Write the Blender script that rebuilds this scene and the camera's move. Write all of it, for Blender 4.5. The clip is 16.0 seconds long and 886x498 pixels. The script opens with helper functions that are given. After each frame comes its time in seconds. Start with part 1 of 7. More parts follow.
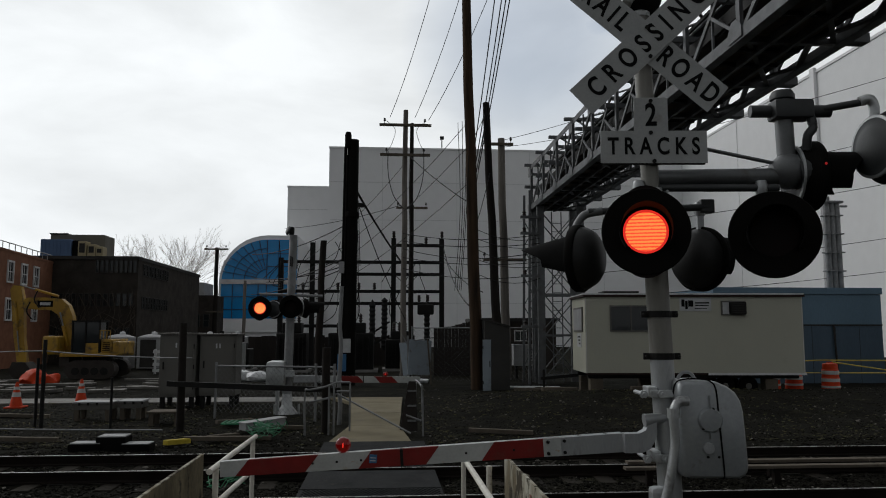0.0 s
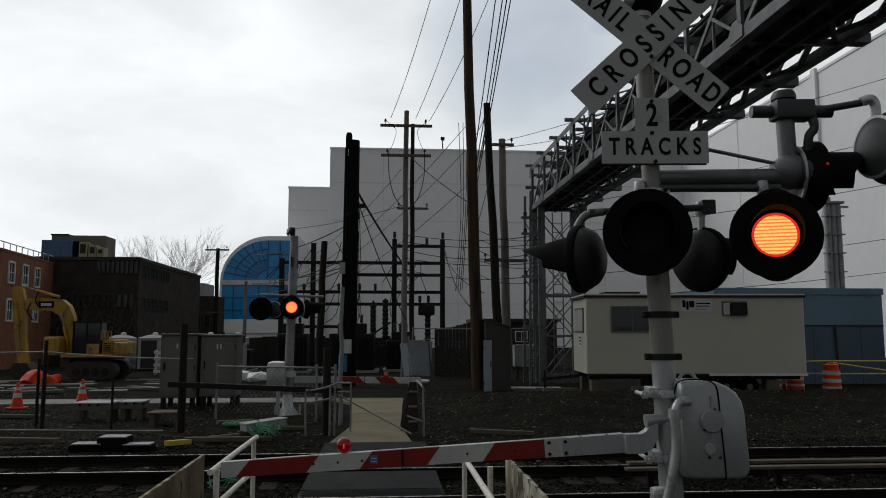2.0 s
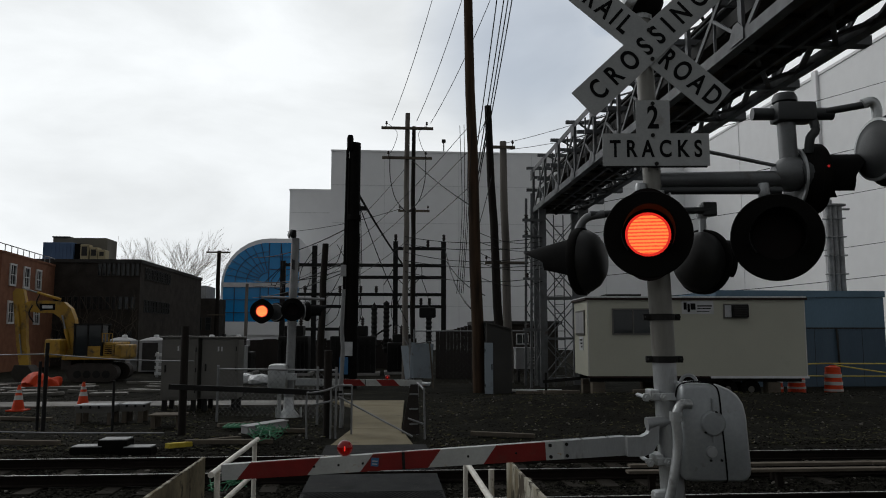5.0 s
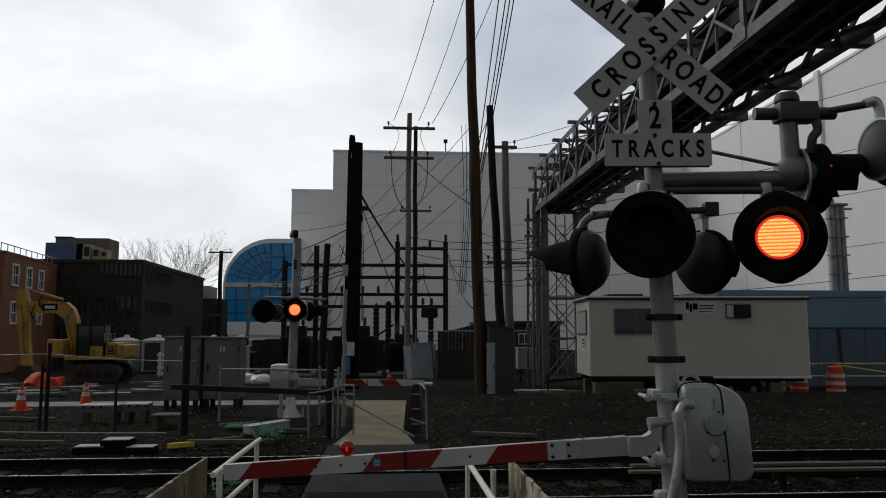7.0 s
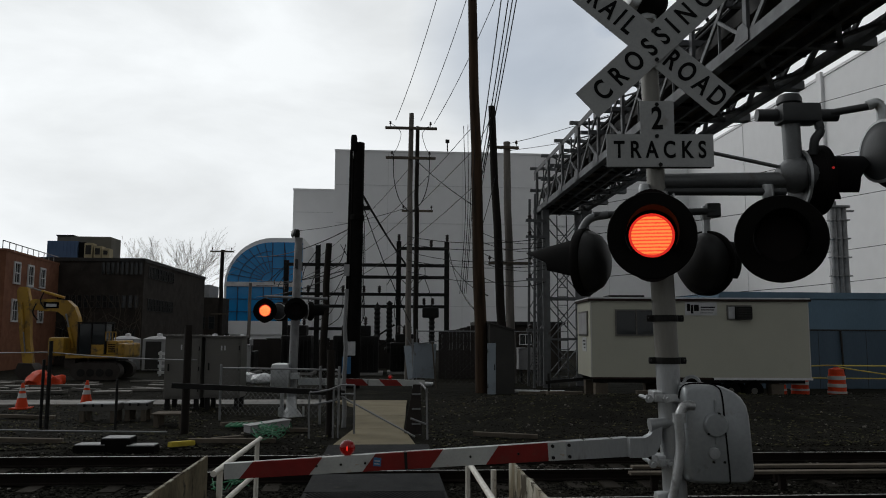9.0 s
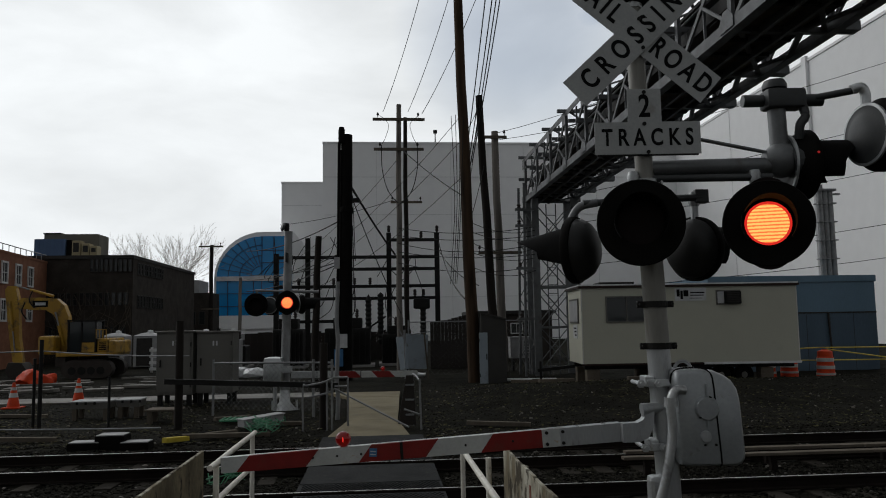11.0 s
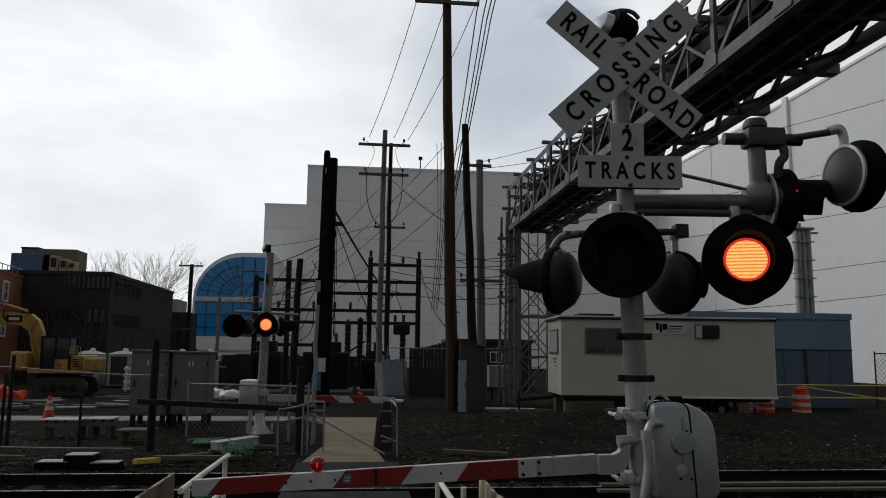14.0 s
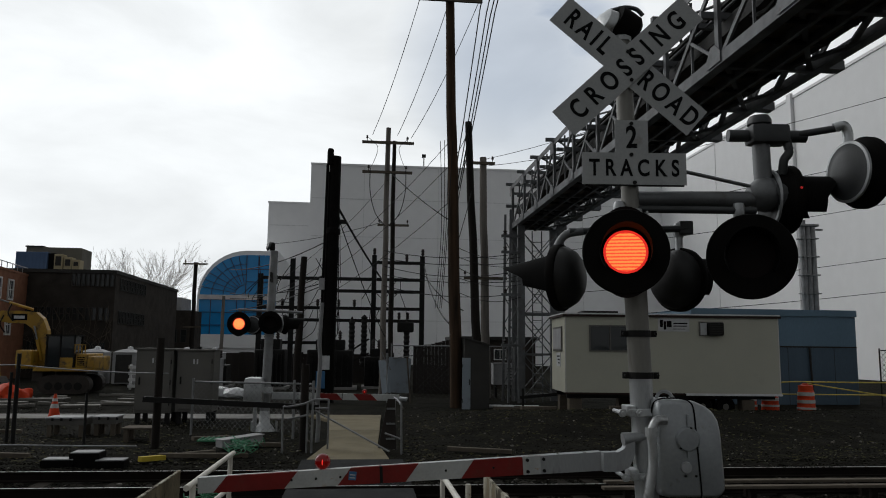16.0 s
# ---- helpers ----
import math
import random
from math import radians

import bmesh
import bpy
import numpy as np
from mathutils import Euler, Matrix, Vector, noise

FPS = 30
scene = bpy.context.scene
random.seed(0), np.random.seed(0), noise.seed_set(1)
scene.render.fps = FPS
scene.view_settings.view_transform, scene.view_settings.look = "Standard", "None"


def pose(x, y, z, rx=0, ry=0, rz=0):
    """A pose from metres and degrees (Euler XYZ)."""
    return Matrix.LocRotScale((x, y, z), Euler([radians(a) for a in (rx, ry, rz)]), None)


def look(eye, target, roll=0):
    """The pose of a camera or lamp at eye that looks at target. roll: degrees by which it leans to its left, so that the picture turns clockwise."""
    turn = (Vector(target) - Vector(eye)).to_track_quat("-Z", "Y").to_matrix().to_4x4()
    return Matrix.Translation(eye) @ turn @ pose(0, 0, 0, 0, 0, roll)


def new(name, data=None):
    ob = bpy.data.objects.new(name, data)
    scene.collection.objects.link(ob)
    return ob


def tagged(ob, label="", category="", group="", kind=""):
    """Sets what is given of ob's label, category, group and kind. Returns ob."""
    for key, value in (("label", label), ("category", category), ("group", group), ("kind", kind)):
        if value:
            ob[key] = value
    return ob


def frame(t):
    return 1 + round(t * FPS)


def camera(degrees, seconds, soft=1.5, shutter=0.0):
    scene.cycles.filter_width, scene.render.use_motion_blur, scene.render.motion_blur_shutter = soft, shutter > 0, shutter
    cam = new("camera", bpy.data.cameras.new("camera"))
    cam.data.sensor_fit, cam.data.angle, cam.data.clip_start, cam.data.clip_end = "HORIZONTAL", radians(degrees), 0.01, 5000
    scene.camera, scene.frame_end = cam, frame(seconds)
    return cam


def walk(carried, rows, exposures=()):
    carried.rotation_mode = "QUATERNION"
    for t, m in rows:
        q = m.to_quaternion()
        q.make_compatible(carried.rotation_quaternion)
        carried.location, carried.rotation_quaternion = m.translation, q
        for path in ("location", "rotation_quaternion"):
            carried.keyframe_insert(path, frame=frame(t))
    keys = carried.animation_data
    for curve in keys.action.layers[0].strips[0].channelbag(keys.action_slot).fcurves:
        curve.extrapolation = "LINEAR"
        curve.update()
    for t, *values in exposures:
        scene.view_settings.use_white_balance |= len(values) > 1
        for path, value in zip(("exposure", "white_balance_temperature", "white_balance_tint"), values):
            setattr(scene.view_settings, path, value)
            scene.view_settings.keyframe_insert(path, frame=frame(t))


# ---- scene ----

# ---------------------------------------------------------------- camera
cam = camera(60.3, 16.0, soft=1.0)


def stance(x, y, z, yaw, pitch, roll):
    return pose(x, y, z, 90 + pitch, 0, yaw) @ pose(0, 0, 0, 0, 0, roll)


PATH = [
    (0.0, 0.000, 0.000, 2.100, -4.50, 6.09, 0.00),
    (0.5, -0.001, 0.000, 2.100, -4.45, 6.08, -0.02),
    (1.0, -0.003, -0.003, 2.100, -4.39, 6.10, -0.03),
    (1.5, -0.003, 0.000, 2.099, -4.34, 6.13, -0.04),
    (2.0, -0.001, 0.004, 2.099, -4.44, 6.14, -0.01),
    (2.5, -0.003, 0.002, 2.099, -4.46, 6.13, -0.06),
    (3.0, -0.001, 0.003, 2.099, -4.29, 6.19, -0.07),
    (3.5, -0.002, 0.000, 2.099, -4.33, 6.25, -0.01),
    (4.0, -0.001, 0.002, 2.099, -4.42, 6.29, 0.01),
    (6.5, 0.001, 0.007, 2.099, -4.22, 6.33, -0.02),
    (7.0, 0.001, 0.006, 2.100, -4.21, 6.32, -0.02),
    (7.5, 0.001, 0.006, 2.099, -4.14, 6.32, 0.03),
    (8.0, 0.001, 0.008, 2.099, -4.10, 6.40, 0.06),
    (10.5, 0.000, 0.004, 2.099, -4.19, 6.19, 0.61),
    (11.0, -0.012, -0.020, 2.098, -4.88, 5.62, -0.93),
    (11.1, -0.010, -0.022, 2.098, -4.93, 4.06, -0.62),
    (11.2, -0.009, -0.024, 2.099, -4.68, 2.51, 0.25),
    (11.3, -0.008, -0.026, 2.099, -5.36, 1.65, 1.11),
    (11.5, -0.006, -0.030, 2.100, -7.10, 1.45, 1.50),
    (12.0, 0.000, -0.020, 2.099, -7.80, 3.87, 1.87),
    (12.2, -0.003, -0.023, 2.098, -7.24, 6.88, 0.02),
    (12.5, -0.006, -0.028, 2.097, -7.33, 8.05, -0.58),
    (13.0, -0.010, -0.030, 2.098, -6.05, 7.82, 0.88),
    (13.5, -0.011, -0.028, 2.096, -5.79, 7.55, 1.29),
    (14.0, -0.010, -0.028, 2.095, -6.23, 7.62, 0.68),
    (14.5, -0.011, -0.028, 2.094, -6.07, 7.58, 0.70),
    (15.0, -0.011, -0.030, 2.094, -6.20, 7.71, 0.76),
    (15.5, -0.012, -0.033, 2.095, -6.17, 7.57, 0.57),
    (16.0, -0.016, -0.034, 2.094, -5.96, 7.44, 0.59),
]
walk(cam, [(r[0], stance(*r[1:])) for r in PATH], exposures=[(0.0, -0.04), (7.0, -0.04), (8.0, -0.08), (10.5, -0.08), (11.5, 0.06), (12.0, 0.38), (12.5, 0.36), (13.0, 0.08), (13.5, -0.06), (14.0, -0.03), (16.0, 0.02)])

# ---------------------------------------------------------------- sky and sun
# a bright overcast with the sun behind cloud ahead and high, a blue gap beside it
SUN_AZ, SUN_EL = radians(-58), radians(34)
SUN_DIR = Vector((math.sin(SUN_AZ) * math.cos(SUN_EL), math.cos(SUN_AZ) * math.cos(SUN_EL), math.sin(SUN_EL)))

world = bpy.data.worlds.new("overcast_sky")
scene.world = world
world.use_nodes = True
wn, wl = world.node_tree.nodes, world.node_tree.links
wn.clear()


def wnode(kind, **values):
    n = wn.new(kind)
    for k, v in values.items():
        n.inputs[k].default_value = v
    return n


def wmath(op, a, b=None, clamp=False):
    n = wn.new("ShaderNodeMath")
    n.operation, n.use_clamp = op, clamp
    for i, v in enumerate((a, b)):
        if v is None:
            continue
        if isinstance(v, (int, float)):
            n.inputs[i].default_value = v
        else:
            wl.new(v, n.inputs[i])
    return n.outputs[0]


sky = wn.new("ShaderNodeTexSky")
sky.sky_type, sky.sun_disc = "NISHITA", False
sky.sun_elevation, sky.sun_rotation = SUN_EL, SUN_AZ
coord = wn.new("ShaderNodeTexCoord")
stretch = wn.new("ShaderNodeMapping")
stretch.inputs["Scale"].default_value = (1.0, 1.0, 2.6)
wl.new(coord.outputs["Generated"], stretch.inputs["Vector"])
puffs = wnode("ShaderNodeTexNoise", Scale=3.1, Detail=7.0, Roughness=0.52, Distortion=0.25)
wl.new(stretch.outputs[0], puffs.inputs["Vector"])
broad = wnode("ShaderNodeTexNoise", Scale=1.25, Detail=3.0, Roughness=0.5)
wl.new(stretch.outputs[0], broad.inputs["Vector"])
toward = wn.new("ShaderNodeVectorMath")
toward.operation = "DOT_PRODUCT"
toward.inputs[1].default_value = SUN_DIR
wl.new(coord.outputs["Generated"], toward.inputs[0])
# cloud brightness: brightest round the hidden sun, grey behind the viewer
near_sun = wn.new("ShaderNodeMapRange")
near_sun.inputs["From Min"].default_value, near_sun.inputs["From Max"].default_value = 0.2, 0.95
near_sun.inputs["To Min"].default_value, near_sun.inputs["To Max"].default_value = 0.0, 0.26
wl.new(toward.outputs["Value"], near_sun.inputs["Value"])
ahead = wn.new("ShaderNodeVectorMath")
ahead.operation = "DOT_PRODUCT"
ahead.inputs[1].default_value = Vector((-0.10, 0.97, 0.22)).normalized()
wl.new(coord.outputs["Generated"], ahead.inputs[0])
bright_side = wn.new("ShaderNodeMapRange")
bright_side.interpolation_type = "SMOOTHSTEP"
bright_side.inputs["From Min"].default_value, bright_side.inputs["From Max"].default_value = 0.10, 0.95
bright_side.inputs["To Min"].default_value, bright_side.inputs["To Max"].default_value = 0.245, 0.80
wl.new(ahead.outputs["Value"], bright_side.inputs["Value"])
mottle = wn.new("ShaderNodeMapRange")
mottle.inputs["From Min"].default_value, mottle.inputs["From Max"].default_value = 0.36, 0.60
mottle.inputs["To Min"].default_value, mottle.inputs["To Max"].default_value = 0.86, 1.05
wl.new(puffs.outputs["Fac"], mottle.inputs["Value"])
cloud_value = wmath("MULTIPLY", wmath("ADD", near_sun.outputs[0], bright_side.outputs[0]), mottle.outputs[0])
cloud = wn.new("ShaderNodeCombineColor")
wl.new(wmath("MULTIPLY", cloud_value, 0.965), cloud.inputs[0])
wl.new(cloud_value, cloud.inputs[1])
wl.new(wmath("MULTIPLY", cloud_value, 1.02), cloud.inputs[2])
# thin places let the blue through
GAP = Vector((0.185, 0.915, 0.37)).normalized()
gap_at = wn.new("ShaderNodeVectorMath")
gap_at.operation = "DOT_PRODUCT"
gap_at.inputs[1].default_value = GAP
wl.new(coord.outputs["Generated"], gap_at.inputs[0])
gap = wn.new("ShaderNodeMapRange")
gap.inputs["From Min"].default_value, gap.inputs["From Max"].default_value = 0.9860, 0.9985
wl.new(gap_at.outputs["Value"], gap.inputs["Value"])
thin = wn.new("ShaderNodeMapRange")
thin.inputs["From Min"].default_value, thin.inputs["From Max"].default_value = 0.50, 0.62
wl.new(puffs.outputs["Fac"], thin.inputs["Value"])
gap_fac = wmath("MULTIPLY", wmath("MULTIPLY", gap.outputs[0], 0.9), wmath("ADD", wmath("MULTIPLY", thin.outputs[0], 0.5), 0.5), True)
blue = wn.new("ShaderNodeMix")
blue.data_type = "RGBA"
sky_gain = wn.new("ShaderNodeVectorMath")
sky_gain.operation = "SCALE"
sky_gain.inputs["Scale"].default_value = 0.10
wl.new(sky.outputs[0], sky_gain.inputs[0])
wl.new(gap_fac, blue.inputs["Factor"])
wl.new(cloud.outputs[0], blue.inputs["A"])
wl.new(sky_gain.outputs[0], blue.inputs["B"])
ground_glow = wnode("ShaderNodeBackground", Strength=1.0)
wl.new(blue.outputs["Result"], ground_glow.inputs["Color"])
world_out = wn.new("ShaderNodeOutputWorld")
wl.new(ground_glow.outputs[0], world_out.inputs["Surface"])

sun = new("sun", bpy.data.lights.new("sun", "SUN"))
sun.data.energy, sun.data.angle, sun.data.color = 0.55, radians(30), (1.0, 0.99, 0.97)
sun.matrix_basis = look(SUN_DIR * 50, (0, 0, 0))


# ---------------------------------------------------------------- materials
def material(name, colour, rough=0.7, metal=0.0, second=None, scale=3.0, spread=0.5, bump=0.0, fine=60.0, streaks=0.0, dirt=None, dirt_scale=1.2,
             dirt_from=0.55, dirt_to=0.75, spec=0.5, per_piece=0.0, grainy=0.06, island=0.0):
    """A surface with two scales of variation: broad patches of a second colour, fine grain and relief, dirt with its own shape."""
    m = bpy.data.materials.new(name)
    m.use_nodes = True
    n, l = m.node_tree.nodes, m.node_tree.links
    b = n["Principled BSDF"]
    b.inputs["Roughness"].default_value, b.inputs["Metallic"].default_value = rough, metal
    b.inputs["Specular IOR Level"].default_value = spec
    c = n.new("ShaderNodeTexCoord")
    mp = n.new("ShaderNodeMapping")
    if streaks:
        mp.inputs["Scale"].default_value = (1, 1, 1 / streaks)
    l.new(c.outputs["Object"], mp.inputs["Vector"])
    broad = n.new("ShaderNodeTexNoise")
    broad.inputs["Scale"].default_value, broad.inputs["Detail"].default_value = scale, 6
    l.new(mp.outputs[0], broad.inputs["Vector"])
    grain = n.new("ShaderNodeTexNoise")
    grain.inputs["Scale"].default_value, grain.inputs["Detail"].default_value = fine, 4
    l.new(mp.outputs[0], grain.inputs["Vector"])
    second = second or tuple(x * 0.72 for x in colour)
    mix = n.new("ShaderNodeMix")
    mix.data_type = "RGBA"
    rng = n.new("ShaderNodeMapRange")
    rng.inputs["From Min"].default_value, rng.inputs["From Max"].default_value = 0.5 - spread / 2, 0.5 + spread / 2
    l.new(broad.outputs["Fac"], rng.inputs["Value"])
    l.new(rng.outputs[0], mix.inputs["Factor"])
    mix.inputs["A"].default_value, mix.inputs["B"].default_value = (*colour, 1), (*second, 1)
    out = mix.outputs["Result"]
    g = n.new("ShaderNodeMapRange")
    g.inputs["From Min"].default_value, g.inputs["From Max"].default_value = 0.3, 0.7
    g.inputs["To Min"].default_value, g.inputs["To Max"].default_value = 1 - grainy, 1 + grainy
    l.new(grain.outputs["Fac"], g.inputs["Value"])
    value = g.outputs[0]
    if per_piece:
        info, pr = n.new("ShaderNodeObjectInfo"), n.new("ShaderNodeMapRange")
        pr.inputs["To Min"].default_value, pr.inputs["To Max"].default_value = 1 - per_piece, 1 + per_piece
        l.new(info.outputs["Random"], pr.inputs["Value"])
        mm = n.new("ShaderNodeMath")
        mm.operation = "MULTIPLY"
        l.new(value, mm.inputs[0])
        l.new(pr.outputs[0], mm.inputs[1])
        value = mm.outputs[0]
    if island:
        geo, pr, mm = n.new("ShaderNodeNewGeometry"), n.new("ShaderNodeMapRange"), n.new("ShaderNodeMath")
        pr.inputs["To Min"].default_value, pr.inputs["To Max"].default_value = 1 - island, 1 + island
        mm.operation = "MULTIPLY"
        l.new(geo.outputs["Random Per Island"], pr.inputs["Value"])
        l.new(value, mm.inputs[0])
        l.new(pr.outputs[0], mm.inputs[1])
        value = mm.outputs[0]
    sc = n.new("ShaderNodeVectorMath")
    sc.operation = "SCALE"
    l.new(out, sc.inputs[0])
    l.new(value, sc.inputs["Scale"])
    out = sc.outputs[0]
    if dirt:
        dn, dr, dm = n.new("ShaderNodeTexNoise"), n.new("ShaderNodeMapRange"), n.new("ShaderNodeMix")
        dn.inputs["Scale"].default_value, dn.inputs["Detail"].default_value, dn.inputs["Roughness"].default_value = dirt_scale, 9, 0.65
        off = n.new("ShaderNodeVectorMath")
        off.inputs[1].default_value = (13.1, 4.7, 8.3)
        l.new(mp.outputs[0], off.inputs[0])
        l.new(off.outputs[0], dn.inputs["Vector"])
        dr.inputs["From Min"].default_value, dr.inputs["From Max"].default_value = dirt_from, dirt_to
        l.new(dn.outputs["Fac"], dr.inputs["Value"])
        dm.data_type = "RGBA"
        l.new(dr.outputs[0], dm.inputs["Factor"])
        l.new(out, dm.inputs["A"])
        dm.inputs["B"].default_value = (*dirt, 1)
        out = dm.outputs["Result"]
    l.new(out, b.inputs["Base Color"])
    rr = n.new("ShaderNodeMapRange")
    rr.inputs["To Min"].default_value, rr.inputs["To Max"].default_value = max(rough - 0.12, 0.02), min(rough + 0.12, 1)
    l.new(broad.outputs["Fac"], rr.inputs["Value"])
    l.new(rr.outputs[0], b.inputs["Roughness"])
    if bump:
        bp = n.new("ShaderNodeBump")
        bp.inputs["Strength"].default_value, bp.inputs["Distance"].default_value = 0.6, bump
        l.new(grain.outputs["Fac"], bp.inputs["Height"])
        l.new(bp.outputs[0], b.inputs["Normal"])
    return m


def glow(name, colour, strength, stripe=None, gloss=0.3):
    """A surface that gives off light, with rows of brighter bands as in a row of small bulbs."""
    m = bpy.data.materials.new(name)
    m.use_nodes = True
    n, l = m.node_tree.nodes, m.node_tree.links
    b = n["Principled BSDF"]
    b.inputs["Base Color"].default_value = (0.02, 0.002, 0.002, 1)
    b.inputs["Roughness"].default_value = gloss
    b.inputs["Emission Color"].default_value = (*colour, 1)
    b.inputs["Emission Strength"].default_value = strength
    if stripe:
        c, w, mix = n.new("ShaderNodeTexCoord"), n.new("ShaderNodeTexWave"), n.new("ShaderNodeMix")
        w.bands_direction = "Z"
        w.inputs["Scale"].default_value, w.inputs["Distortion"].default_value, w.inputs["Detail"].default_value = 13.5, 1.2, 2.0
        w.inputs["Detail Scale"].default_value = 6
        l.new(c.outputs["Object"], w.inputs["Vector"])
        mix.data_type = "RGBA"
        r = n.new("ShaderNodeMapRange")
        r.inputs["From Min"].default_value, r.inputs["From Max"].default_value = 0.12, 0.6
        l.new(w.outputs["Fac"], r.inputs["Value"])
        l.new(r.outputs[0], mix.inputs["Factor"])
        mix.inputs["A"].default_value, mix.inputs["B"].default_value = (*stripe, 1), (*colour, 1)
        l.new(mix.outputs["Result"], b.inputs["Emission Color"])
    return m


def glass(name, tint, rough=0.05):
    m = bpy.data.materials.new(name)
    m.use_nodes = True
    n, l = m.node_tree.nodes, m.node_tree.links
    b = n["Principled BSDF"]
    nz = n.new("ShaderNodeTexNoise")
    nz.inputs["Scale"].default_value = 1.5
    bp = n.new("ShaderNodeBump")
    bp.inputs["Strength"].default_value, bp.inputs["Distance"].default_value = 0.15, 0.02
    l.new(nz.outputs["Fac"], bp.inputs["Height"])
    l.new(bp.outputs[0], b.inputs["Normal"])
    b.inputs["Base Color"].default_value = (*tint, 1)
    b.inputs["Roughness"].default_value, b.inputs["IOR"].default_value = rough, 1.5
    return m


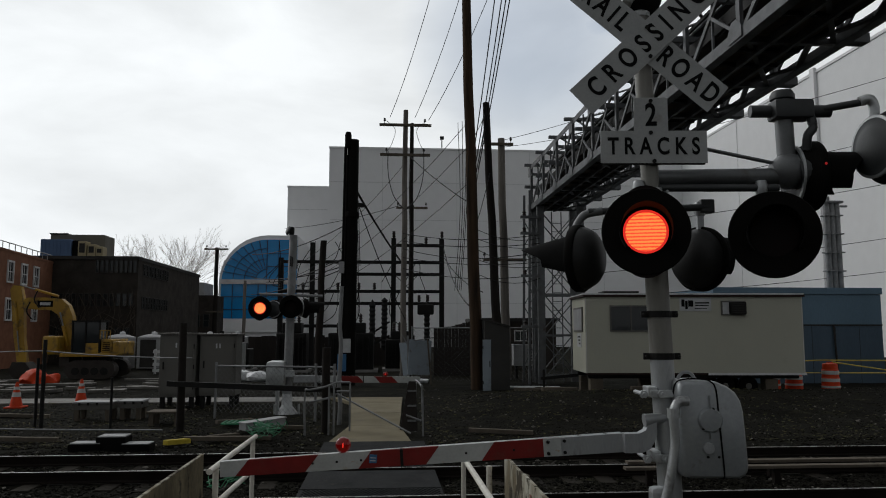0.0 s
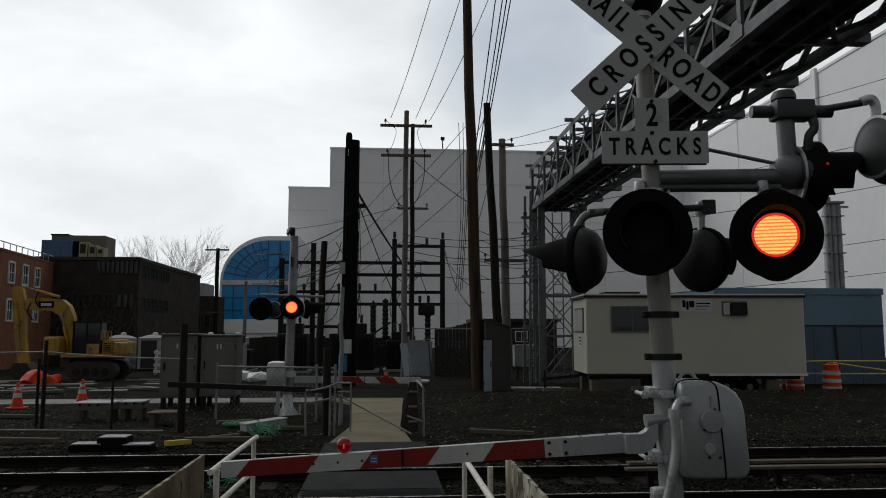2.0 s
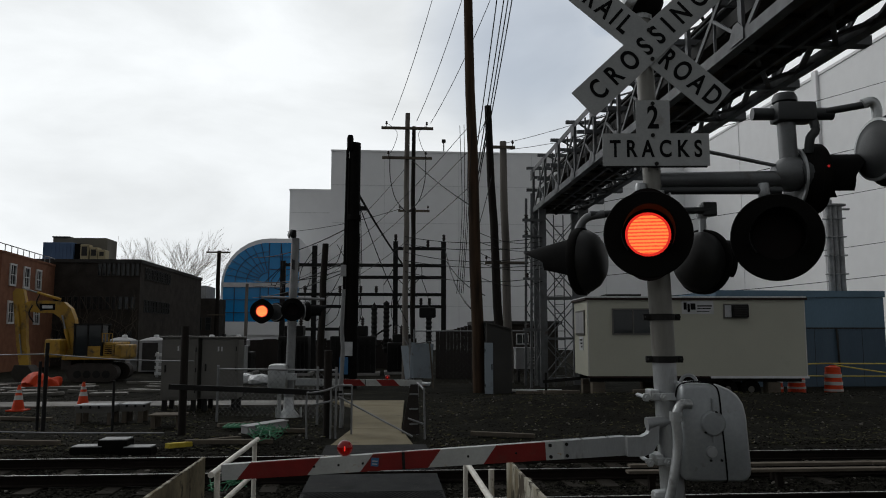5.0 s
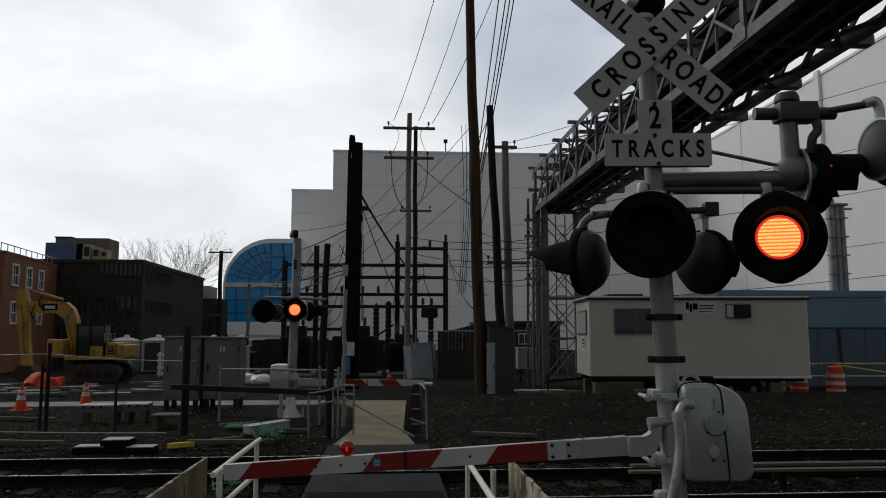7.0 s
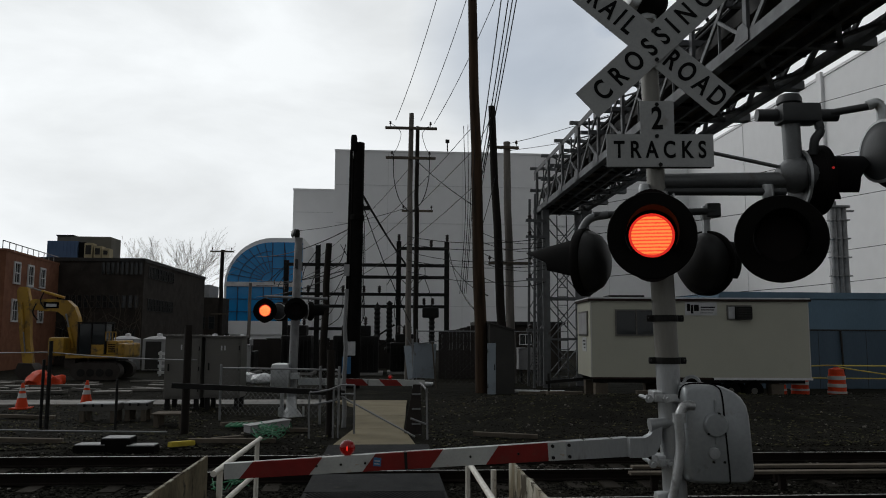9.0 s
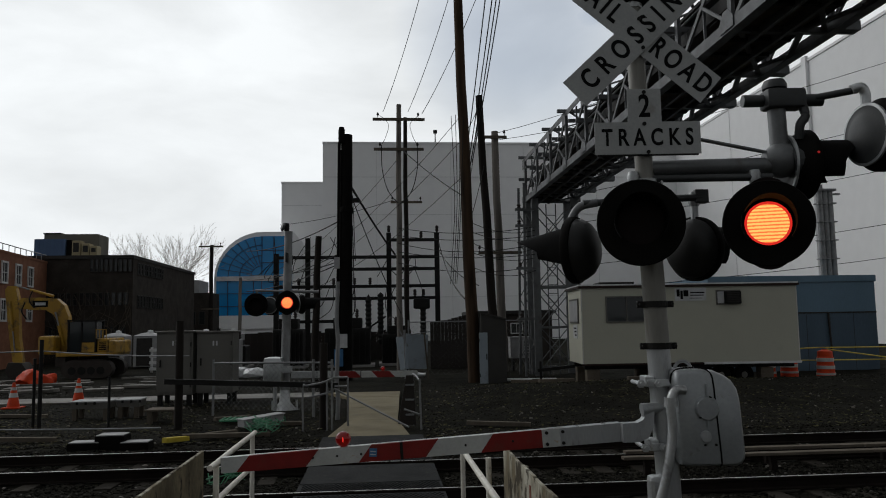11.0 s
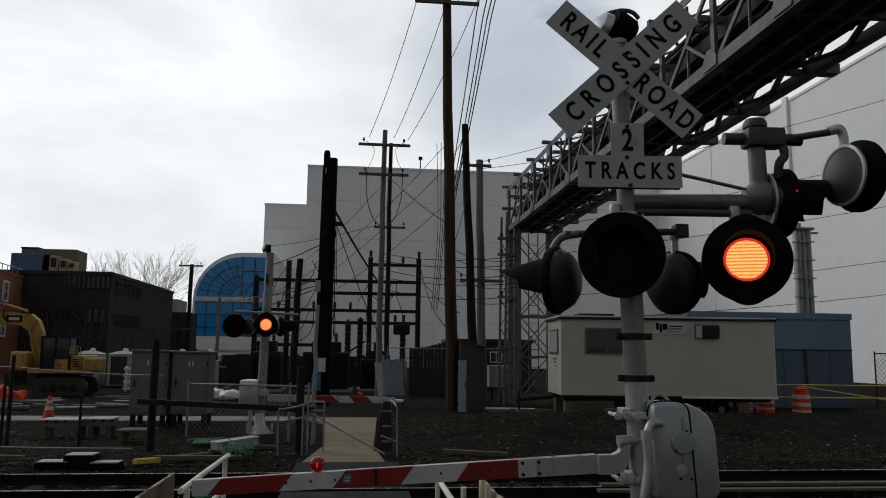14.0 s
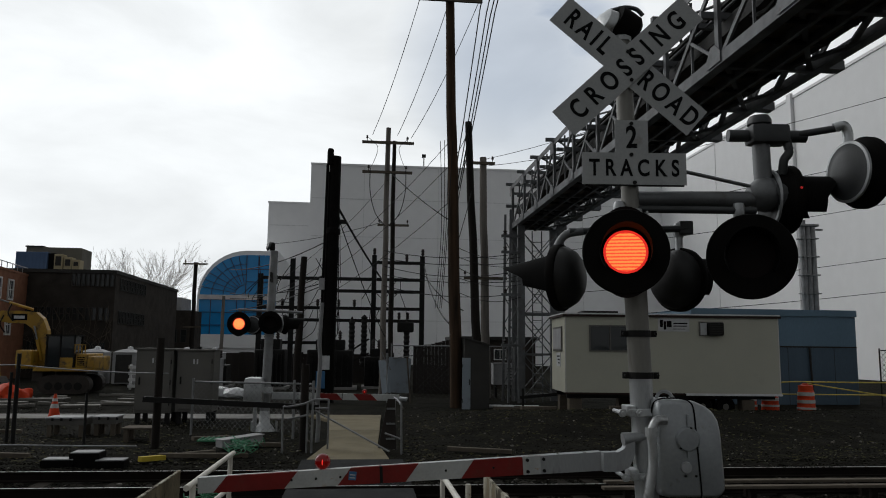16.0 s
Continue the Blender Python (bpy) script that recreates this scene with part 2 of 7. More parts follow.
M = {
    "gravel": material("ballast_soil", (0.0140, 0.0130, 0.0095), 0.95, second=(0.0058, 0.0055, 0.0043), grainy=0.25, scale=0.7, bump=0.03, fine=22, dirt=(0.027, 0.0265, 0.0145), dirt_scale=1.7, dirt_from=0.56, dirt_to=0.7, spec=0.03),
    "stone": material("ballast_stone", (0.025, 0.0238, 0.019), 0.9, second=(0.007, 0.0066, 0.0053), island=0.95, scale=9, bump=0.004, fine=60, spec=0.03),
    "rock": material("loose_stone", (0.15, 0.14, 0.125), 0.9, second=(0.05, 0.046, 0.04), island=0.8, scale=6, bump=0.004, fine=60, spec=0.2),
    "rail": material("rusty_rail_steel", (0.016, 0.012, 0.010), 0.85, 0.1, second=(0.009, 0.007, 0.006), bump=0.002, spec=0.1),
    "railtop": material("polished_rail_head", (0.62, 0.60, 0.57), 0.28, 0.9, scale=8),
    "tie": material("weathered_tie_timber", (0.034, 0.030, 0.024), 0.9, second=(0.018, 0.016, 0.014), scale=2, bump=0.006, fine=30, per_piece=0.35, spec=0.05),
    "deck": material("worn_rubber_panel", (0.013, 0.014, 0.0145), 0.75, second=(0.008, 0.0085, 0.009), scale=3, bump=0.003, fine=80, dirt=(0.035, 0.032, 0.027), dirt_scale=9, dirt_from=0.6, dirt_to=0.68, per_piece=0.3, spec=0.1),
    "concrete": material("worn_concrete", (0.20, 0.17, 0.105), 0.85, second=(0.13, 0.11, 0.07), scale=1.2, bump=0.004, fine=50, dirt=(0.10, 0.09, 0.07), dirt_from=0.6, spec=0.25),
    "grey_concrete": material("grey_concrete", (0.30, 0.29, 0.28), 0.85, second=(0.18, 0.17, 0.165), scale=1.0, bump=0.006, fine=40, spec=0.25),
    "wet": material("wet_pale_slab", (0.17, 0.16, 0.14), 0.6, second=(0.05, 0.046, 0.04), spec=0.3, scale=0.9, bump=0.01, fine=20, dirt=(0.05, 0.045, 0.04), dirt_scale=0.8),
    "ply": material("weathered_plywood", (0.20, 0.165, 0.105), 0.85, second=(0.065, 0.056, 0.034), scale=1.8, spread=0.28, bump=0.004, fine=30, grainy=0.2, streaks=1.4, dirt=(0.022, 0.018, 0.012), dirt_scale=4.0, dirt_from=0.54, dirt_to=0.6, spec=0.25),
    "peeling": material("peeling_pale_paint_on_board", (0.40, 0.385, 0.32), 0.85, second=(0.15, 0.125, 0.08), scale=3.2, spread=0.22, bump=0.006, fine=30, grainy=0.2, streaks=1.7, dirt=(0.05, 0.04, 0.026), dirt_scale=5, dirt_from=0.53, dirt_to=0.58, spec=0.25),
    "rust": material("rust_run", (0.22, 0.065, 0.045), 0.9, second=(0.13, 0.075, 0.05), scale=4, bump=0.002, streaks=5),
    "white_pipe": material("chalky_white_paint", (0.70, 0.68, 0.62), 0.55, second=(0.5, 0.47, 0.41), scale=7, bump=0.001, dirt=(0.16, 0.10, 0.07), dirt_scale=9, dirt_from=0.62, dirt_to=0.72),
    "arm_grey": material("weathered_arm_paint", (0.145, 0.151, 0.156), 0.42, 0.35, second=(0.095, 0.098, 0.10), scale=4, bump=0.0006, dirt=(0.08, 0.07, 0.06), dirt_scale=5, dirt_from=0.6, dirt_to=0.75),
    "grimy_mast": material("grimy_mast_paint", (0.24, 0.235, 0.215), 0.5, 0.2, second=(0.13, 0.125, 0.11), scale=6, streaks=6, bump=0.0006, dirt=(0.07, 0.06, 0.045), dirt_scale=5, dirt_from=0.55, dirt_to=0.75),
    "case_paint": material("satin_grey_case_paint", (0.33, 0.35, 0.36), 0.33, 0.4, second=(0.28, 0.295, 0.305), scale=2.0, bump=0.0003, fine=40, dirt=(0.17, 0.165, 0.15), dirt_scale=7, dirt_from=0.66, dirt_to=0.8),
    "alu": material("aluminium_paint", (0.42, 0.435, 0.445), 0.36, 0.5, second=(0.29, 0.30, 0.305), scale=2.5, streaks=4, bump=0.0006, fine=90, dirt=(0.11, 0.10, 0.085), dirt_scale=5, dirt_from=0.57, dirt_to=0.75),
    "cast": material("cast_aluminium", (0.52, 0.535, 0.54), 0.36, 0.6, second=(0.34, 0.35, 0.355), scale=5, bump=0.001, dirt=(0.1, 0.095, 0.09), dirt_scale=6),
    "galv": material("galvanised_steel", (0.25, 0.255, 0.26), 0.5, 0.4, second=(0.15, 0.153, 0.156), scale=4, bump=0.001, dirt=(0.10, 0.075, 0.06), dirt_scale=4, dirt_from=0.6),
    "dark_steel": material("dark_painted_steel", (0.015, 0.0145, 0.014), 0.65, 0.1, second=(0.009, 0.0085, 0.008), scale=3, bump=0.001, spec=0.2),
    "bridge_grey": material("weathered_grey_steel", (0.135, 0.142, 0.15), 0.6, 0.2, second=(0.075, 0.077, 0.08), scale=3, bump=0.001, dirt=(0.07, 0.05, 0.04), dirt_scale=4, dirt_from=0.58),
    "black": material("matt_black_paint", (0.006, 0.0055, 0.005), 0.75, second=(0.0035, 0.0033, 0.003), scale=4, bump=0.0008, spec=0.07),
    "black_gloss": material("dark_red_lens", (0.007, 0.003, 0.003), 0.5, second=(0.005, 0.002, 0.002), scale=4, spec=0.12),
    "visor_black": material("soot_black_visor", (0.006, 0.006, 0.006), 0.85, scale=4, spec=0.08),
    # darker copy of the grey casting, with the shade on the covers in its colour
    "lamp_dark": material("shaded_dark_casting", (0.017, 0.017, 0.017), 0.5, 0.1, second=(0.010, 0.010, 0.010), scale=4, bump=0.0008, spec=0.3),
    "lamp_grey": material("dull_grey_casting", (0.040, 0.043, 0.045), 0.45, 0.2, second=(0.026, 0.028, 0.029), scale=4, bump=0.0008),
    "sign": material("weathered_sign_white", (0.36, 0.37, 0.37), 0.5, second=(0.28, 0.29, 0.29), scale=3, bump=0.0004, dirt=(0.19, 0.175, 0.15), dirt_scale=5, dirt_from=0.62, dirt_to=0.8),
    "ink": material("black_letter_paint", (0.006, 0.006, 0.0065), 0.7, spec=0.08),
    "red_sheet": material("dark_red_sheeting", (0.20, 0.014, 0.012), 0.5, spec=0.25, second=(0.13, 0.010, 0.009), scale=6, dirt=(0.12, 0.03, 0.02), dirt_scale=8),
    "white_sheet": material("worn_white_sheeting", (0.44, 0.455, 0.45), 0.5, second=(0.33, 0.34, 0.335), scale=5, dirt=(0.30, 0.20, 0.10), dirt_scale=9, dirt_from=0.62, dirt_to=0.7),
    "blue_sticker": material("faded_blue_sticker", (0.03, 0.14, 0.30), 0.5),
    "leaf": material("dead_leaf_litter", (0.060, 0.048, 0.022), 0.85, second=(0.05, 0.055, 0.02), scale=0.6, island=0.8, spec=0.2),
    "pole": material("weathered_pole_wood", (0.075, 0.045, 0.026), 0.95, second=(0.012, 0.009, 0.007), scale=5, bump=0.012, fine=26, streaks=9, spec=0.2),
    "grey_pole": material("silvered_pole_wood", (0.22, 0.20, 0.18), 0.9, second=(0.07, 0.063, 0.055), scale=3, bump=0.006, fine=26, streaks=9, spec=0.2),
    "dark_pole": material("creosoted_pole_wood", (0.021, 0.017, 0.014), 0.9, second=(0.010, 0.008, 0.007), scale=3, bump=0.006, fine=26, streaks=9, spec=0.2),
    "cable": material("black_cable", (0.012, 0.012, 0.012), 0.6, spec=0.2),
    "white_wall": material("white_metal_panel", (0.83, 0.835, 0.84), 0.6, second=(0.80, 0.80, 0.81), scale=0.08, fine=0.9, grainy=0.02, spec=0.3),
    "seam": material("panel_joint_sealant", (0.77, 0.775, 0.78), 0.7, spec=0.2),
    "trailer": material("cream_trailer_siding", (0.44, 0.435, 0.355), 0.55, second=(0.40, 0.395, 0.325), scale=0.7, grainy=0.02, fine=30, dirt=(0.34, 0.33, 0.26), dirt_scale=1.0, dirt_from=0.62, dirt_to=0.9),
    "trailer_trim": material("brown_trailer_trim", (0.035, 0.022, 0.018), 0.7, spec=0.2),
    "blue_wall": material("faded_blue_sheeting", (0.10, 0.175, 0.245), 0.6, second=(0.075, 0.135, 0.19), scale=0.8, bump=0.002, fine=20, streaks=4),
    "blue_dark": material("dull_dark_blue_sheeting", (0.058, 0.098, 0.14), 0.65, second=(0.042, 0.072, 0.105), scale=0.9, bump=0.002, fine=20, streaks=4),
    "brick": material("red_brown_brick", (0.235, 0.105, 0.060), 0.9, second=(0.16, 0.07, 0.042), scale=2.5, bump=0.006, fine=14, spec=0.2),
    "dark_brick": material("dark_weathered_cladding", (0.048, 0.040, 0.034), 0.9, second=(0.024, 0.021, 0.018), scale=1.4, bump=0.01, fine=9, dirt=(0.06, 0.052, 0.045), dirt_scale=2.2, spec=0.2),
    "roof_dark": material("dark_roof_felt", (0.028, 0.026, 0.024), 0.9),
    "plant_grey": material("grey_brown_cladding", (0.17, 0.16, 0.135), 0.8, scale=0.5, spec=0.2),
    "tan": material("tan_metal_cladding", (0.42, 0.35, 0.21), 0.7, scale=0.6),
    "roof_blue": material("slate_blue_cladding", (0.085, 0.15, 0.28), 0.6, scale=0.6),
    "mullion": material("dark_blue_mullion", (0.018, 0.055, 0.12), 0.5, scale=2),
    "glass_blue": glass("blue_curtain_glass", (0.016, 0.25, 0.58), 0.15),
    "glass_dark": glass("dark_window_glass", (0.018, 0.022, 0.024), 0.06),
    "frame_white": material("white_window_frame", (0.66, 0.66, 0.66), 0.5, scale=2),
    "yellow": material("construction_yellow", (0.46, 0.27, 0.018), 0.5, second=(0.26, 0.14, 0.012), scale=1.2, dirt=(0.06, 0.04, 0.02), dirt_scale=2.2, dirt_from=0.5, dirt_to=0.66),
    "track_steel": material("muddy_track_steel", (0.04, 0.033, 0.028), 0.85, 0.2, bump=0.01, fine=14),
    "cabinet": material("dull_silver_cabinet", (0.13, 0.124, 0.112), 0.5, 0.25, second=(0.095, 0.09, 0.082), scale=0.9, bump=0.0006, dirt=(0.11, 0.10, 0.09), dirt_scale=1.6, dirt_from=0.6),
    "hutch_grey": material("dark_grey_cabinet_paint", (0.05, 0.048, 0.045), 0.7, second=(0.035, 0.034, 0.032), scale=1.2, spec=0.25),
    "orange": material("traffic_orange", (0.62, 0.06, 0.014), 0.55, second=(0.46, 0.04, 0.010), scale=3, dirt=(0.3, 0.04, 0.02), dirt_scale=4, spec=0.2),
    "reflective": material("white_reflective_band", (0.50, 0.50, 0.485), 0.4, scale=6),
    "tape": material("yellow_barrier_tape", (0.55, 0.43, 0.06), 0.55),
    "yellow_timber": material("yellow_painted_timber", (0.55, 0.42, 0.03), 0.7, scale=5, bump=0.002),
    "green": material("green_plastic_mesh", (0.02, 0.20, 0.085), 0.55, second=(0.014, 0.13, 0.06)),
    "white_plastic": material("white_plastic", (0.70, 0.71, 0.72), 0.4, scale=4),
    "timber": material("old_grey_timber", (0.13, 0.11, 0.085), 0.9, second=(0.075, 0.062, 0.05), scale=3, bump=0.004, streaks=4, spec=0.2),
    "lid": material("pale_grey_lid", (0.34, 0.34, 0.345), 0.6, second=(0.25, 0.25, 0.255), scale=2),
    "bark": material("bare_bark", (0.36, 0.33, 0.30), 0.9, scale=4),
    "ceramic": material("brown_glazed_insulator", (0.022, 0.014, 0.012), 0.4, spec=0.3),
    "panel_blue": material("pale_blue_grey_panel", (0.27, 0.31, 0.35), 0.5, second=(0.22, 0.26, 0.295), scale=1.4, dirt=(0.15, 0.15, 0.15), dirt_scale=2),
    "fence_dark": material("dark_board_fence", (0.035, 0.03, 0.027), 0.9, scale=1.5, bump=0.004, streaks=4, spec=0.2),
    "notice": material("white_paper_notice", (0.55, 0.56, 0.57), 0.6, scale=5),
    "red_lens": glow("lit_red_lens", (0.5, 0.004, 0.004), 0.10, gloss=0.12),
    "lit_red": glow("lit_red_lamp", (1.0, 0.26, 0.06), 1.1, stripe=(1.0, 0.06, 0.025)),
    # lit lens edge, used too for the painted highlight on the gate lamps
    "lit_rim_and_glint": glow("lit_lens_edge_and_glint", (0.9, 0.03, 0.02), 0.8),
    "lit_amber": glow("lit_red_lamp_bright", (1.0, 0.55, 0.14), 1.15, stripe=(1.0, 0.16, 0.035)),
    "lit_far": glow("lit_distant_lamp", (1.0, 0.42, 0.12), 1.15, stripe=(1.0, 0.13, 0.03)),
    "red_dim": glow("faint_red_marker", (0.9, 0.03, 0.03), 0.28),
}


# ---------------------------------------------------------------- mesh helpers
def B():
    return bmesh.new()


def box(bm, x0, x1, y0, y1, z0, z1, bevel=0.0):
    v = bmesh.ops.create_cube(bm, size=1, matrix=Matrix.Translation(((x0 + x1) / 2, (y0 + y1) / 2, (z0 + z1) / 2)) @ Matrix.Diagonal((abs(x1 - x0), abs(y1 - y0), abs(z1 - z0), 1)))["verts"]
    if bevel:
        e = {e for w in v for e in w.link_edges}
        bmesh.ops.bevel(bm, geom=list(e), offset=bevel, segments=2, affect="EDGES", profile=0.6)
    return bm


def block(bm, m, sx, sy, sz, bevel=0.0):
    """A box of that size about the pose m."""
    v = bmesh.ops.create_cube(bm, size=1, matrix=m @ Matrix.Diagonal((sx, sy, sz, 1)))["verts"]
    if bevel:
        e = {e for w in v for e in w.link_edges}
        bmesh.ops.bevel(bm, geom=list(e), offset=bevel, segments=2, affect="EDGES", profile=0.6)
    return bm


def rod(bm, a, b, r, r2=None, seg=10, caps=True):
    """A round bar from a to b."""
    a, b = Vector(a), Vector(b)
    d = b - a
    m = Matrix.Translation((a + b) / 2) @ d.to_track_quat("Z", "Y").to_matrix().to_4x4()
    bmesh.ops.create_cone(bm, cap_ends=caps, segments=seg, radius1=r, radius2=r if r2 is None else r2, depth=d.length, matrix=m)
    return bm


def bar(bm, a, b, w, h):
    """A flat or square bar from a to b, w across and h deep."""
    a, b = Vector(a), Vector(b)
    d = b - a
    m = Matrix.Translation((a + b) / 2) @ d.to_track_quat("Z", "Y").to_matrix().to_4x4()
    bmesh.ops.create_cube(bm, size=1, matrix=m @ Matrix.Diagonal((w, h, d.length, 1)))
    return bm


def tube(bm, pts, r, seg=8):
    """A bent pipe through the points."""
    pts = [Vector(p) for p in pts]
    rings = []
    up = Vector((0.13, 0.27, 0.95))
    for i, p in enumerate(pts):
        d = (pts[min(i + 1, len(pts) - 1)] - pts[max(i - 1, 0)]).normalized()
        s = d.cross(up)
        if s.length < 0.05:
            s = d.cross(Vector((1, 0, 0)))
        s.normalize()
        t = s.cross(d)
        rings.append([bm.verts.new(p + r * (math.cos(k * math.tau / seg) * s + math.sin(k * math.tau / seg) * t)) for k in range(seg)])
    for a, b in zip(rings, rings[1:]):
        for k in range(seg):
            bm.faces.new((a[k], a[(k + 1) % seg], b[(k + 1) % seg], b[k]))
    bm.faces.new(rings[0][::-1])
    bm.faces.new(rings[-1])
    return bm


def arc(pts, n=5):
    """Points of a smooth curve through the given ones."""
    pts = [Vector(p) for p in pts]
    out = []
    for i in range(len(pts) - 1):
        p0, p1, p2, p3 = pts[max(i - 1, 0)], pts[i], pts[i + 1], pts[min(i + 2, len(pts) - 1)]
        for k in range(n):
            t = k / n
            out.append(0.5 * (2 * p1 + (p2 - p0) * t + (2 * p0 - 5 * p1 + 4 * p2 - p3) * t * t + (3 * p1 - p0 - 3 * p2 + p3) * t ** 3))
    out.append(pts[-1])
    return out


def lathe(bm, profile, m=Matrix(), seg=32):
    """Turns a profile of (radius, height) round the z axis of the pose m."""
    rings = []
    for r, h in profile:
        if r < 1e-5:
            rings.append([bm.verts.new(m @ Vector((0, 0, h)))])
        else:
            rings.append([bm.verts.new(m @ Vector((r * math.cos(k * math.tau / seg), r * math.sin(k * math.tau / seg), h))) for k in range(seg)])
    for a, b in zip(rings, rings[1:]):
        for k in range(seg):
            q = [a[k % len(a)], a[(k + 1) % len(a)], b[(k + 1) % len(b)], b[k % len(b)]]
            q = list(dict.fromkeys(q))
            if len(q) > 2:
                bm.faces.new(q)
    return bm


def prism(bm, outline, m, depth):
    """An outline in the x-z plane of the pose m, given depth along y."""
    a = [bm.verts.new(m @ Vector((x, 0, z))) for x, z in outline]
    b = [bm.verts.new(m @ Vector((x, depth, z))) for x, z in outline]
    bm.faces.new(a)
    bm.faces.new(b[::-1])
    for i in range(len(a)):
        j = (i + 1) % len(a)
        bm.faces.new((a[j], a[i], b[i], b[j]))
    return bm


def thing(name, at, label, category, group="", kind=""):
    ob = new(name)
    ob.location = at
    ob.empty_display_size = 0.2
    return tagged(ob, label, category, group, kind)


def finish(bm, name, mat, smooth=False):
    bmesh.ops.recalc_face_normals(bm, faces=bm.faces)
    me = bpy.data.meshes.new(name)
    bm.to_mesh(me)
    bm.free()
    me.materials.append(M[mat])
    if smooth:
        me.shade_smooth()
        me.set_sharp_from_angle(angle=radians(38))
    return me


def root_of(ob):
    while ob.parent:
        ob = ob.parent
    return ob


def part(name, bm, mat, parent, label="", smooth=False):
    """One mesh under a thing or a part, given in the world's metres."""
    r = root_of(parent)
    bmesh.ops.transform(bm, matrix=(Matrix.LocRotScale(r.location, r.rotation_euler, None)).inverted(), verts=bm.verts)
    ob = new(name, finish(bm, name, mat, smooth))
    ob.parent = parent
    return tagged(ob, label)


def solid(name, bm, mat, label, category, group="", kind="", smooth=False):
    """A thing of one mesh, its origin at its base."""
    lo = Vector([min(v.co[i] for v in bm.verts) for i in range(3)])
    hi = Vector([max(v.co[i] for v in bm.verts) for i in range(3)])
    at = Vector(((lo.x + hi.x) / 2, (lo.y + hi.y) / 2, lo.z))
    bmesh.ops.translate(bm, vec=-at, verts=bm.verts)
    ob = new(name, finish(bm, name, mat, smooth))
    ob.location = at
    return tagged(ob, label, category, group, kind)


def lettering(text, size, m, parent, mat="ink", spread=1.0):
    """Raised letters at the pose m: x along the line, z up the letters, facing -y."""
    c = bpy.data.curves.new("lettering", "FONT")
    c.body, c.size, c.extrude, c.align_x, c.align_y = text, size, 0.0015, "CENTER", "CENTER"
    c.space_character, c.offset = spread, size * 0.024
    tmp = new("lettering", c)
    bpy.context.view_layer.update()
    me = bpy.data.meshes.new_from_object(tmp.evaluated_get(bpy.context.evaluated_depsgraph_get()))
    bpy.data.objects.remove(tmp)
    r = root_of(parent)
    me.transform(Matrix.LocRotScale(r.location, r.rotation_euler, None).inverted() @ m @ pose(0, 0, 0, 90, 0, 0) @ Matrix.Diagonal((0.74, 1, 1, 1)))
    me.materials.clear()
    me.materials.append(M[mat])
    ob = new("lettering", me)
    ob.parent = parent
    return ob


def sag(a, b, drop, n=10):
    a, b = Vector(a), Vector(b)
    return [a.lerp(b, i / n) - Vector((0, 0, drop * 4 * (i / n) * (1 - i / n))) for i in range(n + 1)]


def wire(points, r=0.012, group="overhead wires", label="black overhead wire strung between poles", mat="cable"):
    return solid("overhead_wire", tube(B(), points, r, 5), mat, label, "wire", group)


# ---------------------------------------------------------------- ground, tracks, crossing
def ground_height(x, y):
    bed = 0.0
    if 6.6 < y < 14.3:
        bed = -0.02
    rough = 0.035 * noise.noise((x * 0.9, y * 0.9, 1.0)) + 0.02 * noise.noise((x * 3.1, y * 3.1, 5.0))
    hump = 0.0
    if x > 1.4:
        hump = 0.35 * math.exp(-((y - 21.5) / 3.2) ** 2) * min(1, (x - 1.4) / 2.5)
    calm = 1.0 if not (-1.9 < x < 1.3) else 0.25
    return bed + rough * calm + hump


def build_ground():
    bm = B()
    xs = [-2500, -600, -200, -80, -45] + [i * 0.35 for i in range(-86, 92)] + [45, 80, 200, 600, 2500]
    ys = [-800, -200, -60, -20, -6] + [i * 0.35 for i in range(0, 120)] + [46, 55, 80, 130, 300, 900, 2500]
    grid = [[bm.verts.new((x, y, ground_height(x, y) if abs(x) < 33 and -7 < y < 42 else 0.0)) for x in xs] for y in ys]
    for a, b in zip(grid, grid[1:]):
        for i in range(len(xs) - 1):
            bm.faces.new((a[i], a[i + 1], b[i + 1], b[i]))
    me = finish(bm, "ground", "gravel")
    return tagged(new("ground", me), "dark damp gravel and cinder ground beside the tracks", "ground", kind="structure")


ground = build_ground()


def rail_profile():
    return [(-0.065, 0.0), (0.065, 0.0), (0.065, 0.018), (0.012, 0.03), (0.012, 0.11), (0.034, 0.12), (0.034, 0.148), (-0.034, 0.148), (-0.034, 0.12), (-0.012, 0.11), (-0.012, 0.03), (-0.065, 0.018)]


def build_track(y0, label):
    """Two rails and their ties, along x."""
    track = thing("railway_track", (0, y0 + 0.72, 0), label, "railway track", "railway tracks", "structure")
    turn = pose(0, 0, 0, 0, 0, 90)
    for y in (y0, y0 + 1.435):
        bm = B()
        prism(bm, rail_profile(), pose(90, y, 0.0, 0, 0, 90), 180)
        rail = part("rail", bm, "rail", track)
        bm = B()
        box(bm, -90, 90, y - 0.016, y + 0.016, 0.148, 0.153)
        part("rail_head", bm, "railtop", rail, "bright worn running surface")
    tie = finish(box(B(), -0.115, 0.115, -1.25, 1.25, -0.10, 0.035, 0.012), "tie", "tie")
    plate = finish(box(B(), -0.09, 0.09, -0.17, 0.17, 0.035, 0.047), "tie_plate", "rail")
    for i in range(-38, 50):
        x = i * 0.53 + random.uniform(-0.03, 0.03)
        t = new("tie", tie)
        t.parent = track
        t.location = (x, random.uniform(-0.06, 0.06), random.uniform(-0.058, -0.032))
        t.rotation_euler.z = random.uniform(-0.03, 0.03)
    return track


build_track(7.865, "rusty steel railway track on weathered timber ties")
build_track(11.20, "second rusty railway track with bright rail heads")


